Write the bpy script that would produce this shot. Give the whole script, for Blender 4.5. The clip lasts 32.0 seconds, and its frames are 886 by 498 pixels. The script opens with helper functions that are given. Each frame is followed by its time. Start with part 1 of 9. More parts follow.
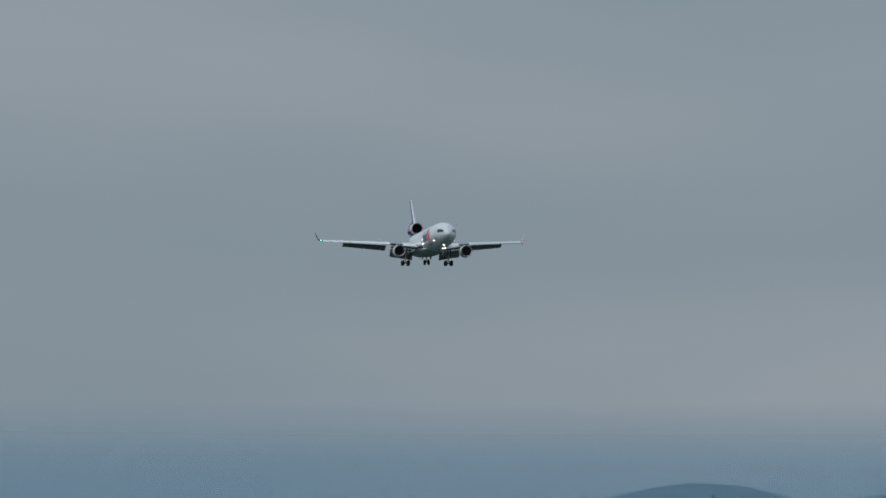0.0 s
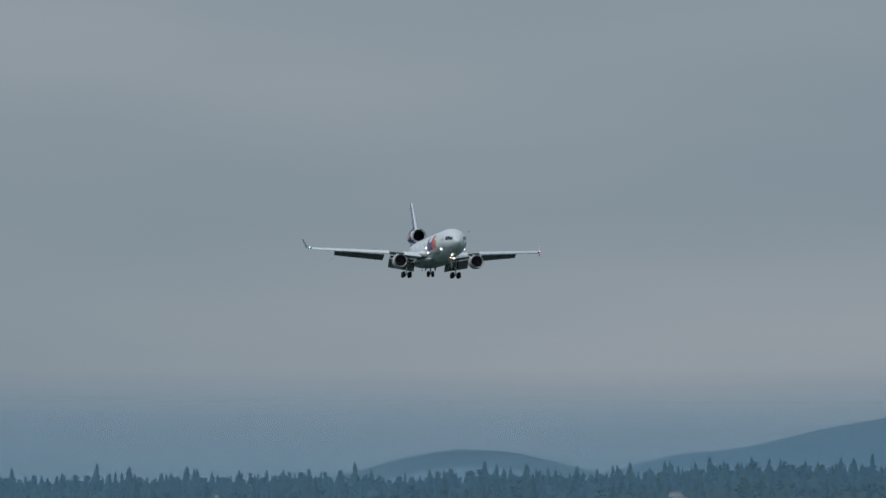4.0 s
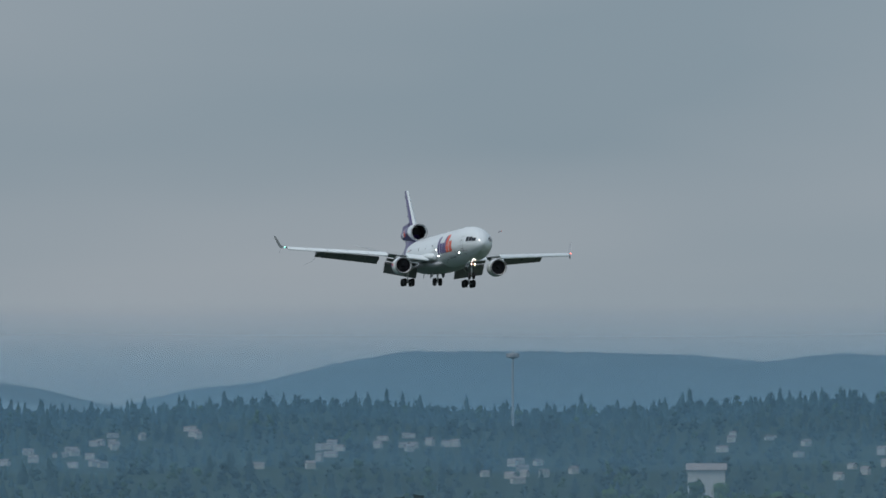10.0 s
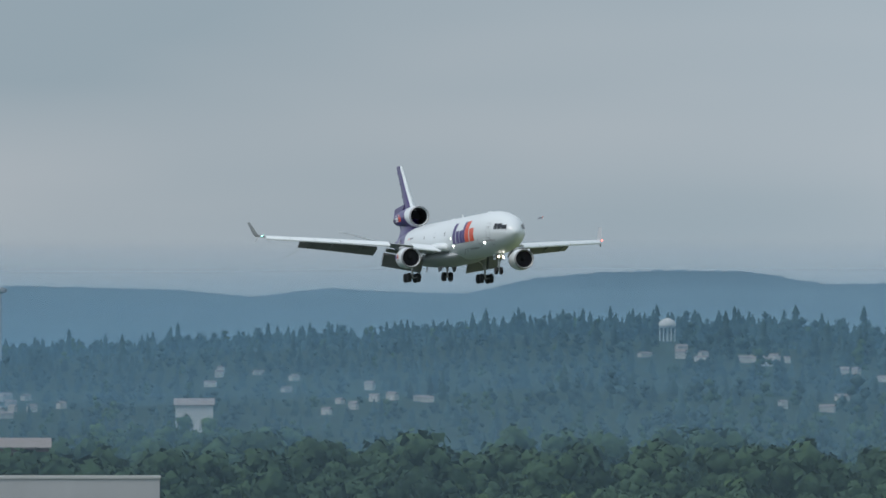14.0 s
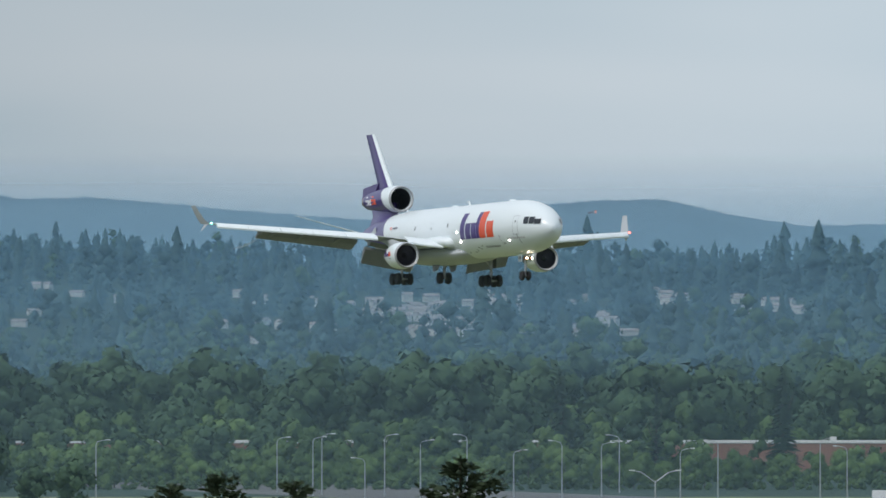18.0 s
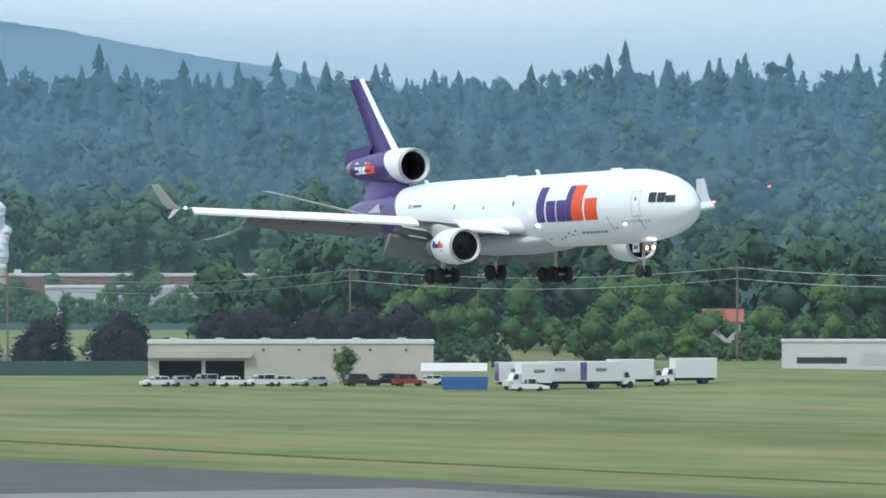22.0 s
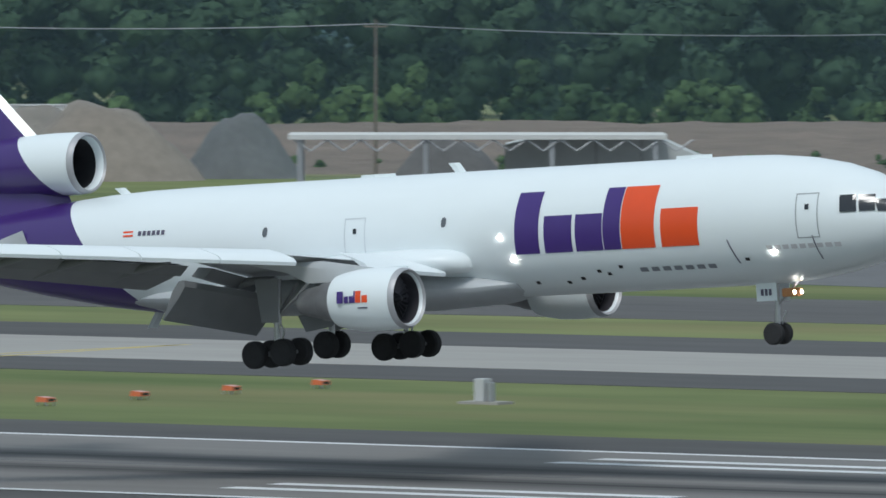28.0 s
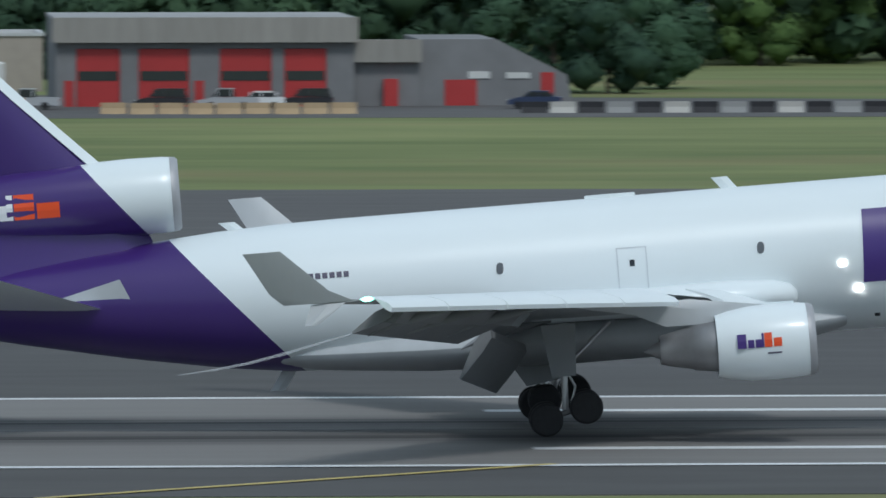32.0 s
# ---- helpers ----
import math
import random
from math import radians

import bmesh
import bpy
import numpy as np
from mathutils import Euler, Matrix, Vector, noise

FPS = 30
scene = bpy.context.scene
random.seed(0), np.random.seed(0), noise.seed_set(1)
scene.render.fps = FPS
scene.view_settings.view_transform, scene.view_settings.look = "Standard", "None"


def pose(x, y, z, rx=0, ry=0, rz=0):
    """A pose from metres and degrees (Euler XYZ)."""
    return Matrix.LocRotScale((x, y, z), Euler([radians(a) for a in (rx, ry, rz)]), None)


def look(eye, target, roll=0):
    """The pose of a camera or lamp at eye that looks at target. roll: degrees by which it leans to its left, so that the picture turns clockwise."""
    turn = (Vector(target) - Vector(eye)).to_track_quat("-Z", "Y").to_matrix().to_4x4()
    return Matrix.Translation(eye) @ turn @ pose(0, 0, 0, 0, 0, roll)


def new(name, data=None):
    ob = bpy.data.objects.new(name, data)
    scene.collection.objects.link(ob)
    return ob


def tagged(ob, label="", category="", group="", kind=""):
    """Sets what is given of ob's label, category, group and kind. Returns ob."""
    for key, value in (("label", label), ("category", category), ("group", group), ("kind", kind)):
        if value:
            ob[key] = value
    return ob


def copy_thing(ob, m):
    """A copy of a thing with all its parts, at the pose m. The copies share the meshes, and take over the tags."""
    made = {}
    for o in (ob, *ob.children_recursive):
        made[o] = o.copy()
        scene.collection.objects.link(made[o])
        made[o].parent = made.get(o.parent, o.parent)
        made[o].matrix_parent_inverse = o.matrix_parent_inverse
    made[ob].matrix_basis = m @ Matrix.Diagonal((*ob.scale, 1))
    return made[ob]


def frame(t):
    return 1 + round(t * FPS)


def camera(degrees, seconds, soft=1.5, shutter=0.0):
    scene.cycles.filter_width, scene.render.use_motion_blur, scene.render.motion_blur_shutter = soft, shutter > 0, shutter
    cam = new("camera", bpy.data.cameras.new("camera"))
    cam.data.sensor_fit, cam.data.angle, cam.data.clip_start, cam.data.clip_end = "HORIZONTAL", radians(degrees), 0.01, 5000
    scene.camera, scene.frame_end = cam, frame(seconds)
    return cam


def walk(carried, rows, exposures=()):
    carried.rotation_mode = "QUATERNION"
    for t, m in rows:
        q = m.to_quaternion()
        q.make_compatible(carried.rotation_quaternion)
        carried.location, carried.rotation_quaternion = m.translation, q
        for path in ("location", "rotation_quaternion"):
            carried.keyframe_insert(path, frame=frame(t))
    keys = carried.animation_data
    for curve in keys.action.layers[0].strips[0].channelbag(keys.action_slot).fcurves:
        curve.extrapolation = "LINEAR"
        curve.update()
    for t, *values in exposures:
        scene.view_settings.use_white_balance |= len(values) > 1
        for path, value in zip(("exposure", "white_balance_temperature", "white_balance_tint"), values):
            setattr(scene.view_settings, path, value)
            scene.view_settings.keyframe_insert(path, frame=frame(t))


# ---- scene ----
# ---- camera: a fixed long lens on a high deck, panning with a landing jet ----
EYE = (0.0, 0.0, 24.6)
cam = camera(4.942, 32.0, soft=1.6, shutter=0.09)
# seconds, bearing (0 across the runway, negative towards the approach), tilt
PATH = [(0, -79.973, 2.097), (0.5, -79.813, 2.097), (1, -79.671, 2.082), (1.5, -79.517, 2.063), (2, -79.362, 2.034), (2.5, -79.208, 2.0),
        (4.5, -78.529, 1.882), (5, -78.361, 1.859), (5.5, -78.169, 1.839), (6, -77.983, 1.815), (6.5, -77.789, 1.792), (7, -77.586, 1.766),
        (7.5, -77.36, 1.723), (8, -77.108, 1.681), (8.5, -76.84, 1.637), (9, -76.564, 1.606), (9.5, -76.282, 1.575), (10, -75.989, 1.541),
        (10.5, -75.674, 1.5), (11, -75.346, 1.456), (11.5, -75.003, 1.401), (12, -74.66, 1.347), (12.5, -74.31, 1.3), (13, -73.946, 1.257),
        (13.5, -73.555, 1.218), (14, -73.132, 1.178), (14.5, -72.681, 1.14), (16.5, -70.499, 0.943), (17, -69.895, 0.876), (17.5, -69.27, 0.794),
        (18, -68.624, 0.702), (18.5, -67.918, 0.606), (19, -67.156, 0.513), (19.5, -66.323, 0.403), (20, -65.407, 0.283), (20.5, -64.466, 0.177),
        (21, -63.47, 0.081), (21.5, -62.419, -0.039), (22, -61.281, -0.23), (22.5, -59.968, -0.396), (23, -58.462, -0.502), (23.5, -56.81, -0.611),
        (24, -54.933, -0.737), (24.5, -52.867, -0.855), (25, -50.745, -0.955), (25.5, -48.546, -1.064), (27.5, -36.943, -1.547), (28, -33.224, -1.633),
        (28.5, -29.275, -1.754), (29, -25.022, -1.928), (29.5, -20.691, -2.05), (30, -16.235, -2.169), (30.5, -11.585, -2.257), (31, -6.52, -2.322),
        (31.5, -1.364, -2.376), (32, 4.13, -2.434)]
walk(cam, [(t, pose(*EYE, 90 + tilt, 0, -az)) for t, az, tilt in PATH],
     exposures=[(0, -0.28, 6200, 11), (9, -0.2, 6170, 10.5), (11.5, -0.06, 6220, 10.5), (13.5, 0.13, 6300, 11), (16.5, 0.26, 6400, 11.5), (18, 0.36, 6410, 11.5), (19, 0.46, 6420, 11.5), (20, 0.68, 6350, 11),
                (22, 0.84, 6150, 10), (25, 0.66, 6100, 8), (27, 0.35, 6150, 8), (29, 0.2, 6050, 7), (31, 0.06, 5950, 7), (32, 0.08, 5950, 7)])

# ---- sky and sun: high overcast ----
SUN_EL, SUN_AZ = 52.0, 165.0
world = bpy.data.worlds.new("sky")
scene.world = world
world.use_nodes = True
nt = world.node_tree
nt.nodes.clear()
w_out = nt.nodes.new("ShaderNodeOutputWorld")
w_sky = nt.nodes.new("ShaderNodeTexSky")
w_sky.sky_type, w_sky.sun_disc = "NISHITA", False
w_sky.sun_elevation, w_sky.sun_rotation = radians(SUN_EL), radians(SUN_AZ)
w_b1 = nt.nodes.new("ShaderNodeBackground")
w_b1.inputs["Strength"].default_value = 0.06
nt.links.new(w_sky.outputs[0], w_b1.inputs["Color"])
w_co = nt.nodes.new("ShaderNodeTexCoord")
w_map = nt.nodes.new("ShaderNodeMapping")
w_map.inputs["Scale"].default_value = (11, 11, 52)
w_no = nt.nodes.new("ShaderNodeTexNoise")
w_no.inputs["Scale"].default_value, w_no.inputs["Detail"].default_value, w_no.inputs["Roughness"].default_value = 1.0, 2.5, 0.42
nt.links.new(w_co.outputs["Generated"], w_map.inputs["Vector"])
nt.links.new(w_map.outputs[0], w_no.inputs["Vector"])
w_ramp = nt.nodes.new("ShaderNodeValToRGB")
w_ramp.color_ramp.elements[0].position, w_ramp.color_ramp.elements[1].position = 0.3, 0.72
w_ramp.color_ramp.elements[0].color = (0.40, 0.505, 0.575, 1)
w_ramp.color_ramp.elements[1].color = (0.56, 0.62, 0.665, 1)
nt.links.new(w_no.outputs["Fac"], w_ramp.inputs["Fac"])
w_b2 = nt.nodes.new("ShaderNodeBackground")
nt.links.new(w_ramp.outputs[0], w_b2.inputs["Color"])
# the cloud is heavier over the approach
w_dot = nt.nodes.new("ShaderNodeVectorMath")
w_dot.operation = "DOT_PRODUCT"
w_dot.inputs[1].default_value = (-0.985, 0.174, 0.0)
nt.links.new(w_co.outputs["Generated"], w_dot.inputs[0])
w_dim = nt.nodes.new("ShaderNodeMapRange")
w_dim.interpolation_type = "SMOOTHERSTEP"
w_dim.inputs["From Min"].default_value, w_dim.inputs["From Max"].default_value = 0.965, 1.0
w_dim.inputs["To Min"].default_value, w_dim.inputs["To Max"].default_value = 0.92, 0.66
nt.links.new(w_dot.outputs["Value"], w_dim.inputs["Value"])
nt.links.new(w_dim.outputs[0], w_b2.inputs["Strength"])
w_mix = nt.nodes.new("ShaderNodeMixShader")
w_mix.inputs[0].default_value = 0.88
nt.links.new(w_b1.outputs[0], w_mix.inputs[1])
nt.links.new(w_b2.outputs[0], w_mix.inputs[2])
nt.links.new(w_mix.outputs[0], w_out.inputs["Surface"])

sun = new("sun", bpy.data.lights.new("sun", "SUN"))
sun.data.energy, sun.data.angle, sun.data.color = 1.3, radians(14), (1.0, 0.96, 0.9)
sun.matrix_world = look((0, 0, 300), (0 - math.sin(radians(SUN_AZ)) * 100, 0 - math.cos(radians(SUN_AZ)) * 100, 300 - 100 * math.tan(radians(SUN_EL))))

# ---- materials ----
def mat(name, col, rough=0.6, metal=0.0, var=0.2, scale=1.0, scale2=0.1, bump=0.0, stretch=(1, 1, 1), island=0.0, obj=0.0, spec=0.5, tint=None, coat=0.0):
    """Paint, metal, stone or leaf: a base colour varied by grain and by larger stains, with relief."""
    m = bpy.data.materials.new(name)
    m.use_nodes = True
    t = m.node_tree
    b = t.nodes["Principled BSDF"]
    b.inputs["Roughness"].default_value, b.inputs["Metallic"].default_value = rough, metal
    b.inputs["Specular IOR Level"].default_value = spec
    b.inputs["Coat Weight"].default_value = coat
    co = t.nodes.new("ShaderNodeTexCoord")
    mp = t.nodes.new("ShaderNodeMapping")
    mp.inputs["Scale"].default_value = stretch
    t.links.new(co.outputs["Object"], mp.inputs["Vector"])
    n1, n2 = t.nodes.new("ShaderNodeTexNoise"), t.nodes.new("ShaderNodeTexNoise")
    for n, s, d in ((n1, scale, 4), (n2, scale2, 3)):
        n.inputs["Scale"].default_value, n.inputs["Detail"].default_value = s, d
        t.links.new(mp.outputs[0], n.inputs["Vector"])
    add = t.nodes.new("ShaderNodeMath")
    add.operation = "ADD"
    t.links.new(n1.outputs["Fac"], add.inputs[0])
    t.links.new(n2.outputs["Fac"], add.inputs[1])
    last = add.outputs[0]
    span = [0.62, 1.38]
    for k, src in ((island, "ShaderNodeNewGeometry"), (obj, "ShaderNodeObjectInfo")):
        if k:
            g = t.nodes.new(src)
            o = g.outputs["Random Per Island"] if k == island and src == "ShaderNodeNewGeometry" else g.outputs["Random"]
            ma = t.nodes.new("ShaderNodeMath")
            ma.operation = "MULTIPLY_ADD"
            t.links.new(o, ma.inputs[0])
            ma.inputs[1].default_value = k
            t.links.new(last, ma.inputs[2])
            last = ma.outputs[0]
            span[1] += k
    mr = t.nodes.new("ShaderNodeMapRange")
    mr.inputs["From Min"].default_value, mr.inputs["From Max"].default_value = span
    t.links.new(last, mr.inputs["Value"])
    mx = t.nodes.new("ShaderNodeMix")
    mx.data_type = "RGBA"
    lo = [c * (1 - var) for c in col]
    hi = [min(1, c * (1 + var)) for c in (tint or col)]
    mx.inputs["A"].default_value, mx.inputs["B"].default_value = (*lo, 1), (*hi, 1)
    t.links.new(mr.outputs[0], mx.inputs["Factor"])
    t.links.new(mx.outputs["Result"], b.inputs["Base Color"])
    if bump:
        bp = t.nodes.new("ShaderNodeBump")
        bp.inputs["Strength"].default_value, bp.inputs["Distance"].default_value = min(1, bump), bump
        t.links.new(n1.outputs["Fac"], bp.inputs["Height"])
        t.links.new(bp.outputs[0], b.inputs["Normal"])
    return m


def glow(name, col, strength):
    m = bpy.data.materials.new(name)
    m.use_nodes = True
    b = m.node_tree.nodes["Principled BSDF"]
    b.inputs["Base Color"].default_value = (*col, 1)
    b.inputs["Emission Color"].default_value = (*col, 1)
    b.inputs["Emission Strength"].default_value = strength
    return m


M_GRASS = mat("grass", (0.118, 0.172, 0.064), 0.95, var=0.3, scale=0.1, scale2=0.013, stretch=(0.3, 0.75, 1), tint=(0.19, 0.205, 0.092), spec=0.1)
def dry_patches(m, amount):
    """Broad tan patches of dry grass, drawn out along the field."""
    t = m.node_tree
    col = next(l for l in t.links if l.to_socket.name == "Base Color").from_socket
    co, mp, nz, mr, mx = (t.nodes.new("ShaderNode" + k) for k in ("TexCoord", "Mapping", "TexNoise", "MapRange", "Mix"))
    mp.inputs["Scale"].default_value = (0.009, 0.035, 1)
    nz.inputs["Scale"].default_value, nz.inputs["Detail"].default_value = 1.0, 5
    mr.inputs["From Min"].default_value, mr.inputs["From Max"].default_value, mr.inputs["To Max"].default_value = 0.52, 0.68, amount
    mx.data_type = "RGBA"
    mx.inputs["B"].default_value = (0.25, 0.205, 0.112, 1)
    t.links.new(co.outputs["Object"], mp.inputs["Vector"])
    t.links.new(mp.outputs[0], nz.inputs["Vector"])
    t.links.new(nz.outputs["Fac"], mr.inputs["Value"])
    t.links.new(mr.outputs[0], mx.inputs["Factor"])
    t.links.new(col, mx.inputs["A"])
    t.links.new(mx.outputs["Result"], t.nodes["Principled BSDF"].inputs["Base Color"])


dry_patches(M_GRASS, 0.55)
M_ASPHALT = mat("asphalt", (0.112, 0.109, 0.109), 0.9, var=0.16, scale=0.35, scale2=0.03, spec=0.2, stretch=(0.3, 1, 1))
M_SHOULDER = mat("old_asphalt", (0.098, 0.096, 0.096), 0.92, var=0.18, scale=0.25, scale2=0.03, spec=0.2, stretch=(0.3, 1, 1))
M_CONCRETE = mat("concrete", (0.34, 0.325, 0.303), 0.85, var=0.14, scale=0.3, scale2=0.04, stretch=(0.25, 1, 1))
M_WHITE_LINE = mat("white_road_paint", (0.68, 0.69, 0.70), 0.7, var=0.15, scale=0.6, scale2=0.1)
M_YELLOW_LINE = mat("yellow_road_paint", (0.5, 0.40, 0.14), 0.7, var=0.2, scale=0.6, scale2=0.1)
M_DIRT = mat("bare_earth", (0.17, 0.125, 0.095), 0.95, var=0.3, scale=0.3, scale2=0.06, bump=0.3)
# far hill colours with the blue of distant haze put into them
M_FAR = mat("haze_blue_forest", (0.115, 0.195, 0.265), 0.95, var=0.12, scale=0.02, scale2=0.006, island=0.06, spec=0.05)
M_FAR_SOIL = mat("haze_blue_floor", (0.075, 0.13, 0.175), 0.95, var=0.12, scale=0.02, scale2=0.006, spec=0.05)
M_PALE = mat("haze_pale_forest", (0.23, 0.31, 0.36), 0.95, var=0.08, scale=0.01, scale2=0.004, spec=0.05)
# bluish base colour stands in for haze before the wooded slope
M_HAZE_WOOD = mat("haze_blue_wood", (0.034, 0.064, 0.076), 0.95, var=0.4, scale=0.06, scale2=0.012, island=0.06, spec=0.08, tint=(0.055, 0.095, 0.098))
M_WOOD_FAR = mat("far_broadleaf", (0.030, 0.060, 0.046), 0.95, var=0.45, scale=0.06, scale2=0.012, island=0.05, spec=0.08, tint=(0.075, 0.12, 0.062))
M_LEAF = mat("broadleaf", (0.048, 0.098, 0.036), 0.9, var=0.38, scale=0.5, scale2=0.05, obj=0.8, spec=0.12, tint=(0.10, 0.158, 0.05))
M_LEAF_DARK = mat("dark_broadleaf", (0.056, 0.102, 0.074), 0.9, var=0.38, scale=0.5, scale2=0.05, obj=0.6, spec=0.12, tint=(0.05, 0.092, 0.05))
M_PURPLE_LEAF = mat("plum_leaf", (0.03, 0.022, 0.036), 0.9, var=0.35, scale=0.5, scale2=0.05, obj=0.5, spec=0.12)
M_SPRUCE = mat("spruce_needles", (0.028, 0.052, 0.036), 0.9, var=0.4, scale=0.6, scale2=0.08, obj=0.5, spec=0.1)
M_BARK = mat("bark", (0.075, 0.06, 0.05), 0.95, var=0.3, scale=3, scale2=0.5, bump=0.05)
M_HILL_SOIL = mat("forest_floor", (0.036, 0.06, 0.05), 0.98, var=0.3, scale=0.03, scale2=0.006, spec=0.05)
M_JET_WHITE = mat("white_aircraft_paint", (0.80, 0.85, 0.87), 0.32, var=0.025, scale=0.5, scale2=0.12, stretch=(0.4, 1, 2.5), coat=0.25)
M_JET_GREY = mat("light_grey_aircraft_paint", (0.46, 0.48, 0.50), 0.42, var=0.07, scale=0.7, scale2=0.15, stretch=(2, 0.5, 1))
M_JET_UNDER = mat("grey_flap_metal", (0.216, 0.223, 0.234), 0.5, var=0.12, scale=0.6, scale2=0.15)
M_PURPLE = mat("purple_aircraft_paint", (0.052, 0.022, 0.165), 0.3, var=0.06, scale=0.5, scale2=0.1, coat=0.3)
M_ORANGE = mat("orange_red_paint", (0.80, 0.085, 0.018), 0.35, var=0.05, scale=0.8, scale2=0.2)
M_LETTER_PURPLE = mat("purple_letter_paint", (0.058, 0.028, 0.19), 0.35, var=0.05, scale=0.8, scale2=0.2)
M_LETTER_WHITE = mat("white_letter_paint", (0.8, 0.8, 0.82), 0.35, var=0.04, scale=0.8, scale2=0.2)
M_DARK_LINE = mat("dark_grey_letter_paint", (0.10, 0.09, 0.14), 0.45, var=0.1)
M_METAL = mat("bare_metal", (0.50, 0.50, 0.51), 0.34, metal=0.85, var=0.12, scale=2, scale2=0.4)
M_DULL_METAL = mat("dull_engine_metal", (0.30, 0.30, 0.31), 0.45, metal=0.6, var=0.2, scale=1.5, scale2=0.4)
# near-black for dark parts, and for shade painted into open bays
M_DARK = mat("dark_part_and_shade", (0.018, 0.018, 0.022), 0.7, var=0.3, scale=2)
M_RUBBER = mat("tyre_rubber", (0.022, 0.022, 0.024), 0.85, var=0.25, scale=4, scale2=1)
M_GLASS = mat("dark_cockpit_glass", (0.03, 0.034, 0.042), 0.16, var=0.1, spec=0.5)
M_LAMP = glow("landing_light", (1.0, 0.95, 0.86), 60.0)

# ---- mesh helpers ----
def mesh_np(name, V, F, material, normals=None):
    me = bpy.data.meshes.new(name)
    V, F = np.asarray(V, np.float32), np.asarray(F, np.int32)
    k = F.shape[1]
    me.vertices.add(len(V)), me.loops.add(F.size), me.polygons.add(len(F))
    me.vertices.foreach_set("co", V.ravel())
    me.loops.foreach_set("vertex_index", F.ravel())
    me.polygons.foreach_set("loop_start", np.arange(0, F.size, k, dtype=np.int32))
    me.update(calc_edges=True)
    if normals is not None:
        me.shade_smooth()
        me.normals_split_custom_set_from_vertices(normals.astype(np.float32))
    me.materials.append(material)
    return me


def part(name, bm, material, parent=None, label="", smooth=False, m=None):
    me = bpy.data.meshes.new(name)
    bm.normal_update()
    bm.to_mesh(me)
    bm.free()
    me.materials.append(material)
    if smooth:
        me.shade_smooth()
        me.set_sharp_from_angle(angle=radians(38))
    ob = new(name, me)
    if parent is not None:
        ob.parent = parent
    if m is not None:
        ob.matrix_basis = m
    return tagged(ob, label)


def again(ob, parent, m):
    """A further piece that shares the mesh of ob."""
    o = new(ob.name.split(".")[0], ob.data)
    o.parent = parent
    o.matrix_basis = m
    for k in ("label",):
        if k in ob:
            o[k] = ob[k]
    return o


def thing(name, m, label, category, group="", kind=""):
    e = new(name)
    e.empty_display_size = 0.5
    e.matrix_basis = m
    return tagged(e, label, category, group, kind)


def quad(bm, pts):
    return bm.faces.new([bm.verts.new(p) for p in pts])


def bx(bm, x0, y0, z0, x1, y1, z1, bev=0.0):
    b = bev
    if b:
        rings = [[(x0 + b, y0 + b), (x1 - b, y0 + b), (x1 - b, y1 - b), (x0 + b, y1 - b)], [(x0, y0), (x1, y0), (x1, y1), (x0, y1)],
                 [(x0, y0), (x1, y0), (x1, y1), (x0, y1)], [(x0 + b, y0 + b), (x1 - b, y0 + b), (x1 - b, y1 - b), (x0 + b, y1 - b)]]
        return loft(bm, [[(x, y, z) for x, y in r] for r, z in zip(rings, (z0, z0 + b, z1 - b, z1))])
    return loft(bm, [[(x0, y0, z), (x1, y0, z), (x1, y1, z), (x0, y1, z)] for z in (z0, z1)])


def loft(bm, rings, caps=True, closed=True):
    R = [[bm.verts.new(p) for p in r] for r in rings]
    n = len(R[0])
    for a, b in zip(R, R[1:]):
        for i in range(n if closed else n - 1):
            bm.faces.new((a[i], a[(i + 1) % n], b[(i + 1) % n], b[i]))
    if caps:
        bm.faces.new(R[0][::-1])
        bm.faces.new(R[-1])
    return bm


def tube(bm, p0, p1, r0, r1=None, n=12, caps=True):
    """A round bar from p0 to p1."""
    p0, p1 = Vector(p0), Vector(p1)
    d = (p1 - p0).normalized()
    a = d.orthogonal().normalized()
    b = d.cross(a)
    r1 = r0 if r1 is None else r1
    return loft(bm, [[p + r * (a * math.cos(2 * math.pi * i / n) + b * math.sin(2 * math.pi * i / n)) for i in range(n)] for p, r in ((p0, r0), (p1, r1))], caps)


def spin(bm, prof, n=32, axis="x", at=(0, 0, 0), caps=True, squash=1.0):
    """Rings round an axis from (along, radius) pairs."""
    rings = []
    for s, r in prof:
        ring = []
        for i in range(n):
            c, q = math.cos(2 * math.pi * i / n) * r, math.sin(2 * math.pi * i / n) * r
            p = (s, c, q * squash) if axis == "x" else ((c, s, q) if axis == "y" else (c, q * squash, s))
            ring.append((p[0] + at[0], p[1] + at[1], p[2] + at[2]))
        rings.append(ring)
    return loft(bm, rings, caps)


def slab(bm, poly, z0, z1):
    """A flat plate over the outline poly."""
    return loft(bm, [[(x, y, z) for x, y in poly] for z in (z0, z1)])


def ground_at(az, d, z=0.0):
    return Vector((d * math.sin(radians(az)), d * math.cos(radians(az)), z))

# ---- the ground, one sheet out to the horizon, rising into wooded hills ----
RIDGE = [0.68, 0.68, 0.68, 0.69, 0.70, 0.70, 0.69, 0.72, 0.71, 0.73, 0.76, 0.76, 0.72, 0.71, 0.72, 0.75, 0.78, 0.79, 0.83, 0.87, 0.87, 0.88, 0.87, 0.86,
         0.84, 0.84, 0.83, 0.82, 0.81, 0.84, 0.82, 0.84, 0.87, 0.88, 0.87, 0.85, 0.83, 0.83, 0.85, 0.82, 0.83, 0.84, 0.83, 0.86, 0.87, 0.86, 0.87, 0.89,
         0.89, 0.92, 0.94, 0.96, 0.98, 1.0, 1.0, 1.0, 0.95, 0.9, 0.85, 0.8, 0.76, 0.72]
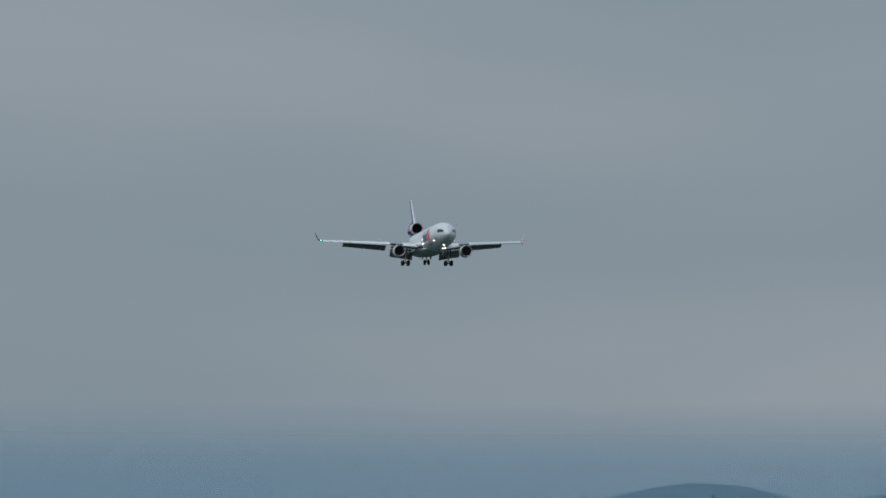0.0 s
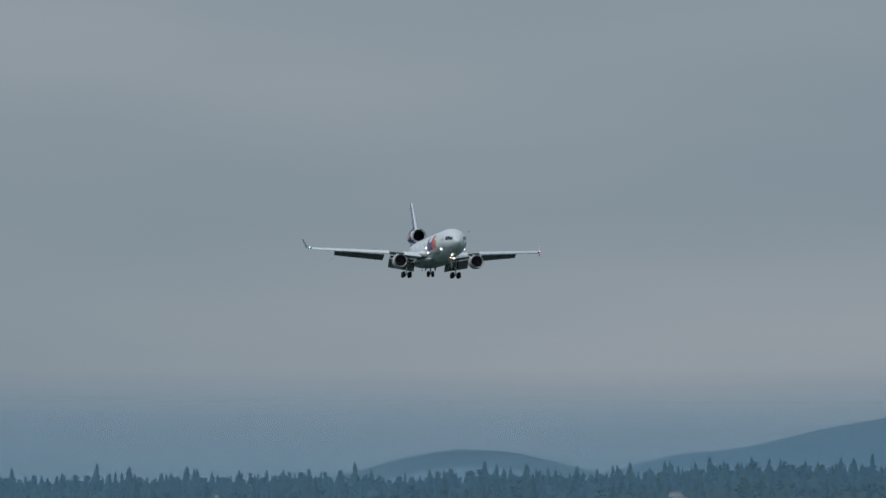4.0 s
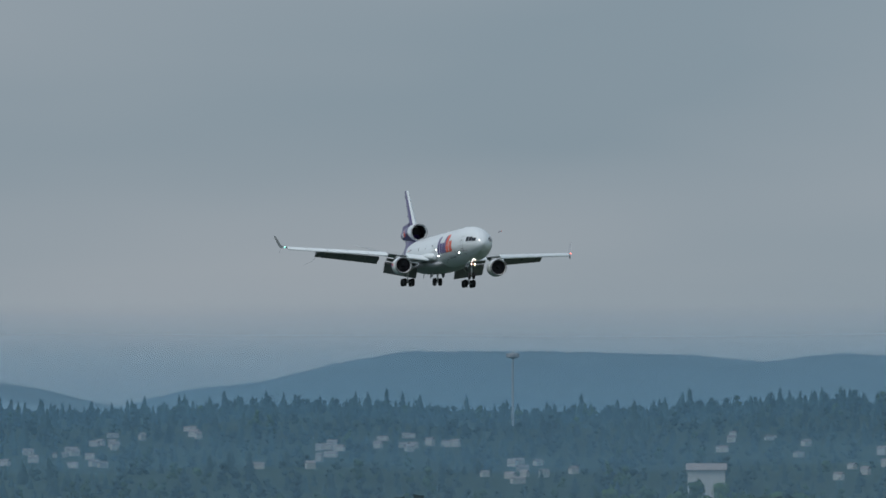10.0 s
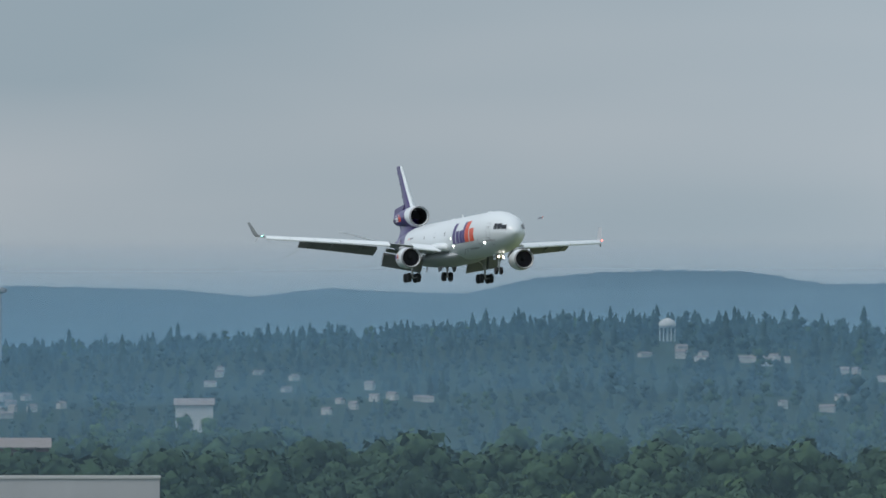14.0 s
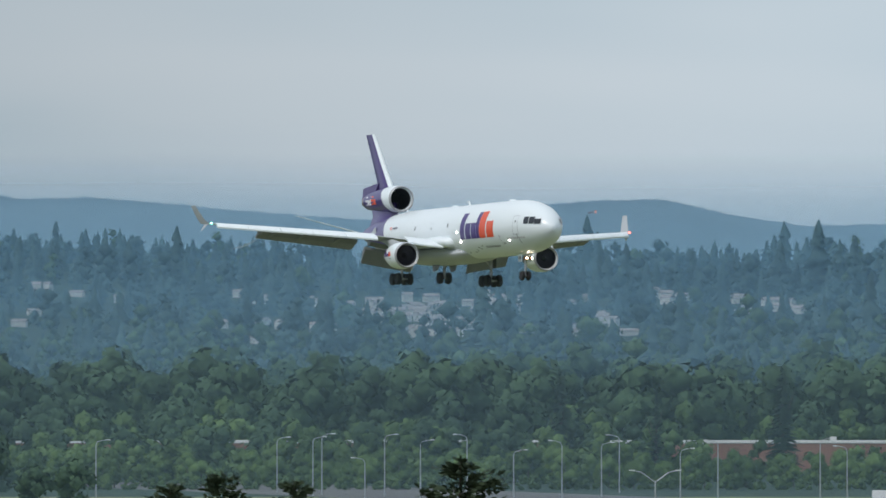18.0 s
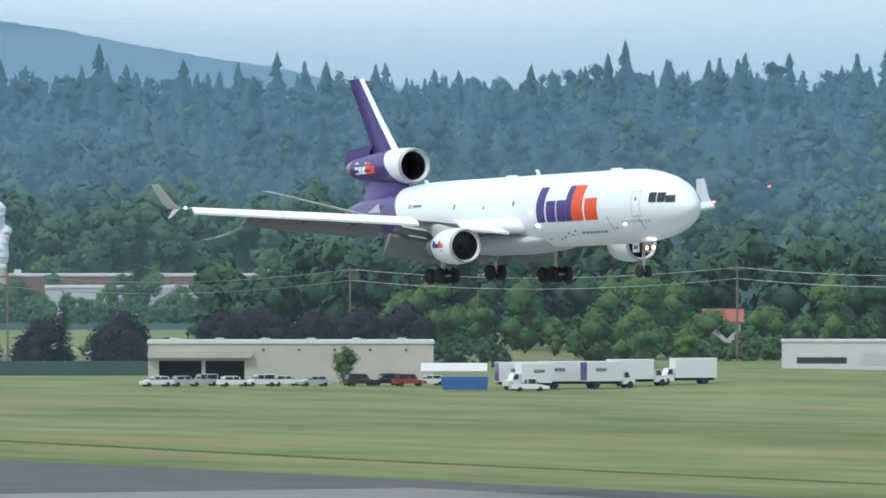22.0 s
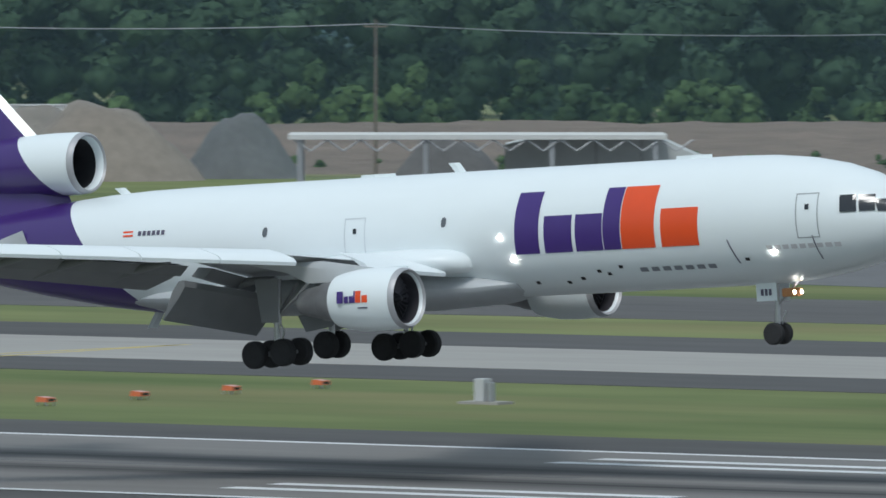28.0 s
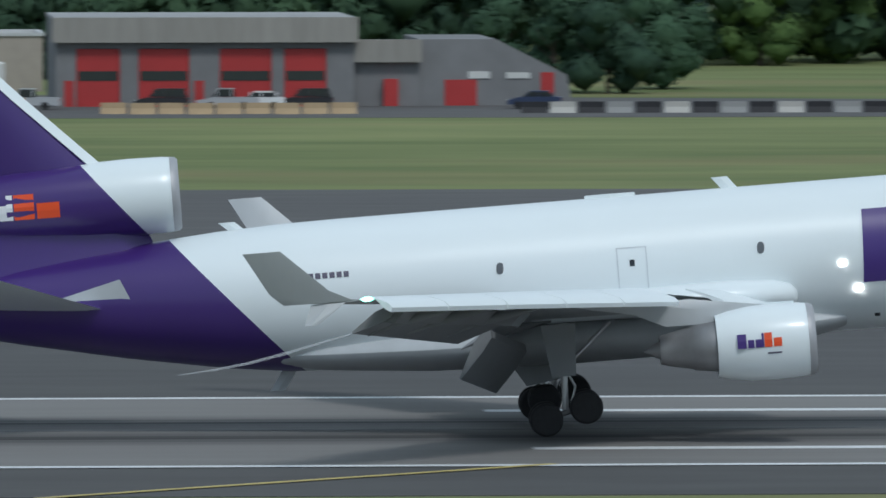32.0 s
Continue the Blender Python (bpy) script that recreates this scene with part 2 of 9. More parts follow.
RIDGE_D = 4300.0


def small(a):
    """The woods towards the approach stand farther off: their trees show smaller."""
    u = min(1.0, max(0.0, (a + 73.5) / 5.0))
    return 0.42 + 0.58 * u * u * (3 - 2 * u)


def ridge_height(az):
    """Height of the soil on the wooded ridge at a bearing."""
    el = float(np.interp(az, -82 + 0.5 * np.arange(len(RIDGE)), RIDGE))
    return EYE[2] + RIDGE_D * math.tan(radians(el)) - 22.5 * small(az)


def smooth01(u):
    u = min(1.0, max(0.0, u))
    return u * u * (3 - 2 * u)


def height(x, y):
    d, az = math.hypot(x, y), math.degrees(math.atan2(x, y))
    side = smooth01((az + 112) / 20) * (1 - smooth01((az + 48) / 26))
    h = ridge_height(az) * smooth01((d - 2350) / 1950) ** 0.85 * side
    # low grassed bank beside the runway's approach end
    u, v = (x + 1235) / 105, (y - 742) / 40
    h += 1.7 * math.exp(-(u * u) ** 2 - v * v)
    return h


azs = np.concatenate([np.linspace(-180, -95, 18)[:-1], np.linspace(-95, 15, 221), np.linspace(15, 180, 34)[1:-1]])
rings = np.concatenate([[60, 200, 330], np.linspace(450, 2400, 66), np.linspace(2430, 4320, 38), [4400, 4600, 4800, 4960]])
V = [(0, 0, 0)] + [(d * math.sin(radians(a)), d * math.cos(radians(a)), height(d * math.sin(radians(a)), d * math.cos(radians(a)))) for d in rings for a in azs]
n_az = len(azs)
F = [(0, 1 + (j + 1) % n_az, 1 + j, 1 + j) for j in range(n_az)]
quads = [(1 + i * n_az + j, 1 + i * n_az + (j + 1) % n_az, 1 + (i + 1) * n_az + (j + 1) % n_az, 1 + (i + 1) * n_az + j) for i in range(len(rings) - 1) for j in range(n_az)]
tris = [(a, b, c) for a, b, c, _ in F] + [t for a, b, c, d in quads for t in ((a, b, c), (a, c, d))]
ground = new("ground", mesh_np("ground", V, tris, M_GRASS))
ground.data.materials.append(M_HILL_SOIL)
soil = np.zeros(len(tris), np.int32)
far_from = 1 + int(np.searchsorted(rings, 2050)) * n_az
# unseen ground under the approach is set dark too, dimming the jet's belly
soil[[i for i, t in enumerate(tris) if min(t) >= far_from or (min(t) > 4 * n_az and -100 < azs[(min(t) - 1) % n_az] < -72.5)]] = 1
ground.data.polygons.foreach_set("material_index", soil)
ground.data.shade_smooth()
tagged(ground, "mown airfield grass in green and dry yellow streaks", "ground", kind="structure")


def strip(name, poly, material, label, category, z=0.05, parent=None):
    bm = bmesh.new()
    slab(bm, poly, z - 0.3, z)
    ob = part(name, bm, material, parent, "" if parent else label)
    if parent is None:
        tagged(ob, label, category, kind="structure")
    return ob


# runway, with rubber marks down the middle
M_RUNWAY = mat("runway_asphalt", (0.212, 0.204, 0.198), 0.9, var=0.12, scale=0.4, scale2=0.03, stretch=(0.12, 1, 1), spec=0.2)
t = M_RUNWAY.node_tree
src = next(l for l in t.links if l.to_socket.name == "Base Color")
base = src.from_socket
co = t.nodes.new("ShaderNodeTexCoord")
sep = t.nodes.new("ShaderNodeSeparateXYZ")
t.links.new(co.outputs["Object"], sep.inputs[0])


def node_math(t, op, a, b=0.0, c=None):
    n = t.nodes.new("ShaderNodeMath")
    n.operation = op
    for i, v in enumerate((a, b) if c is None else (a, b, c)):
        if isinstance(v, (int, float)):
            n.inputs[i].default_value = v
        else:
            t.links.new(v, n.inputs[i])
    return n.outputs[0]


off = node_math(t, "ABSOLUTE", node_math(t, "SUBTRACT", sep.outputs["Y"], 407.0))
lane = node_math(t, "ABSOLUTE", node_math(t, "SUBTRACT", off, 5.2))
band = node_math(t, "SUBTRACT", 1.0, node_math(t, "MULTIPLY", lane, 0.2))
band = node_math(t, "MAXIMUM", band, 0.0)
along = t.nodes.new("ShaderNodeMapRange")
along.inputs["From Min"].default_value, along.inputs["From Max"].default_value = -640, -300
t.links.new(sep.outputs["X"], along.inputs["Value"])
mp = t.nodes.new("ShaderNodeMapping")
mp.inputs["Scale"].default_value = (0.006, 0.9, 1)
t.links.new(co.outputs["Object"], mp.inputs["Vector"])
nz = t.nodes.new("ShaderNodeTexNoise")
nz.inputs["Scale"].default_value, nz.inputs["Detail"].default_value = 1.0, 4
t.links.new(mp.outputs[0], nz.inputs["Vector"])
fac = node_math(t, "MULTIPLY", node_math(t, "MULTIPLY", band, along.outputs[0]), node_math(t, "MULTIPLY_ADD", nz.outputs["Fac"], 1.5, 0.1))
mx = t.nodes.new("ShaderNodeMix")
mx.data_type, mx.clamp_factor = "RGBA", True
mx.inputs["B"].default_value = (0.035, 0.036, 0.04, 1)
t.links.new(fac, mx.inputs["Factor"])
t.links.new(base, mx.inputs["A"])
t.links.new(mx.outputs["Result"], t.nodes["Principled BSDF"].inputs["Base Color"])

shoulder = strip("runway_shoulder", [(-1010, 368), (1400, 368), (1400, 443), (-1010, 443)], M_SHOULDER, "dark asphalt shoulder along the runway", "pavement", 0.04)
runway = strip("runway", [(-790, 384.2), (1400, 384.2), (1400, 429.8), (-790, 429.8)], M_RUNWAY, "grey asphalt runway blackened by tyre rubber", "runway", 0.07)


def mark(x0, x1, y0, y1, material=M_WHITE_LINE, parent=runway, z=0.078, name="runway_mark"):
    bm = bmesh.new()
    loft(bm, [[(x0, y0, a), (x1, y0, a), (x1, y1, a), (x0, y1, a)] for a in (z - 0.006, z)])
    return part(name, bm, material, parent)


mark(-735, 1400, 383.9, 384.9, name="edge_line")
mark(-735, 1400, 428.9, 429.9, name="edge_line")
for i in range(6):
    for s in (-1, 1):
        y = 407 + s * (3.2 + 3.4 * i)
        mark(-737, -690, y - 0.9, y + 0.9, name="threshold_bar")
for x0, x1, ys in ((-563, -540, (8, 12, 16)), (-268, -246, (12, 16)), (-120, -97, (12, 16)), (32, 55, (12.5,)), (180, 203, (12.5,))):
    for dy in ys:
        for s in (-1, 1):
            mark(x0, x1, 407 + s * dy - 0.75, 407 + s * dy + 0.75, name="touchdown_bar")
for s in (-1, 1):
    mark(-415, -370, 407 + s * 11 - 3, 407 + s * 11 + 3, name="aiming_bar")
M_RUBBED = mat("rubber_stained_paint", (0.13, 0.13, 0.135), 0.75, var=0.3, scale=0.3, scale2=0.05)
for k in range(24):
    x = -600 + k * 61
    mark(x, x + 36, 406.6, 407.4, M_WHITE_LINE if x < -330 else M_RUBBED, name="centre_dash")
# painted runway figures, as plain strokes
for x0, x1, y0, y1 in ((-672, -654, 398, 399.4), (-672, -670, 398, 404), (-664, -662, 398, 404), (-656, -654, 398, 404), (-672, -654, 407.5, 409), (-672, -654, 413, 414.5),
                       (-672, -670, 407.5, 414.5), (-664, -662, 407.5, 414.5), (-656, -654, 407.5, 414.5), (-636, -620, 404, 405.5), (-636, -634, 404, 411)):
    mark(x0, x1, y0, y1, name="runway_figure")

# taxiways, roads and aprons
SHOULDERS = mat("taxiway_shoulder_asphalt", (0.096, 0.094, 0.095), 0.92, var=0.18, scale=0.25, scale2=0.03, spec=0.2, stretch=(0.3, 1, 1))
strip("taxiway_shoulder", [(-735, 443), (-657, 443), (-631, 473), (-560, 482), (-430, 499), (-45, 492), (-40, 443), (75, 443), (85, 480), (420, 490), (420, 563), (-400, 562), (-600, 546), (-730, 515)],
      SHOULDERS, "dark asphalt taxiway shoulder beside pale concrete", "pavement", 0.035)
taxiway = strip("taxiway", [(-712, 484), (-660, 470), (-600, 486), (-520, 500), (-430, 514), (-300, 513), (420, 511), (420, 538), (-300, 540), (-430, 543), (-540, 531), (-620, 524), (-690, 522)],
                M_CONCRETE, "pale worn concrete taxiway", "taxiway", 0.06)
strip("link_taxiway", [(-30, 562), (60, 562), (75, 668), (-240, 668), (-190, 600)], M_ASPHALT, "grey asphalt link to the apron", "taxiway", 0.03)
strip("apron", [(-330, 640), (-30, 655), (-38, 740), (-30, 850), (-420, 900), (-560, 700)], mat("apron_concrete", (0.135, 0.135, 0.14), 0.88, var=0.14, scale=0.2, scale2=0.03), "grey aircraft apron", "apron", 0.025)
strip("service_road", [(-900, 612), (-700, 592), (-560, 588), (-300, 590), (-60, 590), (-60, 612), (-330, 632), (-560, 622), (-700, 618), (-820, 640), (-900, 650)], M_ASPHALT, "grey service road across the grass", "road", 0.03)
strip("field_track", [(-985, 612), (-880, 612), (-640, 556), (-640, 549), (-880, 602), (-985, 604)], M_ASPHALT, "narrow grey track through the grass", "road", 0.03)
strip("city_road", [(-2300, 760), (-1700, 712), (-1520, 700), (-1380, 690), (-1370, 716), (-1480, 760), (-1700, 772), (-2300, 830)], M_ASPHALT, "grey city road with a car queue", "road", 0.03)
M_DITCH = mat("dark_ditch_grass", (0.06, 0.085, 0.04), 0.97, var=0.4, scale=0.4, scale2=0.05, spec=0.1)
strip("drainage_ditch", [(-1120, 484), (-974, 481.2), (-882, 475.4), (-781, 474.2), (-781, 472.2), (-882, 473), (-974, 478.8), (-1120, 481)], M_DITCH, "narrow dark drainage ditch through the grass", "ditch", 0.02)
strip("drainage_ditch", [(-781, 474.2), (-790, 480), (-773, 494.5), (-766.5, 515), (-773.5, 550), (-786.5, 582), (-784, 582), (-771, 550), (-764, 515), (-770.8, 493), (-781, 472.2)], M_DITCH, "narrow dark drainage ditch through the grass", "ditch", 0.022)
strip("car_park", [(-1420, 690), (-1235, 660), (-1235, 705), (-1420, 770)], M_SHOULDER, "grey asphalt car park", "car park", 0.035)
strip("side_lot", [(-1750, 640), (-1560, 640), (-1540, 700), (-1740, 720)], M_ASPHALT, "grey asphalt lot by the road", "car park", 0.03)
strip("station_road", [(-20, 826), (140, 826), (140, 868), (-20, 905)], M_ASPHALT, "grey asphalt forecourt", "road", 0.03)

# ---- trees ----
RNG = np.random.default_rng(7)


def unit(N):
    return N / (np.linalg.norm(N, axis=1, keepdims=True) + 1e-9)


def conifer_np(h, r, tiers, rng, sides=7):
    """A conifer: tiers of drooping, ragged branch skirts round a thin stem; points, faces and soft normals."""
    V, F, N = [], [], []
    lean = rng.uniform(-0.02, 0.02, 2)
    for k in range(tiers):
        u = k / tiers
        z0, z1 = h * (0.06 + 0.94 * u) - h * 0.03, h * (0.06 + 0.94 * (u + 1.9 / tiers))
        rr = r * (1 - u) ** 0.8 * rng.uniform(0.7, 1.2)
        b = len(V)
        ph = rng.uniform(0, 6)
        for i in range(sides):
            a = ph + 2 * math.pi * i / sides
            q = rr * rng.uniform(0.5, 1.25)
            V.append((q * math.cos(a) + lean[0] * z0, q * math.sin(a) + lean[1] * z0, z0 + rng.uniform(-0.035, 0.035) * h))
            N.append((math.cos(a), math.sin(a), 0.45))
        V.append((rng.uniform(-.1, .1) * r + lean[0] * z1, rng.uniform(-.1, .1) * r + lean[1] * z1, min(h, z1)))
        N.append((0, 0, 1))
        F += [(b + i, b + (i + 1) % sides, b + sides) for i in range(sides)]
    return np.array(V), np.array(F), unit(np.array(N, float))


def crown_np(h, w, lumps, cards, size, rng, low=0.25):
    """A broadleaf crown: many small leaf sprays spread over uneven lumps, with gaps; points, faces and soft normals."""
    V, F, N = [], [], []
    C = []
    for k in range(lumps):
        a, q, u = rng.uniform(0, 2 * math.pi), math.sqrt(rng.uniform(0, 1)), rng.uniform(0, 1)
        prof = math.sin(math.pi * min(1, 0.18 + 0.8 * u)) ** 0.7
        C.append((w * 0.36 * q * prof * math.cos(a), w * 0.36 * q * prof * math.sin(a), h * (low + 0.12 + (0.76 - low) * u), w * rng.uniform(0.15, 0.27)))
    mid = np.array((0, 0, h * 0.45))
    for k in range(cards):
        cx, cy, cz, cr = C[k % lumps]
        d = rng.normal(size=3)
        d /= np.linalg.norm(d)
        if d[2] < -0.5:
            d[2] *= -1
        p = np.array((cx, cy, cz)) + d * cr * rng.uniform(0.7, 1.08) * (1, 1, 0.85)
        t1 = np.cross(d, rng.normal(size=3))
        t1 /= np.linalg.norm(t1) + 1e-6
        t2 = np.cross(d, t1) + d * rng.uniform(-0.5, 0.5)
        s = size * rng.uniform(0.6, 1.3)
        b = len(V)
        V += [p - t1 * s - t2 * s * 0.5, p + t1 * s - t2 * s * 0.5, p + t2 * s]
        F.append((b, b + 1, b + 2))
        out = d * 0.75 + (p - mid) / (0.5 * w) * 0.45 + rng.normal(size=3) * 0.22
        N += [out, out, out]
    for cx, cy, cz, cr in C:      # inner mass of twigs, so that the sky shows only at the edge
        b = len(V)
        q = cr * 0.86
        for o in ((1, 0, 0), (-1, 0, 0), (0, 1, 0), (0, -1, 0), (0, 0, 0.85), (0, 0, -0.85)):
            V.append(np.array((cx, cy, cz)) + np.array(o) * q)
            N.append(np.array(o))
        F += [(b + i, b + j, b + k) for i, j, k in ((0, 2, 4), (2, 1, 4), (1, 3, 4), (3, 0, 4), (2, 0, 5), (1, 2, 5), (3, 1, 5), (0, 3, 5))]
    return np.array(V), np.array(F), unit(np.array(N, float))


def woods(name, protos, places, material, label):
    """One object of many far trees; places: x, y, z, scale, turn, kind."""
    Vs, Fs, Ns, n = [], [], [], 0
    for x, y, z, s, a, k in places:
        V, F, N = protos[k]
        ca, sa = math.cos(a), math.sin(a)
        c, q = ca * s, sa * s
        Vs.append(np.column_stack((V[:, 0] * c - V[:, 1] * q + x, V[:, 0] * q + V[:, 1] * c + y, V[:, 2] * s + z)))
        Ns.append(np.column_stack((N[:, 0] * ca - N[:, 1] * sa, N[:, 0] * sa + N[:, 1] * ca, N[:, 2])))
        Fs.append(F + n)
        n += len(V)
    ob = new(name, mesh_np(name, np.concatenate(Vs), np.concatenate(Fs), material, np.concatenate(Ns)))
    return tagged(ob, label, "woods", kind="stuff")


C_PROTO = [conifer_np(h, r, n, RNG, 9) for h, r, n in ((27, 7.0, 12), (23, 7.4, 10), (30, 7.4, 13), (19, 6.6, 9), (25, 8.2, 11), (17, 6.2, 8))]
B_PROTO = [crown_np(h, w, l, 110, 0.9, RNG, 0.0) for h, w, l in ((14, 13, 8), (12, 14, 8), (16, 13, 8), (11, 12, 7), (18, 15, 9), (20, 13, 9))]


def polar(az, d):
    return d * math.sin(radians(az)), d * math.cos(radians(az))


# small houses stand in clusters half way up the slope, in gaps of the woods
H_RNG = np.random.default_rng(23)
HOMES = []
for c in range(34):
    a0, d0 = H_RNG.uniform(-80.5, -66.3), H_RNG.uniform(3330, 3700)
    for i in range(int(H_RNG.integers(3, 9))):
        HOMES.append((a0 + H_RNG.uniform(-0.32, 0.32), d0 + H_RNG.uniform(-70, 70)))
HOME_A, HOME_D = np.array([h[0] for h in HOMES]), np.array([h[1] for h in HOMES])


def cleared(a, d):
    """True where a garden keeps the trees off."""
    return bool(np.any((np.abs(HOME_A - a) < 0.06) & (HOME_D - d < 75) & (HOME_D - d > -9))) or (abs(a + 71.88) < 0.07 and 3560 < d < 3895)


# conifers along the ridge and down the slope, broadleaf woods mixed in lower down; the trees towards the approach are farther and smaller
ridge, slope, leafy, blue = [], [], [], []
az = -83.0
while az < -38:
    k = small(az)
    for d in (4300, 4278, 4250, 4220):
        a = az + RNG.uniform(-0.08, 0.08)
        x, y = polar(a, d + RNG.uniform(-14, 14))
        firs = noise.noise((a * 2.6, 7.0, 1.0)) + 0.6 * noise.noise((a * 9.0, 3.0, 1.0))
        z = height(x, y) - 1.5
        if RNG.random() < 0.58 + 0.9 * firs:
            s = RNG.uniform(0.55, 0.75) if RNG.random() < 0.75 else RNG.uniform(0.75, 0.95)
            ridge.append((x, y, z, s * k * (1.0 if d > 4290 else 0.85), RNG.uniform(0, 6), int(RNG.integers(0, 6))))
        else:
            blue.append((x, y, z - 1.5 * k, RNG.uniform(0.75, 1.05) * k, RNG.uniform(0, 6), int(RNG.integers(0, 6))))
    az += 0.125 * k
d = 4190.0
while d > 2560:
    step = 11.0
    a = -83.0
    while a < -37:
        k = small(a)
        a += math.degrees(step * k / d) * RNG.uniform(0.7, 1.5)
        dd = d + RNG.uniform(-22, 22)
        if cleared(a, dd):
            continue
        x, y = polar(a, dd)
        clump = noise.noise((a * 1.3, d / 160.0, 2.0)) + 0.5 * noise.noise((a * 5.0, d / 60.0, 5.0))
        firs = 0.12 + 0.42 * smooth01((d - 2800) / 900) + 0.6 * clump
        z = height(x, y) - 1.0
        if RNG.random() < firs:
            s = RNG.uniform(0.42, 0.7) if RNG.random() < 0.8 else RNG.uniform(0.7, 0.95)
            slope.append((x, y, z, s * k, RNG.uniform(0, 6), int(RNG.integers(0, 6))))
        else:
            # farther crowns more often take the colour with haze painted in
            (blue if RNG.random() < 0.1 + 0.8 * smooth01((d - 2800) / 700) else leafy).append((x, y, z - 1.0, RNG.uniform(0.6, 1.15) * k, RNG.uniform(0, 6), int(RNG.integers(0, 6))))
    d -= 48.0
woods("ridge_conifers", C_PROTO, ridge, M_HAZE_WOOD, "dark firs along a ridge, tinted blue for haze")
woods("hillside_conifers", C_PROTO, slope, M_HAZE_WOOD, "dense dark firs covering a hazy hillside")
woods("hillside_mixed_woods", B_PROTO, blue, M_HAZE_WOOD, "dark round-crowned woods high on the hillside, tinted blue for haze")
woods("hillside_broadleaf_woods", B_PROTO, leafy, M_WOOD_FAR, "green broadleaf woods at the foot of the hills")

# the farther hills, each a ridge of its own
HILLS = [0.55, 0.66, 0.76, 0.80, 0.90, 0.97, 0.97, 0.97, 0.96, 0.95, 0.91, 0.96, 0.94, 0.93, 1.02, 1.05, 1.06, 1.05, 0.98, 0.99, 0.96, 0.92, 0.89, 0.86, 0.87, 0.94,
         0.97, 0.98, 0.89, 0.83, 0.84, 0.85, 0.86, 0.92, 1.0, 1.06, 1.05, 0.99, 0.91, 0.84, 0.78, 0.69, 0.66, 0.6]


def hill(name, az0, step, els, d, material, label, rough):
    V, F = [], []
    m = int((len(els) - 1) * step / 0.02)
    prof = [(-330, 0.45), (-120, 0.8), (0, 1.0), (90, 0.8)]
    for j in range(m + 1):
        a = az0 + j * 0.02
        el = float(np.interp(a, az0 + step * np.arange(len(els)), els))
        top = EYE[2] + d * math.tan(radians(el)) + rough * (noise.noise((a * 9.0, d, 0)) * 0.6 + noise.noise((a * 31.0, d, 3)))
        for dd, k in prof:
            x, y = polar(a, d + dd)
            V.append((x, y, top * k))
    for j in range(m):
        for i in range(3):
            p = j * 4 + i
            F += [(p, p + 4, p + 5), (p, p + 5, p + 1)]
    ob = new(name, mesh_np(name, V, F, material))
    ob.data.shade_smooth()
    return tagged(ob, label, "hill", kind="structure")


# both hills and their trees wear colours that already hold the haze
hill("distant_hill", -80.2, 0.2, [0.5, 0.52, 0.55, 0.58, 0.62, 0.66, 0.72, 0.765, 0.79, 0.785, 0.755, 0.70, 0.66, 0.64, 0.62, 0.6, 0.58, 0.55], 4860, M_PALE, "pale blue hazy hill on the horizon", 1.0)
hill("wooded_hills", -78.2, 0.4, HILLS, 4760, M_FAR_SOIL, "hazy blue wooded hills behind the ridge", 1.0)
FAR_TREES = [conifer_np(h, r, 5, RNG, 6) for h, r in ((20, 7.5), (24, 8.0))] + [crown_np(h, w, 6, 36, 1.5, RNG, -0.1) for h, w in ((13, 15), (15, 13), (11, 16))]
fringe = []
for dd, wide in ((-24, 1.5), (-40, 1.7), (-58, 1.9), (-78, 2.1), (-100, 2.3), (-122, 2.5), (-150, 2.8), (-180, 3.0)):
    a = -78.1
    while a < -61.2:
        a += RNG.uniform(0.01, 0.03) * wide
        el = float(np.interp(a, -78.2 + 0.4 * np.arange(len(HILLS)), HILLS))
        x, y = polar(a, 4760 + dd + RNG.uniform(-6, 6))
        down = float(np.interp(dd, (-330, -120, 0), (0.45, 0.8, 1.0)))
        z = (EYE[2] + 4760 * math.tan(radians(el)) + noise.noise((a * 3.0, 5.0, 0.0)) * 2.0) * down
        fir = RNG.random() < 0.35
        s = RNG.uniform(0.14, 0.28) * (1.0 if fir else 1.25)
        fringe.append((x, y, z - 2.5, s * (0.8 + 0.2 * wide), RNG.uniform(0, 6), int(RNG.integers(0, 2)) if fir else int(RNG.integers(2, 5))))
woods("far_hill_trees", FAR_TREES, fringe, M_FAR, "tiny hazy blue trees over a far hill")


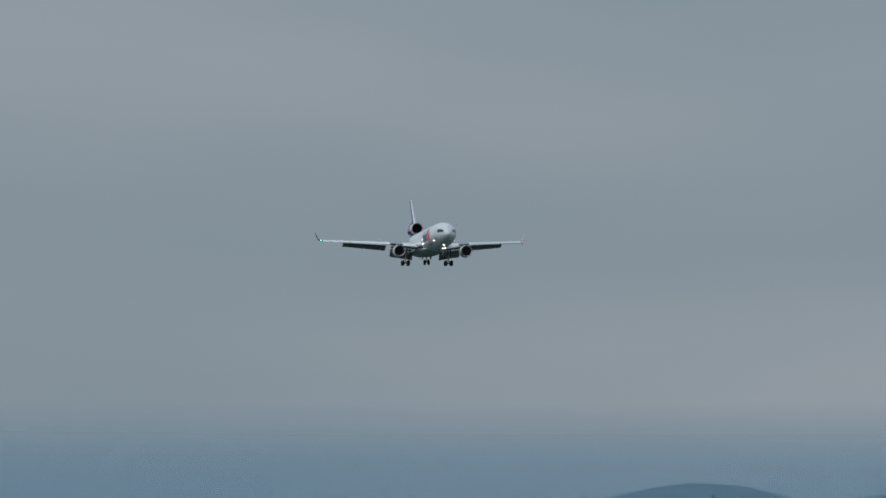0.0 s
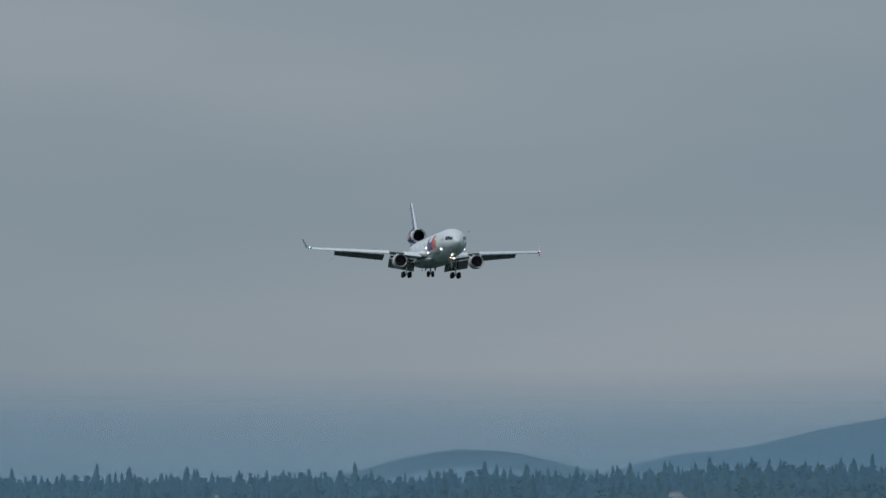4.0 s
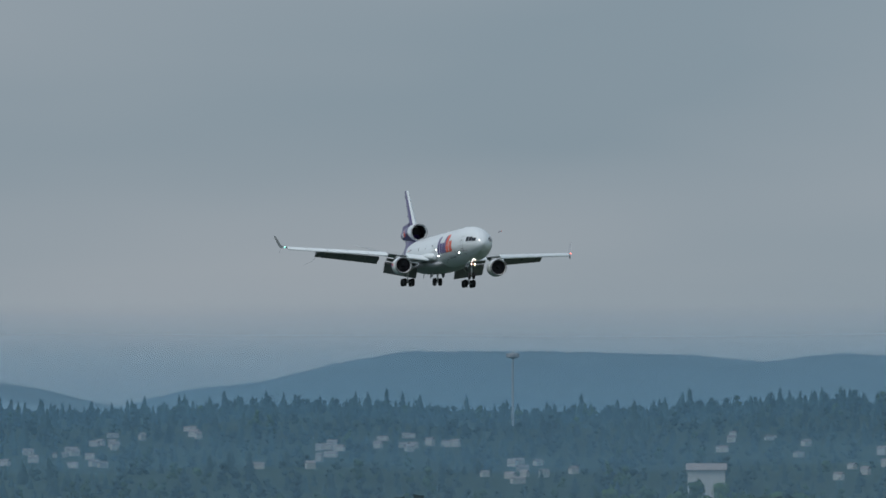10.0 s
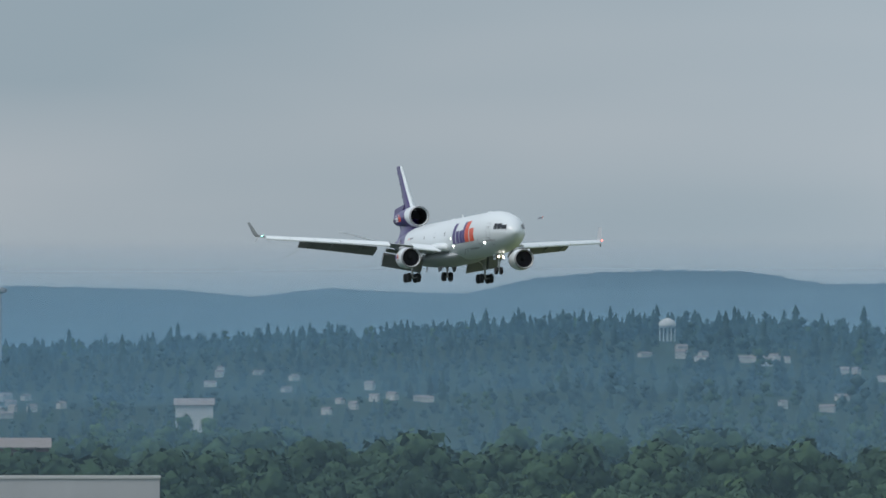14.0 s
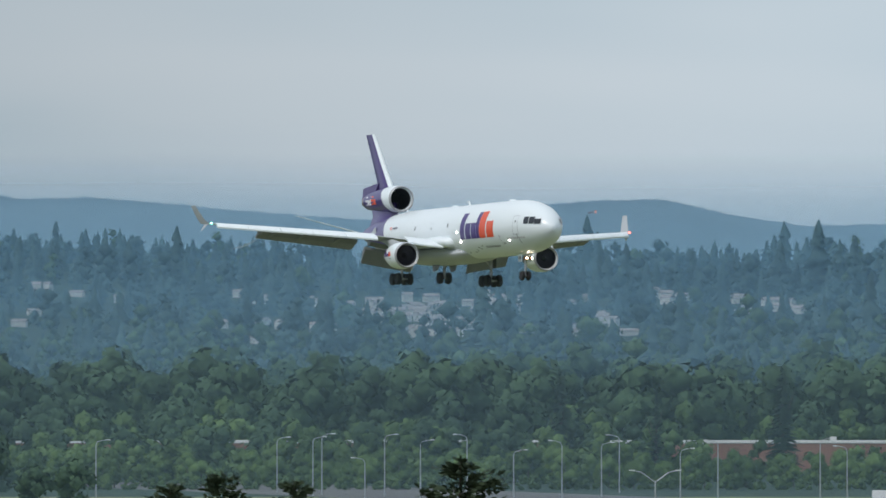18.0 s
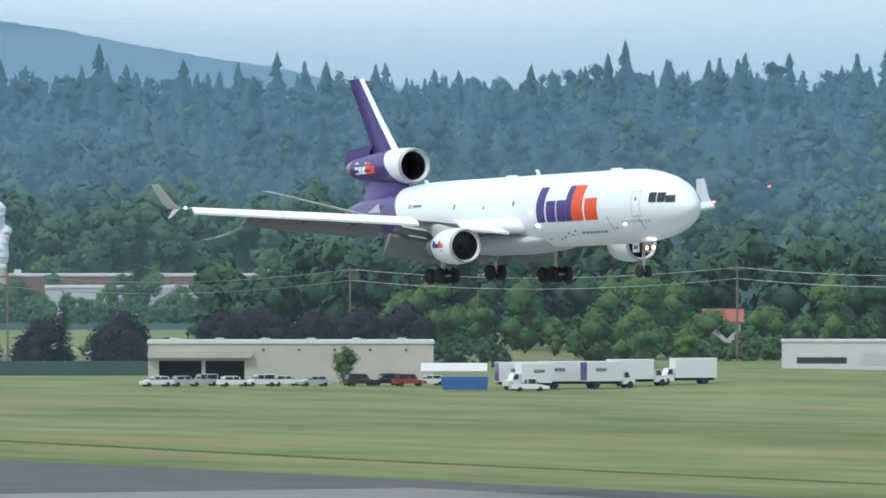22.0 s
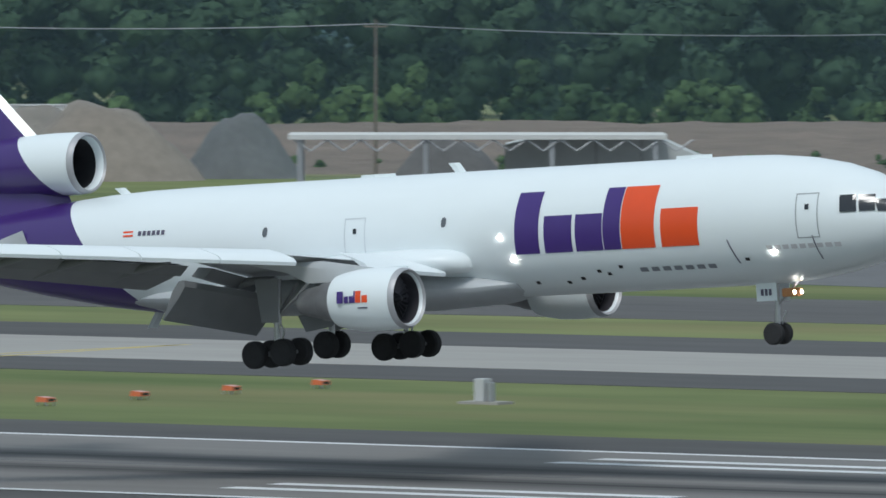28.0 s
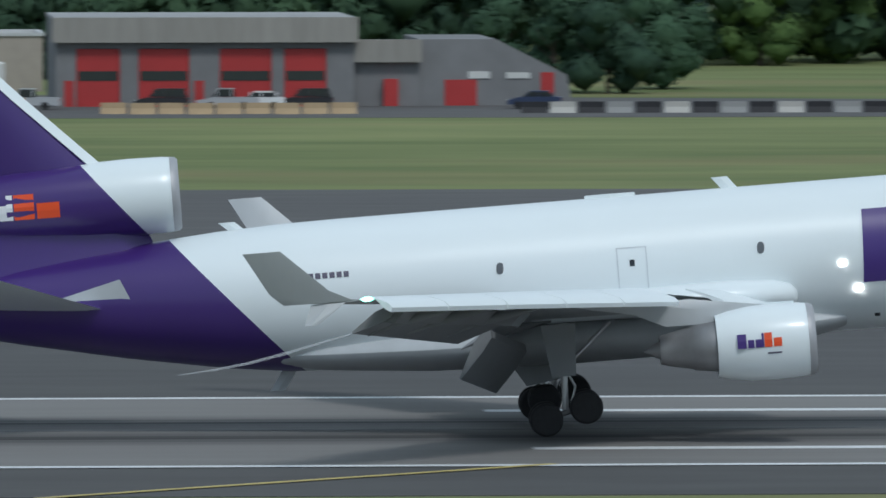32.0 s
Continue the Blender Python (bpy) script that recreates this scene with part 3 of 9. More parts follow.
# ---- valley haze, added as faint blue-tinted sheets that the daylight lights ----
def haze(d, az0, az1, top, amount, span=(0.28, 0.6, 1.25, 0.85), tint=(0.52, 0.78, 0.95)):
    m = bpy.data.materials.new("haze_sheet")
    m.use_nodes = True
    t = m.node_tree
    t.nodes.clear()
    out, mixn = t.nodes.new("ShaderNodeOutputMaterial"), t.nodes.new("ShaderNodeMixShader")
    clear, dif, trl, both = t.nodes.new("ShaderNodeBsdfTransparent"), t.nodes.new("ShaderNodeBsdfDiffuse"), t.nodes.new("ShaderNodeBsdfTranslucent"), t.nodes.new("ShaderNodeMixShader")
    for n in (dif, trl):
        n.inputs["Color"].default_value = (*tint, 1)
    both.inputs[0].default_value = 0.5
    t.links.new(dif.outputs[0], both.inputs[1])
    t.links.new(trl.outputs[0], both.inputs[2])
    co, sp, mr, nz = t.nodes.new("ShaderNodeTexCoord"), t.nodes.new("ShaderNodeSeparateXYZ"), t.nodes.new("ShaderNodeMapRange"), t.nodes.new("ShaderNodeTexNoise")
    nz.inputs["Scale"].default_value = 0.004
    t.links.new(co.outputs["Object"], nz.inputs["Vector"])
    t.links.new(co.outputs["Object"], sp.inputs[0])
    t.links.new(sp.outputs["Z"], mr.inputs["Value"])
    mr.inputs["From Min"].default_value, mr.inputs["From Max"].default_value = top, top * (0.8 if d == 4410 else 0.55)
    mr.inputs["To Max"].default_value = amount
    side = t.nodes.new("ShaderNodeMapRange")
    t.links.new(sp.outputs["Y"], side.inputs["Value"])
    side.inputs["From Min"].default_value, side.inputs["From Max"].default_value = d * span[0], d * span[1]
    side.inputs["To Min"].default_value, side.inputs["To Max"].default_value = span[2], span[3]      # stronger towards the approach
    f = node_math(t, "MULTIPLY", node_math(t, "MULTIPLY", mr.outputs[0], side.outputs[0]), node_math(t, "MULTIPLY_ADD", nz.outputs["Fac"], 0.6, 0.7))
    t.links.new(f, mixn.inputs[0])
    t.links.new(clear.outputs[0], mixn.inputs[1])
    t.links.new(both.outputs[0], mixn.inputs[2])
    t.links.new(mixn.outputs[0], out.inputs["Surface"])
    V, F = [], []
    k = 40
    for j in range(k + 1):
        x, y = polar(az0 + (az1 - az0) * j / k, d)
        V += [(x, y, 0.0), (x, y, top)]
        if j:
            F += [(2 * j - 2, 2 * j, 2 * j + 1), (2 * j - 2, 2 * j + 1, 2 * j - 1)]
    ob = new("haze_sheet", mesh_np("haze_sheet", V, F, m))
    return tagged(ob, "thin pale blue sheet standing in for valley haze", "haze", kind="stuff")


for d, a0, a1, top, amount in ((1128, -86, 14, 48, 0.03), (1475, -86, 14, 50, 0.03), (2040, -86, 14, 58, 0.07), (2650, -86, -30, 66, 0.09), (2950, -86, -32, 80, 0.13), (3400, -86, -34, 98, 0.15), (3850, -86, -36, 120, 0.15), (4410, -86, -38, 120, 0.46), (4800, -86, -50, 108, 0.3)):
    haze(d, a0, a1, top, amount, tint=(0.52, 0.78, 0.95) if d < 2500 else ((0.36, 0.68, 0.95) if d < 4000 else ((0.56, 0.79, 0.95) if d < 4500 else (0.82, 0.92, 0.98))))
# one more tinted sheet, added to pale the dark tall belts
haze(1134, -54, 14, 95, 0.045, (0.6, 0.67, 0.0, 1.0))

# ---- the landing three-engined cargo jet; nose along +x, wheels' axles near z = 0 ----
FUS = [(-27.0, 5.9, 0.25), (-25.0, 5.8, 0.8), (-21.0, 5.63, 1.58), (-17.0, 5.4, 2.2), (-13.0, 5.2, 2.72), (-10.5, 5.1, 2.93), (-8.0, 5.06, 3.0), (-5.0, 5.05, 3.01), (23.0, 5.05, 3.01),
       (25.1, 5.04, 2.96), (27.0, 5.01, 2.8), (28.8, 4.97, 2.5), (30.3, 4.9, 2.1), (31.4, 4.82, 1.63), (32.2, 4.74, 1.2), (32.8, 4.69, 0.74), (33.12, 4.66, 0.25)]


def fus(x):
    xs = [f[0] for f in FUS]
    return float(np.interp(x, xs, [f[1] for f in FUS])), float(np.interp(x, xs, [f[2] for f in FUS]))


def painted(name, base, slope, limit, under=None):
    """White paint that gives way to purple behind a slanting line."""
    m = base.copy()
    m.name = name
    t = m.node_tree
    col = next(l for l in t.links if l.to_socket.name == "Base Color").from_socket
    co = t.nodes.new("ShaderNodeTexCoord")
    sp = t.nodes.new("ShaderNodeSeparateXYZ")
    t.links.new(co.outputs["Object"], sp.inputs[0])
    s = node_math(t, "MULTIPLY_ADD", sp.outputs["Z"], slope, sp.outputs["X"])
    f = node_math(t, "LESS_THAN", s, limit)
    mx = t.nodes.new("ShaderNodeMix")
    mx.data_type = "RGBA"
    mx.inputs["B"].default_value = (0.052, 0.022, 0.165, 1)
    t.links.new(f, mx.inputs["Factor"])
    t.links.new(col, mx.inputs["A"])
    t.links.new(mx.outputs["Result"], t.nodes["Principled BSDF"].inputs["Base Color"])
    return m


M_FUS = painted("white_and_purple_fuselage_paint", M_JET_WHITE, 0.893, -8.0)
M_TAIL_POD = painted("white_and_purple_pod_paint", M_JET_WHITE, 0.84, -9.2)

M_FAN = mat("dark_fan_metal", (0.055, 0.052, 0.062), 0.5, metal=0.3, var=0.2, scale=2)
M_LIP = mat("worn_lip_metal", (0.42, 0.42, 0.44), 0.5, metal=0.35, var=0.1, scale=1.5)
jet = thing("cargo_jet", pose(0, 407, 20), "white and purple three-engined cargo jet with wheels and flaps down", "aircraft")

bm = bmesh.new()
xs = sorted(set([f[0] for f in FUS] + [x * 2.0 for x in range(-2, 12)] + [-12, -14, -15, -16, -18, -19, -20, -22, -23, -24, 24, 26, 28, 31.2, 32.3, 33.1]))
SEG = 56
loft(bm, [[(x, fus(x)[1] * math.cos(2 * math.pi * i / SEG), fus(x)[0] + fus(x)[1] * math.sin(2 * math.pi * i / SEG)) for i in range(SEG)] for x in xs])
part("fuselage", bm, M_FUS, jet, "white fuselage with a purple tail", smooth=True)

# belly fairing
bm = bmesh.new()
rings = []
for x, w, zc, hz in ((11.5, 1.9, 2.7, 0.5), (9.5, 2.7, 2.6, 0.85), (6, 3.2, 2.65, 1.05), (0, 3.35, 2.7, 1.1), (-5, 3.2, 2.75, 1.0), (-9, 2.4, 2.85, 0.75), (-11.5, 1.5, 2.9, 0.45)):
    rings.append([(x, w * math.cos(2 * math.pi * i / 28), zc + hz * math.sin(2 * math.pi * i / 28)) for i in range(28)])
loft(bm, rings)
part("belly_fairing", bm, M_JET_GREY, jet, smooth=True)


def skin(x0, x1, z0, z1, side, off=0.02, nx=4, nz=5, lean=0.0):
    """A patch that lies on the fuselage skin."""
    bm = bmesh.new()
    grid = []
    for i in range(nx + 1):
        col = []
        for j in range(nz + 1):
            z = z0 + (z1 - z0) * j / nz
            x = x0 + (x1 - x0) * i / nx + lean * (z - z0)
            zc, r = fus(x)
            q = max(0.05, (r + off) ** 2 - (z - zc) ** 2)
            col.append(bm.verts.new((x, side * math.sqrt(q), z)))
        grid.append(col)
    for i in range(nx):
        for j in range(nz):
            bm.faces.new((grid[i][j], grid[i + 1][j], grid[i + 1][j + 1], grid[i][j + 1]))
    return bm


def ring_skin(cx, cz, rx, rz, k, side, off=0.02, lean=0.06):
    """A round ring on the fuselage skin."""
    bm = bmesh.new()
    R = []
    for f in (1.0, k):
        row = []
        for i in range(28):
            a = 2 * math.pi * i / 28
            c, s = math.cos(a), math.sin(a)
            c, s = math.copysign(abs(c) ** 0.75, c), math.copysign(abs(s) ** 0.75, s)
            z = cz + rz * f * s
            x = cx + rx * (f if f == 1 else k * 0.86) * c + lean * (z - cz)
            zc, r = fus(x)
            row.append(bm.verts.new((x, side * math.sqrt(max(0.05, (r + off) ** 2 - (z - zc) ** 2)), z)))
        R.append(row)
    for i in range(28):
        bm.faces.new((R[0][i], R[0][(i + 1) % 28], R[1][(i + 1) % 28], R[1][i]))
    return bm


M_SEAM = mat("door_seam_grey", (0.34, 0.36, 0.38), 0.5)
M_FAINT_SEAM = mat("faint_seam_grey", (0.6, 0.64, 0.67), 0.5)
M_PORT = mat("grey_window_glass", (0.12, 0.13, 0.145), 0.25, var=0.1)
for sd in (-1, 1):
    # company mark on the side, as plain blocks and rings in its colours
    fx = (lambda x: x) if sd < 0 else (lambda x: 34.7 - x)

    def span(a, b):
        return (fx(a), fx(b)) if sd < 0 else (fx(b), fx(a))
    ln = 0.05 if sd < 0 else -0.05
    for a, b, z0, z1 in ((12.2, 13.55, 4.03, 6.9), (17.15, 18.1, 4.03, 6.9)):
        part("mark_block", skin(*span(a, b), z0, z1, sd, off=0.025, nx=4, nz=14, lean=ln), M_LETTER_PURPLE, jet, smooth=True)
    for a, b in ((13.85, 15.4), (15.6, 17.1)):
        part("mark_block", skin(*span(a, b), 4.03, 5.75, sd, off=0.025, nx=4, nz=12, lean=ln), M_LETTER_PURPLE, jet, smooth=True)
    part("mark_block", skin(*span(18.15, 20.0), 4.03, 6.9, sd, off=0.025, nx=4, nz=14, lean=ln), M_ORANGE, jet, smooth=True)
    part("mark_block", skin(*span(20.35, 22.4), 4.03, 5.8, sd, off=0.025, nx=4, nz=12, lean=ln), M_ORANGE, jet, smooth=True)
    # thin dark strokes under it, too fine to be letters
    for k in range(7):
        a, b = span(18.7 + k * 0.63, 19.12 + k * 0.63)
        part("small_bar", skin(a, b, 2.94, 3.14, sd, nx=1, nz=2), bpy.data.materials.get("grey_mark") or mat("grey_mark", (0.22, 0.23, 0.26), 0.5), jet)
    # small bars for the aft marks
    for k in range(6):
        a, b = span(-9.6 + k * 0.28, -9.4 + k * 0.28)
        part("small_bar", skin(a, b, 5.88, 6.1, sd, nx=1, nz=1), M_DARK_LINE, jet)
    for k, mm in enumerate((M_ORANGE, M_LETTER_WHITE, M_ORANGE)):
        a, b = span(-10.5, -9.9)
        part("flag_bar", skin(a, b, 5.86 + k * 0.09, 5.95 + k * 0.09, sd, nx=1, nz=1), mm, jet)
    # nose slogan as a faint bar row
    for k in range(9):
        a, b = span(25.9 + k * 0.42, 26.2 + k * 0.42)
        if sd < 0:
            part("small_bar", skin(a, b, 3.65, 3.85, sd, nx=1, nz=1), mat("faint_mark", (0.5, 0.5, 0.52), 0.5) if k == 0 else bpy.data.materials["faint_mark"], jet)
    # doors and little windows, as drawn seams
    for x0, x1, z0, z1 in ((27.6, 28.7, 4.1, 6.15), (2.55, 3.75, 4.2, 6.15)):
        for a, b, c, d in ((x0, x0 + 0.05, z0, z1), (x1 - 0.05, x1, z0, z1), (x0, x1, z0, z0 + 0.05), (x0, x1, z1 - 0.05, z1)):
            part("door_seam", skin(a, b, c, d, sd, off=0.018, nx=2, nz=9), M_SEAM if x0 > 10 else M_FAINT_SEAM, jet)
        part("door_window", skin((x0 + x1) / 2 - 0.1, (x0 + x1) / 2 + 0.1, z1 - 0.75, z1 - 0.5, sd, nx=1, nz=2), M_GLASS, jet)
    for x in (-2.2, 8.1):
        part("cabin_window", ring_skin(x + 0.14, 5.72, 0.14, 0.23, 0.02, sd), M_PORT, jet, "rounded grey cabin window")
    for x, z in ((16.8, 2.85), (17.6, 3.15), (15.2, 2.7), (14.3, 2.55), (16.3, 3.0), (24.6, 3.2), (12.6, 2.6)):
        part("vent", skin(x, x + 0.22, z, z + 0.14, sd, nx=1, nz=1), M_DARK, jet)
    for x0, x1, lean in ((24.2, 24.27, -0.28), (28.4, 28.46, -0.1)):
        part("panel_seam", skin(x0, x1, 3.1, 4.2, sd, nx=1, nz=3, lean=lean), M_DARK_LINE, jet)
    # flight deck windows
    for x0, x1, z0, z1, ln2 in ((29.75, 30.5, 5.2, 5.98, -0.1), (30.62, 31.3, 5.2, 5.95, -0.15), (31.42, 32.2, 5.16, 5.72, -0.4)):
        part("cockpit_window", skin(x0, x1, z0, z1, sd, off=0.06, nx=10, nz=6, lean=ln2), M_GLASS, jet, "dark cockpit window")

# aerials on the back
for x, h in ((7.4, 0.5), (-12.2, 0.35), (20.5, 0.15), (2.6, 0.12)):
    bm = bmesh.new()
    zc, r = fus(x)
    loft(bm, [[(x + o - 0.4 * k, y, zc + r + h * k - 0.05) for o, y in ((-0.35 if h > 0.2 else -0.9, 0), (0, -0.05), (0.3 if h > 0.2 else 0.9, 0), (0, 0.05))] for k in (0, -1 if h < 0.2 else 1)] if h > 0.2 else
         [[(x + o, y, zc + r + z) for o, y in ((-1.0, 0), (0, -0.25), (1.0, 0), (0, 0.25))] for z in (-0.05, h)])
    part("aerial", bm, M_JET_WHITE, jet)
bm = bmesh.new()
loft(bm, [[(-10.6 + o - 0.5 * k, y, 2.2 - 0.75 * k) for o, y in ((-0.3, 0), (0, -0.05), (0.3, 0), (0, 0.05))] for k in (0, 1)])
part("belly_aerial", bm, M_JET_GREY, jet)


def foil(xl, xt, z, th, droop=0.0, n=9):
    """A wing section from leading edge xl to trailing edge xt."""
    up, dn = [], []
    for i in range(n):
        u = i / (n - 1)
        y = th * 5 * (0.2969 * math.sqrt(u) - 0.126 * u - 0.3516 * u * u + 0.2843 * u ** 3 - 0.1015 * u ** 4) * 0.5 * 2
        x = xl + (xt - xl) * u
        zz = z - droop * u
        up.append((x, zz + y * 0.6)), dn.append((x, zz - y * 0.45))
    return up + dn[-2:0:-1]


def wing_at(y):
    """Leading edge, trailing edge, height and depth of the wing at the distance y from the middle."""
    ys = (2.4, 3.0, 9.0, 17.0, 25.0)
    return [float(np.interp(y, ys, v)) for v in ((8.9, 8.5, 4.5, -1.75, -7.9), (-3.3, -3.0, -2.0, -5.8, -10.1), (3.45, 3.6, 4.5, 5.3, 6.05), (1.7, 1.6, 0.95, 0.62, 0.34))]


for sd in (-1, 1):
    def sec(y, f0=0.0, f1=1.0, dz=0.0, th=1.0):
        xl, xt, z, d = wing_at(y)
        a, b = xl + (xt - xl) * f0, xl + (xt - xl) * f1
        return [(x, sd * y, q + dz) for x, q in foil(a, b, z, d * th / 2)]
    bm = bmesh.new()
    loft(bm, [sec(y, 0.05, 1.0) for y in (2.4, 3.0, 6, 9, 13, 17, 21, 25)])
    wing = part("wing", bm, M_JET_GREY, jet, "grey swept wing", smooth=True)
    # slats, drooped ahead of the leading edge
    cuts = (9.7, 12.6, 15.6, 18.6, 21.6, 24.5)
    for a, b in list(zip(cuts, cuts[1:])) + [(3.6, 6.9)]:
        bm = bmesh.new()
        rr = []
        for y in (a + 0.03, b - 0.03):
            xl, xt, z, d = wing_at(y)
            c = 0.155 * (xl - xt) if y > 9 else 0.13 * (xl - xt)
            th = d * 0.34
            rr.append([(xl + 0.55, sd * y, z - 0.52), (xl + 0.62, sd * y, z - 0.36), (xl + 0.45, sd * y, z - 0.16), (xl + 0.1 - c * 0.4, sd * y, z + th * 0.42),
                       (xl - c * 0.9, sd * y, z + th * 0.95), (xl - c * 0.9, sd * y, z + th * 0.8), (xl + 0.1 - c * 0.3, sd * y, z + 0.02), (xl + 0.35, sd * y, z - 0.4)])
        loft(bm, rr)
        part("slat", bm, M_JET_WHITE, wing, "white drooped slat", smooth=True)
    # flaps, let down
    for y0, y1, c, ang in ((3.3, 8.6, 2.25, 54), (9.8, 19.6, 2.45, 25)):
        bm = bmesh.new()
        rr = []
        for y in (y0, y1):
            xl, xt, z, d = wing_at(y)
            k = 1.0 if y < 12 else 0.72
            hx, hz = {3.3: (-1.3, 2.68), 8.6: (-2.8, 3.65)}.get(y, (xt + 0.45, z - 0.25))
            ca, sa = math.cos(radians(ang)), math.sin(radians(ang))
            rr.append([(hx - u * c * k * ca - w * sa, sd * y, hz - u * c * k * sa + w * ca) for u, w in ((0, 0), (0.1, 0.24), (0.35, 0.28), (1.0, 0.04), (1.0, -0.03), (0.4, -0.2), (0.1, -0.2))])
        loft(bm, rr)
        part("flap", bm, M_JET_UNDER, wing, "dark grey lowered flap", smooth=True)
        bm = bmesh.new()
        rr = []
        for y in (y0 + 0.1, y1 - 0.1):
            xl, xt, z, d = wing_at(y)
            rr.append([(xt + 0.9, sd * y, z - 0.28), (xt + 0.1, sd * y, z - 0.2), (xt - 0.35, sd * y, z - 0.62), (xt + 0.4, sd * y, z - 0.75)])
        loft(bm, rr)
        part("vane", bm, M_JET_UNDER, wing)
    for y, w in ((4.9, 0.34), (12.0, 0.26), (15.6, 0.22), (18.4, 0.2)):
        xl, xt, z, d = wing_at(y)
        bm = bmesh.new()
        loft(bm, [[(x, sd * y + w * q * math.cos(a), zz + q * hh * math.sin(a)) for a in [2 * math.pi * i / 10 for i in range(10)]] for x, q, zz, hh in
                  ((xt + 2.4, 0.2, z - 0.3, 0.2), (xt + 1.0, 0.8, z - 0.45, 0.26), (xt - 0.3, 0.7, z - 0.7, 0.28), (xt - 1.2, 0.2, z - 1.1, 0.14))])
        part("flap_track_fairing", bm, M_JET_UNDER, wing, smooth=True)
    # spoiler seams
    for y in (10.5, 12.4, 14.3, 16.2):
        xl, xt, z, d = wing_at(y)
        bm = bmesh.new()
        bx(bm, xt + 0.15, sd * y - 0.02, z + 0.02, xt + 1.6, sd * y + 0.02, z + d * 0.13 + 0.02)
        part("spoiler_seam", bm, M_DARK_LINE, wing)
    # winglets, one up and a small one down
    bm = bmesh.new()
    loft(bm, [[(x, sd * (yy + o), z) for x, o in ((xl, 0), ((xl + xt) / 2, 0.09 * k), (xt, 0), ((xl + xt) / 2, -0.09 * k))] for xl, xt, yy, z, k in
              ((-8.3, -10.9, 25.0, 6.05, 1.4), (-9.2, -11.4, 25.25, 6.5, 1.1), (-10.9, -12.3, 25.8, 8.12, 0.6))])
    part("winglet", bm, M_JET_GREY, wing, "grey upswept winglet", smooth=True)
    bm = bmesh.new()
    loft(bm, [[(x, sd * (yy + o), z) for x, o in ((xl, 0), ((xl + xt) / 2, 0.06), (xt, 0), ((xl + xt) / 2, -0.06))] for xl, xt, yy, z in ((-8.6, -9.9, 25.0, 6.0), (-9.7, -10.2, 25.35, 5.25))])
    part("lower_winglet", bm, M_JET_GREY, wing)
    bm = bmesh.new()
    spin(bm, [(-8.05, 0.02), (-7.9, 0.09), (-7.7, 0.1), (-7.55, 0.03)], 10, at=(0, sd * 24.9, 6.05))
    part("tip_light", bm, glow("green_tip_light" if sd < 0 else "red_tip_light", (0.3, 1.0, 0.75) if sd < 0 else (1.0, 0.15, 0.1), 4.0), wing, "small lit tip light")

    # wing engine
    Y, Z = sd * 8.2, 2.3
    bm = bmesh.new()
    spin(bm, [(8.35, 1.06), (9.0, 1.1), (9.22, 1.16), (9.32, 1.24), (9.2, 1.31), (8.8, 1.36), (7.8, 1.4), (6.8, 1.37), (6.0, 1.26), (5.5, 1.14), (5.5, 1.08), (6.2, 1.14)], 40, at=(0, Y, Z), caps=False)
    cowl = part("engine_cowl", bm, M_JET_WHITE, jet, "white engine cowl", smooth=True)
    bm = bmesh.new()
    spin(bm, [(9.0, 1.105), (9.24, 1.165), (9.34, 1.24), (9.22, 1.316), (9.05, 1.34)], 40, at=(0, Y, Z), caps=False)
    part("intake_lip", bm, M_LIP, cowl, "bare metal intake lip", smooth=True)
    bm = bmesh.new()
    spin(bm, [(8.4, 1.07), (8.38, 0.3), (8.9, 0.12), (9.0, 0.01)], 40, at=(0, Y, Z), caps=False)
    part("fan", bm, M_DARK, cowl, "dark engine fan")
    bm = bmesh.new()
    spin(bm, [(9.06, 1.1), (8.8, 1.075), (8.42, 1.05)], 40, at=(0, Y, Z), caps=False)
    part("intake_liner", bm, M_FAN, cowl, "dark intake liner", smooth=True)
    for i in range(24):
        a = 2 * math.pi * i / 24
        bm = bmesh.new()
        quad(bm, [(8.5 + dx, Y + r * math.cos(a + da), Z + r * math.sin(a + da)) for r, da, dx in ((0.3, 0, 0.0), (1.04, 0.03, 0.06), (1.04, 0.17, -0.04), (0.3, 0.2, -0.04))])
        part("fan_blade", bm, M_FAN, cowl)
    bm = bmesh.new()
    spin(bm, [(6.0, 0.98), (5.4, 0.93), (4.6, 0.83), (4.55, 0.78), (3.5, 0.58), (3.3, 0.52), (3.3, 0.44), (3.6, 0.42)], 32, at=(0, Y, Z), caps=False)
    part("engine_core", bm, M_DULL_METAL, jet, "dull metal engine core", smooth=True)
    bm = bmesh.new()
    spin(bm, [(3.9, 0.4), (3.2, 0.3), (2.7, 0.05)], 20, at=(0, Y, Z))
    part("exhaust_plug", bm, M_DULL_METAL, jet, smooth=True)
    bm = bmesh.new()
    loft(bm, [[(x, Y + w, z) for x, w in ((xf, 0), ((xf + xb) / 2, 0.22), (xb, 0), ((xf + xb) / 2, -0.22))] for xf, xb, z in ((8.3, 3.6, 3.2), (7.6, 2.4, 3.75), (4.6, 0.2, 4.2))])
    part("pylon", bm, M_JET_GREY, jet, smooth=True)
    # strake and side mark on the cowl
    bm = bmesh.new()
    bx(bm, 7.2, Y + 0.85, Z + 1.05, 8.7, Y + 0.9, Z + 1.4)
    part("cowl_strake", bm, M_JET_WHITE, cowl)
    fl = 1 if sd < 0 else -1
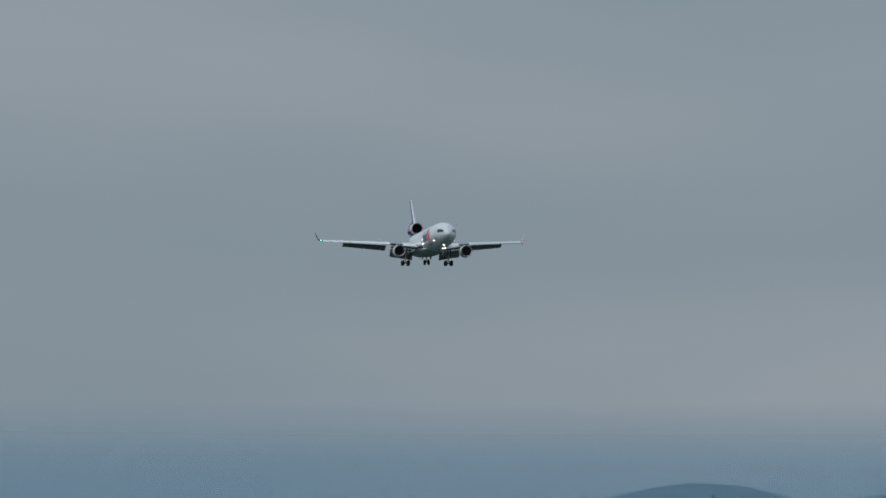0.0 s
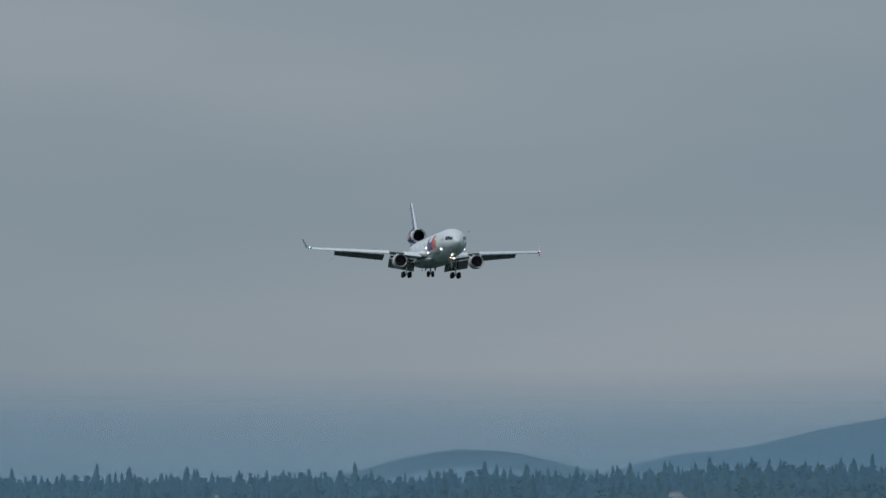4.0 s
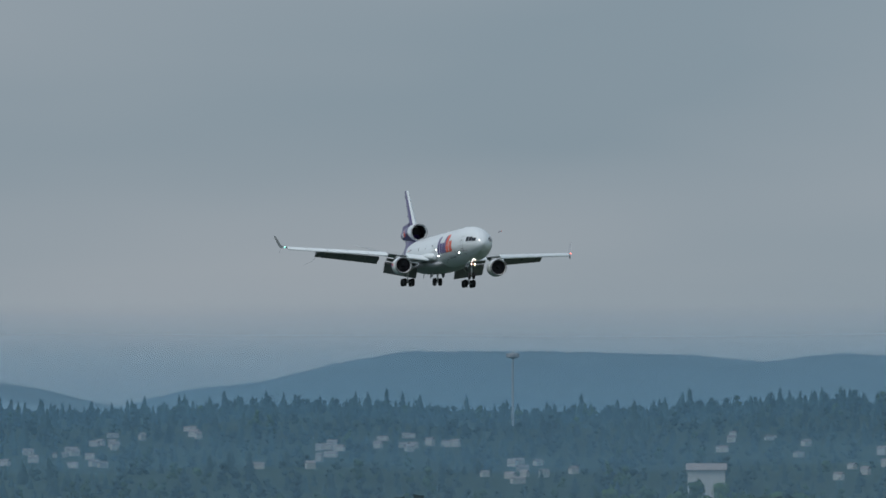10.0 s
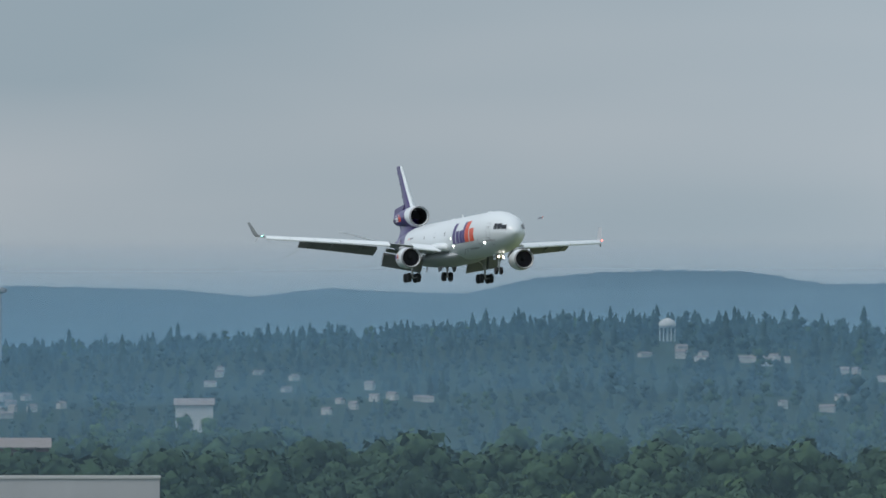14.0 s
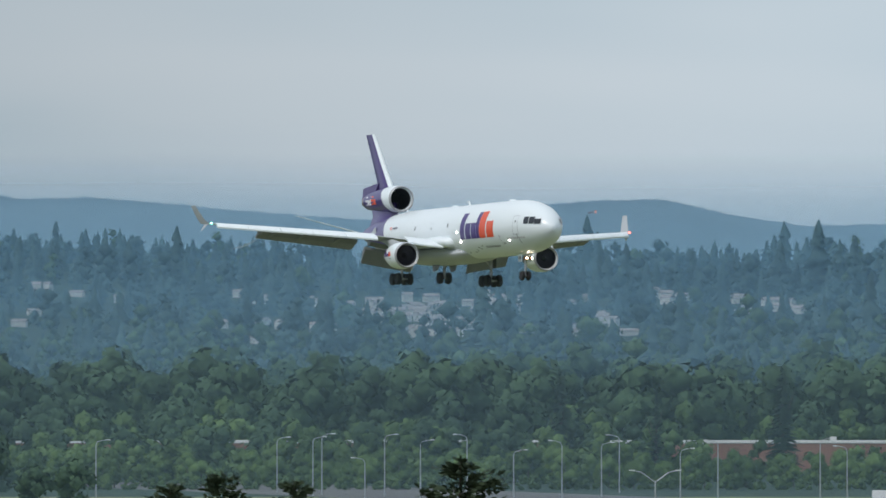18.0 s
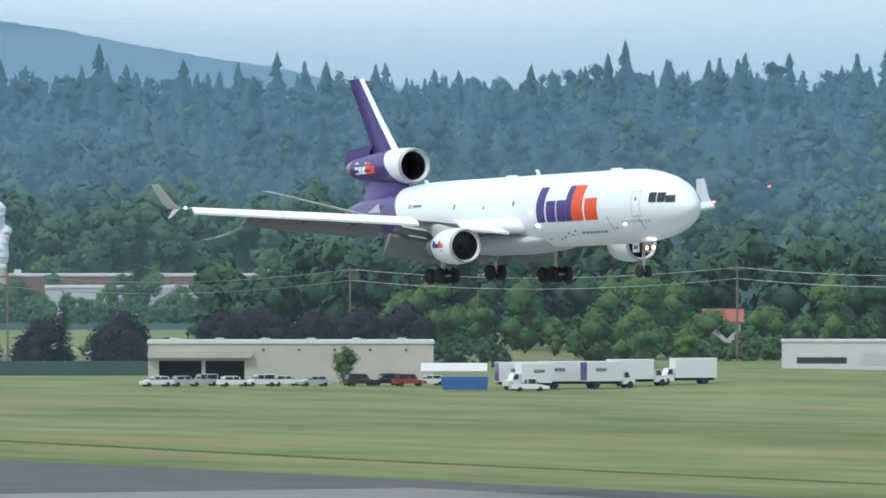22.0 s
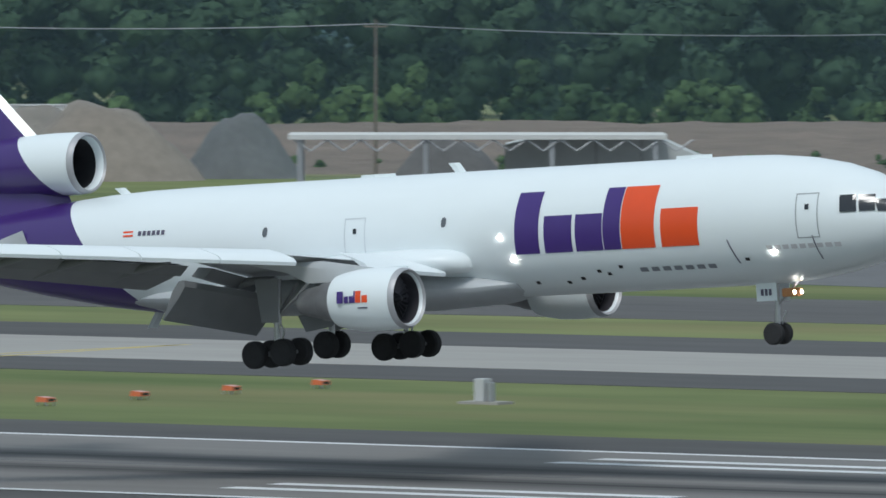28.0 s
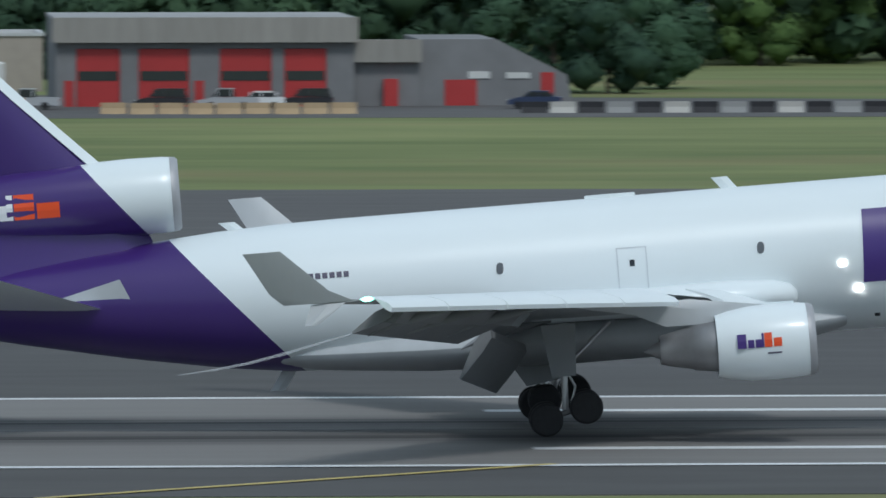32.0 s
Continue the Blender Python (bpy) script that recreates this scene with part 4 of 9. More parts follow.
    for x0, x1, z0, z1, mm in ((6.25, 6.6, -0.1, 0.42, M_LETTER_PURPLE), (6.66, 6.9, -0.1, 0.2, M_LETTER_PURPLE), (6.95, 7.2, -0.1, 0.2, M_LETTER_PURPLE),
                               (7.2, 7.28, -0.1, 0.42, M_LETTER_PURPLE), (7.3, 7.6, -0.1, 0.42, M_ORANGE), (7.66, 7.98, -0.1, 0.22, M_ORANGE), (7.4, 7.95, -0.36, -0.3, M_DARK_LINE)):
        bm = bmesh.new()
        rows = []
        for x in (x0, x1):
            rows.append([bm.verts.new((x, Y + sd * math.sqrt(1.415 ** 2 - z * z), Z + z)) for z in (z0, (z0 + z1) / 2, z1)])
        for i in range(2):
            bm.faces.new((rows[0][i], rows[1][i], rows[1][i + 1], rows[0][i + 1]))
        part("cowl_mark", bm, mm, cowl)

    for o in [c for c in jet.children if c.name.split(".")[0] in ("engine_cowl", "engine_core", "exhaust_plug", "pylon") and not c.get("set")]:
        o["set"] = 1
        o.matrix_basis = pose(0.42, 0, 0) if o.name.startswith("pylon") else Matrix.Translation((0.42, Y, Z)) @ Matrix.Diagonal((1, 1.06, 1.06, 1)) @ Matrix.Translation((0, -Y, -Z))
    # tailplane
    bm = bmesh.new()
    loft(bm, [[(x, sd * y, q) for x, q in foil(xl, xt, z - 0.06 * (xl - xt), th / 2, -0.11 * (xl - xt))] for y, xl, xt, z, th in ((0.8, -16.9, -23.2, 5.3, 0.75), (2.2, -17.9, -23.3, 5.7, 0.6), (9.0, -23.0, -25.3, 7.75, 0.26))])
    part("tailplane", bm, M_JET_WHITE, jet, "pale tailplane", smooth=True)
    bm = bmesh.new()
    q = [(-16.6, 5.55), (-19.8, 5.75), (-17.0, 6.45)]
    loft(bm, [[(x, sd * (fus(x)[1] * 0.98 + o), z) for x, z in q] for o in (0.0, 0.03)])
    part("trim_plate", bm, M_JET_GREY, jet)

# a thin thread of vapour trailing off the lowered flap's outer end
M_VAPOUR = bpy.data.materials.new("thin_vapour")
M_VAPOUR.use_nodes = True
vt = M_VAPOUR.node_tree
vb = vt.nodes["Principled BSDF"]
vb.inputs["Base Color"].default_value, vb.inputs["Roughness"].default_value, vb.inputs["Alpha"].default_value = (0.85, 0.87, 0.9, 1), 0.9, 0.24
bm = bmesh.new()
loft(bm, [[(x, -19.7 + 0.4 * math.sin(x * 0.5) + r * math.cos(2 * math.pi * i / 8), z + r * math.sin(2 * math.pi * i / 8)) for i in range(8)] for x, z, r in
          ((-8.4, 4.5, 0.03), (-9.6, 4.25, 0.05), (-11.0, 3.95, 0.06), (-12.4, 3.72, 0.055), (-13.6, 3.6, 0.04), (-15.0, 3.52, 0.01))])
part("vapour_thread", bm, M_VAPOUR, jet, "thin white vapour thread", smooth=True)

# rounded fillets where the wings meet the body
for sd in (-1, 1):
    bm = bmesh.new()
    loft(bm, [[(x, sd * (yc + w * math.cos(2 * math.pi * i / 18)), zc + h * math.sin(2 * math.pi * i / 18)) for i in range(18)] for x, yc, w, zc, h in
              ((9.55, 2.75, 0.2, 3.75, 0.2), (9.3, 2.8, 0.6, 3.78, 0.45), (8.6, 3.0, 0.95, 3.85, 0.58), (6.8, 3.2, 1.2, 3.95, 0.6), (3.5, 3.2, 1.2, 3.95, 0.55), (-1.0, 3.0, 0.8, 3.8, 0.4))])
    part("wing_fillet", bm, M_JET_WHITE, jet, "white wing root fillet", smooth=True)

# tail engine pod, fin and rudder
bm = bmesh.new()
spin(bm, [(-16.6, 1.15), (-15.6, 1.2), (-15.15, 1.27), (-15.0, 1.36), (-15.1, 1.45), (-15.6, 1.51), (-17.0, 1.53), (-19.0, 1.47), (-21.5, 1.32), (-23.5, 1.12), (-25.2, 0.93), (-25.2, 0.85), (-24.5, 0.88)], 44, at=(0, 0, 10.0), caps=False)
pod = part("tail_engine_pod", bm, M_TAIL_POD, jet, "purple tail engine pod with a white intake", smooth=True, m=pose(0.62, 0, -0.45))
bm = bmesh.new()
spin(bm, [(-15.6, 1.205), (-15.15, 1.275), (-14.98, 1.36), (-15.08, 1.455), (-15.3, 1.49)], 44, at=(0, 0, 10.0), caps=False)
part("intake_lip", bm, M_LIP, pod, "bare metal intake lip", smooth=True)
bm = bmesh.new()
spin(bm, [(-15.5, 1.195), (-16.6, 1.13), (-18.5, 1.1), (-18.5, 0.02)], 40, at=(0, 0, 10.0), caps=False)
part("intake_duct", bm, M_DARK, pod)
bm = bmesh.new()
spin(bm, [(-24.7, 0.9), (-25.9, 0.78), (-26.4, 0.66), (-26.3, 0.58), (-25.4, 0.6), (-25.4, 0.02)], 32, at=(0, 0, 10.0), caps=False)
part("tail_exhaust", bm, mat("heat_stained_metal", (0.42, 0.36, 0.30), 0.4, metal=0.6, var=0.2), pod, "heat-stained metal exhaust", smooth=True)
bm = bmesh.new()
loft(bm, [[(x, w, z) for x, w in ((xf, 0), (xf - 1.2, hw), (xb + 1.5, hw), (xb, 0), (xb + 1.5, -hw), (xf - 1.2, -hw))] for xf, xb, z, hw in ((-15.0, -24.0, 6.6, 0.9), (-15.6, -23.6, 7.8, 0.62), (-16.2, -24.0, 9.2, 0.75))])
part("tail_pylon", bm, M_PURPLE, jet, smooth=True)


def fin_sec(xl, xt, z, th):
    return [(x, y, z) for x, y in ((xl, 0), (xl - 0.5, th * 0.7), ((xl * 0.6 + xt * 0.4), th), (xt, 0.03), (xt, -0.03), ((xl * 0.6 + xt * 0.4), -th), (xl - 0.5, -th * 0.7))]


bm = bmesh.new()
loft(bm, [fin_sec(-16.9, -21.4, 11.1, 0.42), fin_sec(-20.0, -23.5, 14.3, 0.32), fin_sec(-23.2, -25.85, 17.68, 0.2)])
fin = part("fin", bm, M_PURPLE, jet, "purple fin", smooth=True, m=pose(-0.3, 0, -0.5))
bm = bmesh.new()
loft(bm, [[(xl + 0.08, 0, z), (xl - 0.42, w, z), (xl - 0.42, -w, z)] for xl, z, w in ((-16.7, 11.0, 0.36), (-20.0, 14.3, 0.28), (-23.2, 17.68, 0.18))])
part("fin_leading_edge", bm, M_JET_WHITE, fin, "white leading edge", smooth=True)
bm = bmesh.new()
loft(bm, [[(x, y, z) for x, z in ((-21.2, 12.1), (-26.2, 11.62), (-26.7, 10.3), (-22.5, 10.9))] for y in (-0.2, 0.2)])
part("lower_rudder", bm, M_PURPLE, fin)
for z in (13.2, 15.0, 16.6):
    bm = bmesh.new()
    xr = -21.4 - (z - 11.1) * 0.676
    bx(bm, xr + 0.2, -0.24, z, xr + 0.55, 0.24, z + 0.08)
    part("rudder_hinge", bm, M_PURPLE, fin)
# pod mark, as plain blocks
for sd in (-1, 1):
    for x0, x1, z0, z1, mm in ((-24.0, -23.3, -0.5, 0.5, M_LETTER_WHITE), (-23.15, -22.55, -0.5, 0.1, M_LETTER_WHITE), (-22.45, -21.85, -0.5, 0.1, M_LETTER_WHITE),
                               (-21.85, -21.6, -0.5, 0.5, M_LETTER_WHITE), (-21.55, -20.75, -0.5, 0.5, M_ORANGE), (-20.65, -19.75, -0.5, 0.12, M_ORANGE)):
        if sd > 0:
            x0, x1 = -43.75 - x1, -43.75 - x0
        bm = bmesh.new()
        rows = []
        for x in (x0, x1):
            r = float(np.interp(x, (-25.2, -23.5, -21.5, -19.0), (0.93, 1.12, 1.32, 1.47))) + 0.02
            rows.append([bm.verts.new((x, sd * math.sqrt(r * r - z * z), 10.0 + z)) for z in (z0, (z0 + z1) / 2, z1)])
        for i in range(2):
            bm.faces.new((rows[0][i], rows[1][i], rows[1][i + 1], rows[0][i + 1]))
        part("pod_mark", bm, mm, pod)


# landing gear
def wheel(r, w):
    bm = bmesh.new()
    spin(bm, [(-w * 0.5, r * 0.55), (-w * 0.5, r * 0.86), (-w * 0.34, r * 0.98), (0, r), (w * 0.34, r * 0.98), (w * 0.5, r * 0.86), (w * 0.5, r * 0.55)], 30, axis="y")
    tyre = part("wheel", bm, M_RUBBER, None, "black tyre", smooth=True)
    bm = bmesh.new()
    spin(bm, [(-w * 0.4, r * 0.2), (-w * 0.52, r * 0.5), (w * 0.52, r * 0.5), (w * 0.4, r * 0.2)], 20, axis="y")
    return tyre, bm


W_MAIN, hub_bm = wheel(0.66, 0.5)
HUB = bpy.data.meshes.new("hub")
hub_bm.to_mesh(HUB)
HUB.materials.append(M_DULL_METAL)
BOGIES = []
for sd in (-1, 1):
    bm = bmesh.new()
    tube(bm, (0, sd * 5.29, 0.1), (0.05, sd * 5.29, 1.5), 0.13, n=14)
    tube(bm, (0.05, sd * 5.29, 1.4), (0.1, sd * 5.2, 3.5), 0.23, n=14)
    tube(bm, (0.05, sd * 5.2, 1.7), (0.1, sd * 3.6, 3.2), 0.09)
    tube(bm, (0.05, sd * 5.29, 1.7), (2.0, sd * 5.0, 3.4), 0.08)
    tube(bm, (0.25, sd * 5.29, 0.35), (0.45, sd * 5.29, 1.0), 0.05)
    tube(bm, (0.45, sd * 5.29, 1.0), (0.15, sd * 5.29, 1.6), 0.05)
    part("main_gear_leg", bm, M_METAL, jet, "metal main gear leg", smooth=True)
    bm = bmesh.new()
    loft(bm, [[(x, sd * (5.75 + o), z) for x, z in ((-0.75, 3.5), (0.6, 3.5), (0.5, 1.45), (-0.45, 1.45))] for o in (0, 0.06)])
    part("gear_door", bm, M_JET_UNDER, jet, "grey gear door")
    bm = bmesh.new()
    tube(bm, (-0.95, 0, 0), (0.95, 0, 0), 0.12)
    for x in (-0.82, 0.82):
        tube(bm, (x, -0.7, 0), (x, 0.7, 0), 0.09)
    bogie = part("bogie", bm, M_DULL_METAL, jet, smooth=True, m=pose(0, sd * 5.29, 0))
    BOGIES.append((bogie, sd))
    for x in (-0.82, 0.82):
        for y in (-0.68, 0.68):
            w = new("wheel", W_MAIN.data)
            w.parent, w.matrix_basis = bogie, pose(x, y, 0)
            tagged(w, "black tyre on a metal hub")
            w.data.materials[0] = M_RUBBER
# centre gear
bm = bmesh.new()
tube(bm, (-0.6, 0, 0.24), (-0.5, 0, 2.4), 0.16, n=14)
tube(bm, (-0.5, 0, 1.2), (1.0, 0, 2.3), 0.08)
tube(bm, (-0.6, -0.55, 0.24), (-0.6, 0.55, 0.24), 0.09)
leg = part("centre_gear_leg", bm, M_METAL, jet, "metal centre gear leg", smooth=True)
for y in (-0.48, 0.48):
    w = new("wheel", W_MAIN.data)
    w.parent, w.matrix_basis = leg, pose(-0.6, y, 0.24)
for sd in (-1, 1):
    bm = bmesh.new()
    loft(bm, [[(x, sd * (0.9 + o + (2.1 - z) * 0.12), z) for x, z in ((-2.1, 2.2), (1.2, 2.2), (0.2, 1.1), (-1.3, 0.9))] for o in (0, 0.05)])
    part("centre_gear_door", bm, M_JET_UNDER, jet, "grey gear door")
# nose gear
bm = bmesh.new()
tube(bm, (24.61, 0, -0.22), (24.7, 0, 2.6), 0.12, n=14)
tube(bm, (24.7, 0, 1.1), (26.2, 0, 2.5), 0.06)
tube(bm, (24.61, -0.45, -0.22), (24.61, 0.45, -0.22), 0.07)
tube(bm, (24.85, 0, 0.2), (25.1, 0, 0.8), 0.04)
leg = part("nose_gear_leg", bm, M_METAL, jet, "metal nose gear leg", smooth=True)
for y in (-0.36, 0.36):
    w = new("wheel", W_MAIN.data)
    w.parent, w.matrix_basis = leg, pose(24.61, y, -0.22) @ Matrix.Diagonal((0.79, 0.7, 0.79, 1))
for sd in (-1, 1):
    bm = bmesh.new()
    bx(bm, 23.9, sd * 0.55 - 0.02, 1.3, 25.0, sd * 0.55 + 0.02, 2.25)
    door = part("nose_gear_door", bm, M_JET_WHITE, jet, "white nose gear door")
    bm = bmesh.new()
    for k in range(3):
        bx(bm, 24.15 + k * 0.22, sd * 0.585 - 0.006, 1.55, 24.3 + k * 0.22, sd * 0.585 + 0.006, 1.85)
    part("small_bar", bm, M_DARK_LINE, door)
    bm = bmesh.new()
    spin(bm, [(25.79, 0.075), (25.84, 0.07), (25.88, 0.02)], 16, at=(0, sd * 0.3, 1.65))
    part("gear_light", bm, M_LAMP, jet, "lit landing light")
    bm = bmesh.new()
    bx(bm, 25.2, sd * 0.3 - 0.12, 1.45, 25.8, sd * 0.3 + 0.12, 1.85, 0.04)
    # amber paint stands in for the glow of the lit gear lamp
    part("gear_bracket", bm, mat("amber_glow_paint", (0.5, 0.22, 0.08), 0.5) if sd < 0 else bpy.data.materials["amber_glow_paint"], jet)
    # lights by the wing roots and on the nose sides
    for x, z, r in ((12.0, 3.8, 0.06), (11.4, 4.85, 0.03), (26.2, 3.55, 0.06)):
        zc, rr = fus(x)
        y = sd * math.sqrt(max(0.1, rr * rr - (z - zc) ** 2))
        bm = bmesh.new()
        spin(bm, [(x - 0.1, r), (x + 0.05, r * 0.9), (x + 0.14, 0.02)], 16, at=(0, y * 1.01, z))
        part("landing_light", bm, M_LAMP, jet, "lit landing light")
bpy.data.objects.remove(W_MAIN)

M_LEAF_FAR = mat("belt_broadleaf", (0.039, 0.08, 0.037), 0.9, var=0.42, scale=0.08, scale2=0.02, spec=0.1, tint=(0.082, 0.13, 0.047))
M_DARK_FAR = mat("dark_belt_broadleaf", (0.037, 0.072, 0.05), 0.9, var=0.42, scale=0.08, scale2=0.02, spec=0.1, tint=(0.05, 0.086, 0.045))

# ---- single trees ----
def tree_mesh(kind, h, w, rng):
    """Meshes of trunk with limbs, and of crown."""
    bm = bmesh.new()
    tube(bm, (0, 0, -0.3), (0.1, 0, h * 0.35), h * 0.022, h * 0.015, 8)
    tube(bm, (0.1, 0, h * 0.34), (0, 0.1, h * 0.72), h * 0.015, h * 0.006, 7)
    for k in range(5):
        a = k * 1.3 + rng.uniform(0, 0.6)
        tube(bm, (0.05, 0, h * (0.28 + 0.06 * k)), (w * 0.3 * math.cos(a), w * 0.3 * math.sin(a), h * (0.5 + 0.07 * k)), h * 0.006, h * 0.002, 5)
    trunk = bpy.data.meshes.new("trunk")
    bm.to_mesh(trunk)
    bm.free()
    trunk.materials.append(M_BARK)
    if kind == "spruce":
        V, F = [], []
        n = 0
        for z in np.arange(0.06, 0.99, 0.026 if h < 19 else 0.014):
            rr = w * 0.5 * (1 - z) ** (0.9 if h < 19 else 0.62) + 0.1
            for i in range(13):
                a = rng.uniform(0, 2 * math.pi)
                q = rr * rng.uniform(0.6, 1.12)
                c, s = math.cos(a), math.sin(a)
                z0 = z * h
                dz = -0.25 * q + rng.uniform(-0.1, 0.25)
                wd = 0.16 * q + 0.1
                V += [(0, 0, z0 + 0.1), (q * 0.6 * c - wd * s, q * 0.6 * s + wd * c, z0 + dz * 0.5), (q * c, q * s, z0 + dz), (q * 0.6 * c + wd * s, q * 0.6 * s - wd * c, z0 + dz * 0.5 - 0.1)]
                F += [(n, n + 1, n + 2), (n, n + 2, n + 3)]
                n += 4
        crown = mesh_np("crown", V, F, M_SPRUCE)
    else:
        lumps, cards = (40, 9500) if kind == "tall" else ((16, 2600) if h > 9 else ((26, 3000) if kind == "plum" else (10, 1100)))
        V, F, N = crown_np(h, w, lumps, cards, (0.017 * w + 0.14) * (0.66 if kind == "tall" else 0.76), rng, {"tall": -0.1, "plum": 0.04}.get(kind, 0.0))
        crown = mesh_np("crown", V, F, {"leaf": M_LEAF, "tall": M_LEAF_DARK, "dark": M_LEAF_DARK, "plum": M_PURPLE_LEAF}[kind], N)
    return trunk, crown


TREES = {}
for kind, sizes in (("leaf", ((13, 12), (11, 13), (15, 12), (9, 9))), ("dark", ((16, 14), (14, 15), (18, 15))), ("tall", ((30, 17), (33, 19), (28, 15), (31, 21))), ("plum", ((6.0, 8.0), (5.7, 8.4))), ("spruce", ((14, 6.5), (11, 5.5), (18, 7.5), (22, 9.5)))):
    TREES[kind] = [tree_mesh(kind, h, w, RNG) for h, w in sizes]
TREE_SAYS = {"leaf": "green broadleaf tree with a full rounded crown", "dark": "dark green broadleaf tree with a dense crown", "tall": "tall dark green tree standing in a dense belt",
             "plum": "dark purple-leaved plum tree with a round crown", "spruce": "dark green spruce with drooping branches"}


def tree(kind, x, y, s=1.0, which=None, label="", z=None, squash=1.0):
    tr, cr = TREES[kind][int(RNG.integers(0, len(TREES[kind]))) if which is None else which]
    zz = height(x, y) if z is None else z
    e = thing({"plum": "plum_tree", "spruce": "spruce_tree"}.get(kind, "broadleaf_tree"), Matrix.Translation((x, y, zz)) @ Matrix.Rotation(RNG.uniform(0, 6.28), 4, "Z") @ Matrix.Diagonal((s, s, s * squash, 1)),
              label or TREE_SAYS[kind], "tree", TREE_SAYS[kind].split(" with")[0] + " group")
    for nm, me in (("trunk", tr), ("crown", cr)):
        o = new(nm, me)
        o.parent = e
    return e


FAR_PROTO = {"leaf": [crown_np(h, w, 11, 360, 0.72, RNG, -0.04) for h, w in ((13, 12), (11, 13), (15, 12), (9, 10))], "dark": [crown_np(h, w, 12, 380, 0.8, RNG, -0.04) for h, w in ((16, 14), (14, 15), (18, 15))],
             "near": [crown_np(h, w, 15, 1700, 0.4, RNG, -0.04) for h, w in ((16, 14), (14, 15), (18, 15))], "tall": [crown_np(h, w, 22, 1250, 0.66, RNG, -0.08) for h, w in ((30, 17), (33, 19), (28, 16))]}


def belt(kind, az0, az1, d0, d1, n, s0, s1, squash=1.0, joined=True):
    """A belt of trees; far ones are joined into one mass."""
    if joined and kind in FAR_PROTO:
        places = []
        for i in range(n):
            a = az0 + (az1 - az0) * (i + RNG.uniform(0.1, 0.9)) / n
            x, y = polar(a, RNG.uniform(d0, d1))
            places.append((x, y, height(x, y) - 0.3, RNG.uniform(s0, s1), RNG.uniform(0, 6), int(RNG.integers(0, len(FAR_PROTO[kind])))))
        return woods("tree_belt", FAR_PROTO[kind], places, {"leaf": M_LEAF_FAR, "near": M_LEAF_DARK}.get(kind, M_DARK_FAR), "dense belt of " + ("green" if kind == "leaf" else "dark green") + " broadleaf trees across the plain")
    for i in range(n):
        a = az0 + (az1 - az0) * (i + RNG.uniform(0.1, 0.9)) / n
        x, y = polar(a, RNG.uniform(d0, d1))
        tree(kind, x, y, RNG.uniform(s0, s1), squash=squash)


# along the city road
belt("leaf", -71.5, -60.6, 2200, 2250, 96, 0.52, 0.7, joined=False)
belt("leaf", -71.5, -60.6, 2290, 2430, 110, 0.6, 0.74)
belt("leaf", -73.5, -60.0, 2500, 2580, 70, 0.8, 1.15)
belt("dark", -76.5, -58.0, 2500, 2640, 90, 0.8, 1.3)
belt("dark", -78.5, -71.0, 2150, 2400, 34, 0.7, 1.1)
belt("dark", -76.0, -70.6, 1750, 1950, 22, 0.55, 0.95)
belt("spruce", -68.5, -60, 2280, 2450, 12, 0.9, 1.25)
belt("leaf", -71.8, -67.2, 2310, 2420, 60, 0.78, 1.0)
belt("dark", -71.8, -67.4, 2330, 2430, 24, 0.8, 1.0)
belt("dark", -14.2, -12.6, 905, 930, 12, 0.42, 0.52)
belt("near", -17.2, -6.1, 975, 1020, 100, 0.72, 0.95)
belt("near", -17.0, -6.4, 956, 966, 44, 0.42, 0.6)
belt("near", -24.6, -20.6, 1200, 1250, 56, 0.75, 1.05)
belt("leaf", -71.5, -61.0, 2196, 2206, 150, 0.2, 0.34)
belt("dark", -66.2, -61.0, 2208, 2216, 90, 0.22, 0.32)
belt("leaf", -63.3, -61.0, 1690, 1720, 40, 0.24, 0.4)
belt("dark", -62.9, -60.9, 1500, 1540, 26, 0.2, 0.3)
# behind the works yard and the low offices
belt("leaf", -61.6, -57.6, 1650, 1760, 18, 0.7, 1.1, joined=False)
belt("dark", -62.6, -56.0, 1760, 1900, 34, 1.0, 1.5)
belt("leaf", -58.5, -50.5, 1800, 1960, 30, 0.9, 1.4)
belt("dark", -56.5, -49.5, 1580, 1720, 26, 0.9, 1.3)
belt("leaf", -56.0, -47.5, 2000, 2500, 60, 0.9, 1.5)
belt("dark", -55.0, -46.0, 2100, 2550, 40, 0.9, 1.5)
belt("leaf", -52.2, -50.0, 1480, 1560, 9, 0.8, 1.15, joined=False)
belt("dark", -52.9, -51.1, 1840, 1868, 18, 1.2, 1.45)
belt("leaf", -63.7, -62.2, 2170, 2230, 22, 0.36, 0.46)
# the tall belt east of the yard
belt("tall", -49.9, -45.0, 1180, 1290, 30, 0.9, 1.25, joined=False)
belt("leaf", -49.6, -44.6, 1140, 1175, 26, 0.35, 0.6)
belt("tall", -48.8, -39.5, 1330, 1500, 40, 0.9, 1.25)
belt("tall", -41.5, -26.0, 1420, 1520, 80, 0.8, 1.1)
belt("leaf", -40.0, -26.5, 1370, 1400, 44, 0.45, 0.8)
belt("tall", -42.5, -26.0, 1530, 1620, 80, 0.85, 1.1)
belt("leaf", -60.05, -59.4, 1665, 1680, 7, 0.3, 0.42)
belt("leaf", -45.5, -43.5, 1150, 1200, 5, 0.7, 1.0, joined=False)
belt("dark", -27.5, -8.5, 1400, 1560, 60, 0.7, 1.2)
belt("leaf", -26.5, -9.0, 1290, 1380, 36, 0.55, 0.95, joined=False)
belt("dark", -9.0, 9.5, 1180, 1330, 44, 0.7, 1.1)
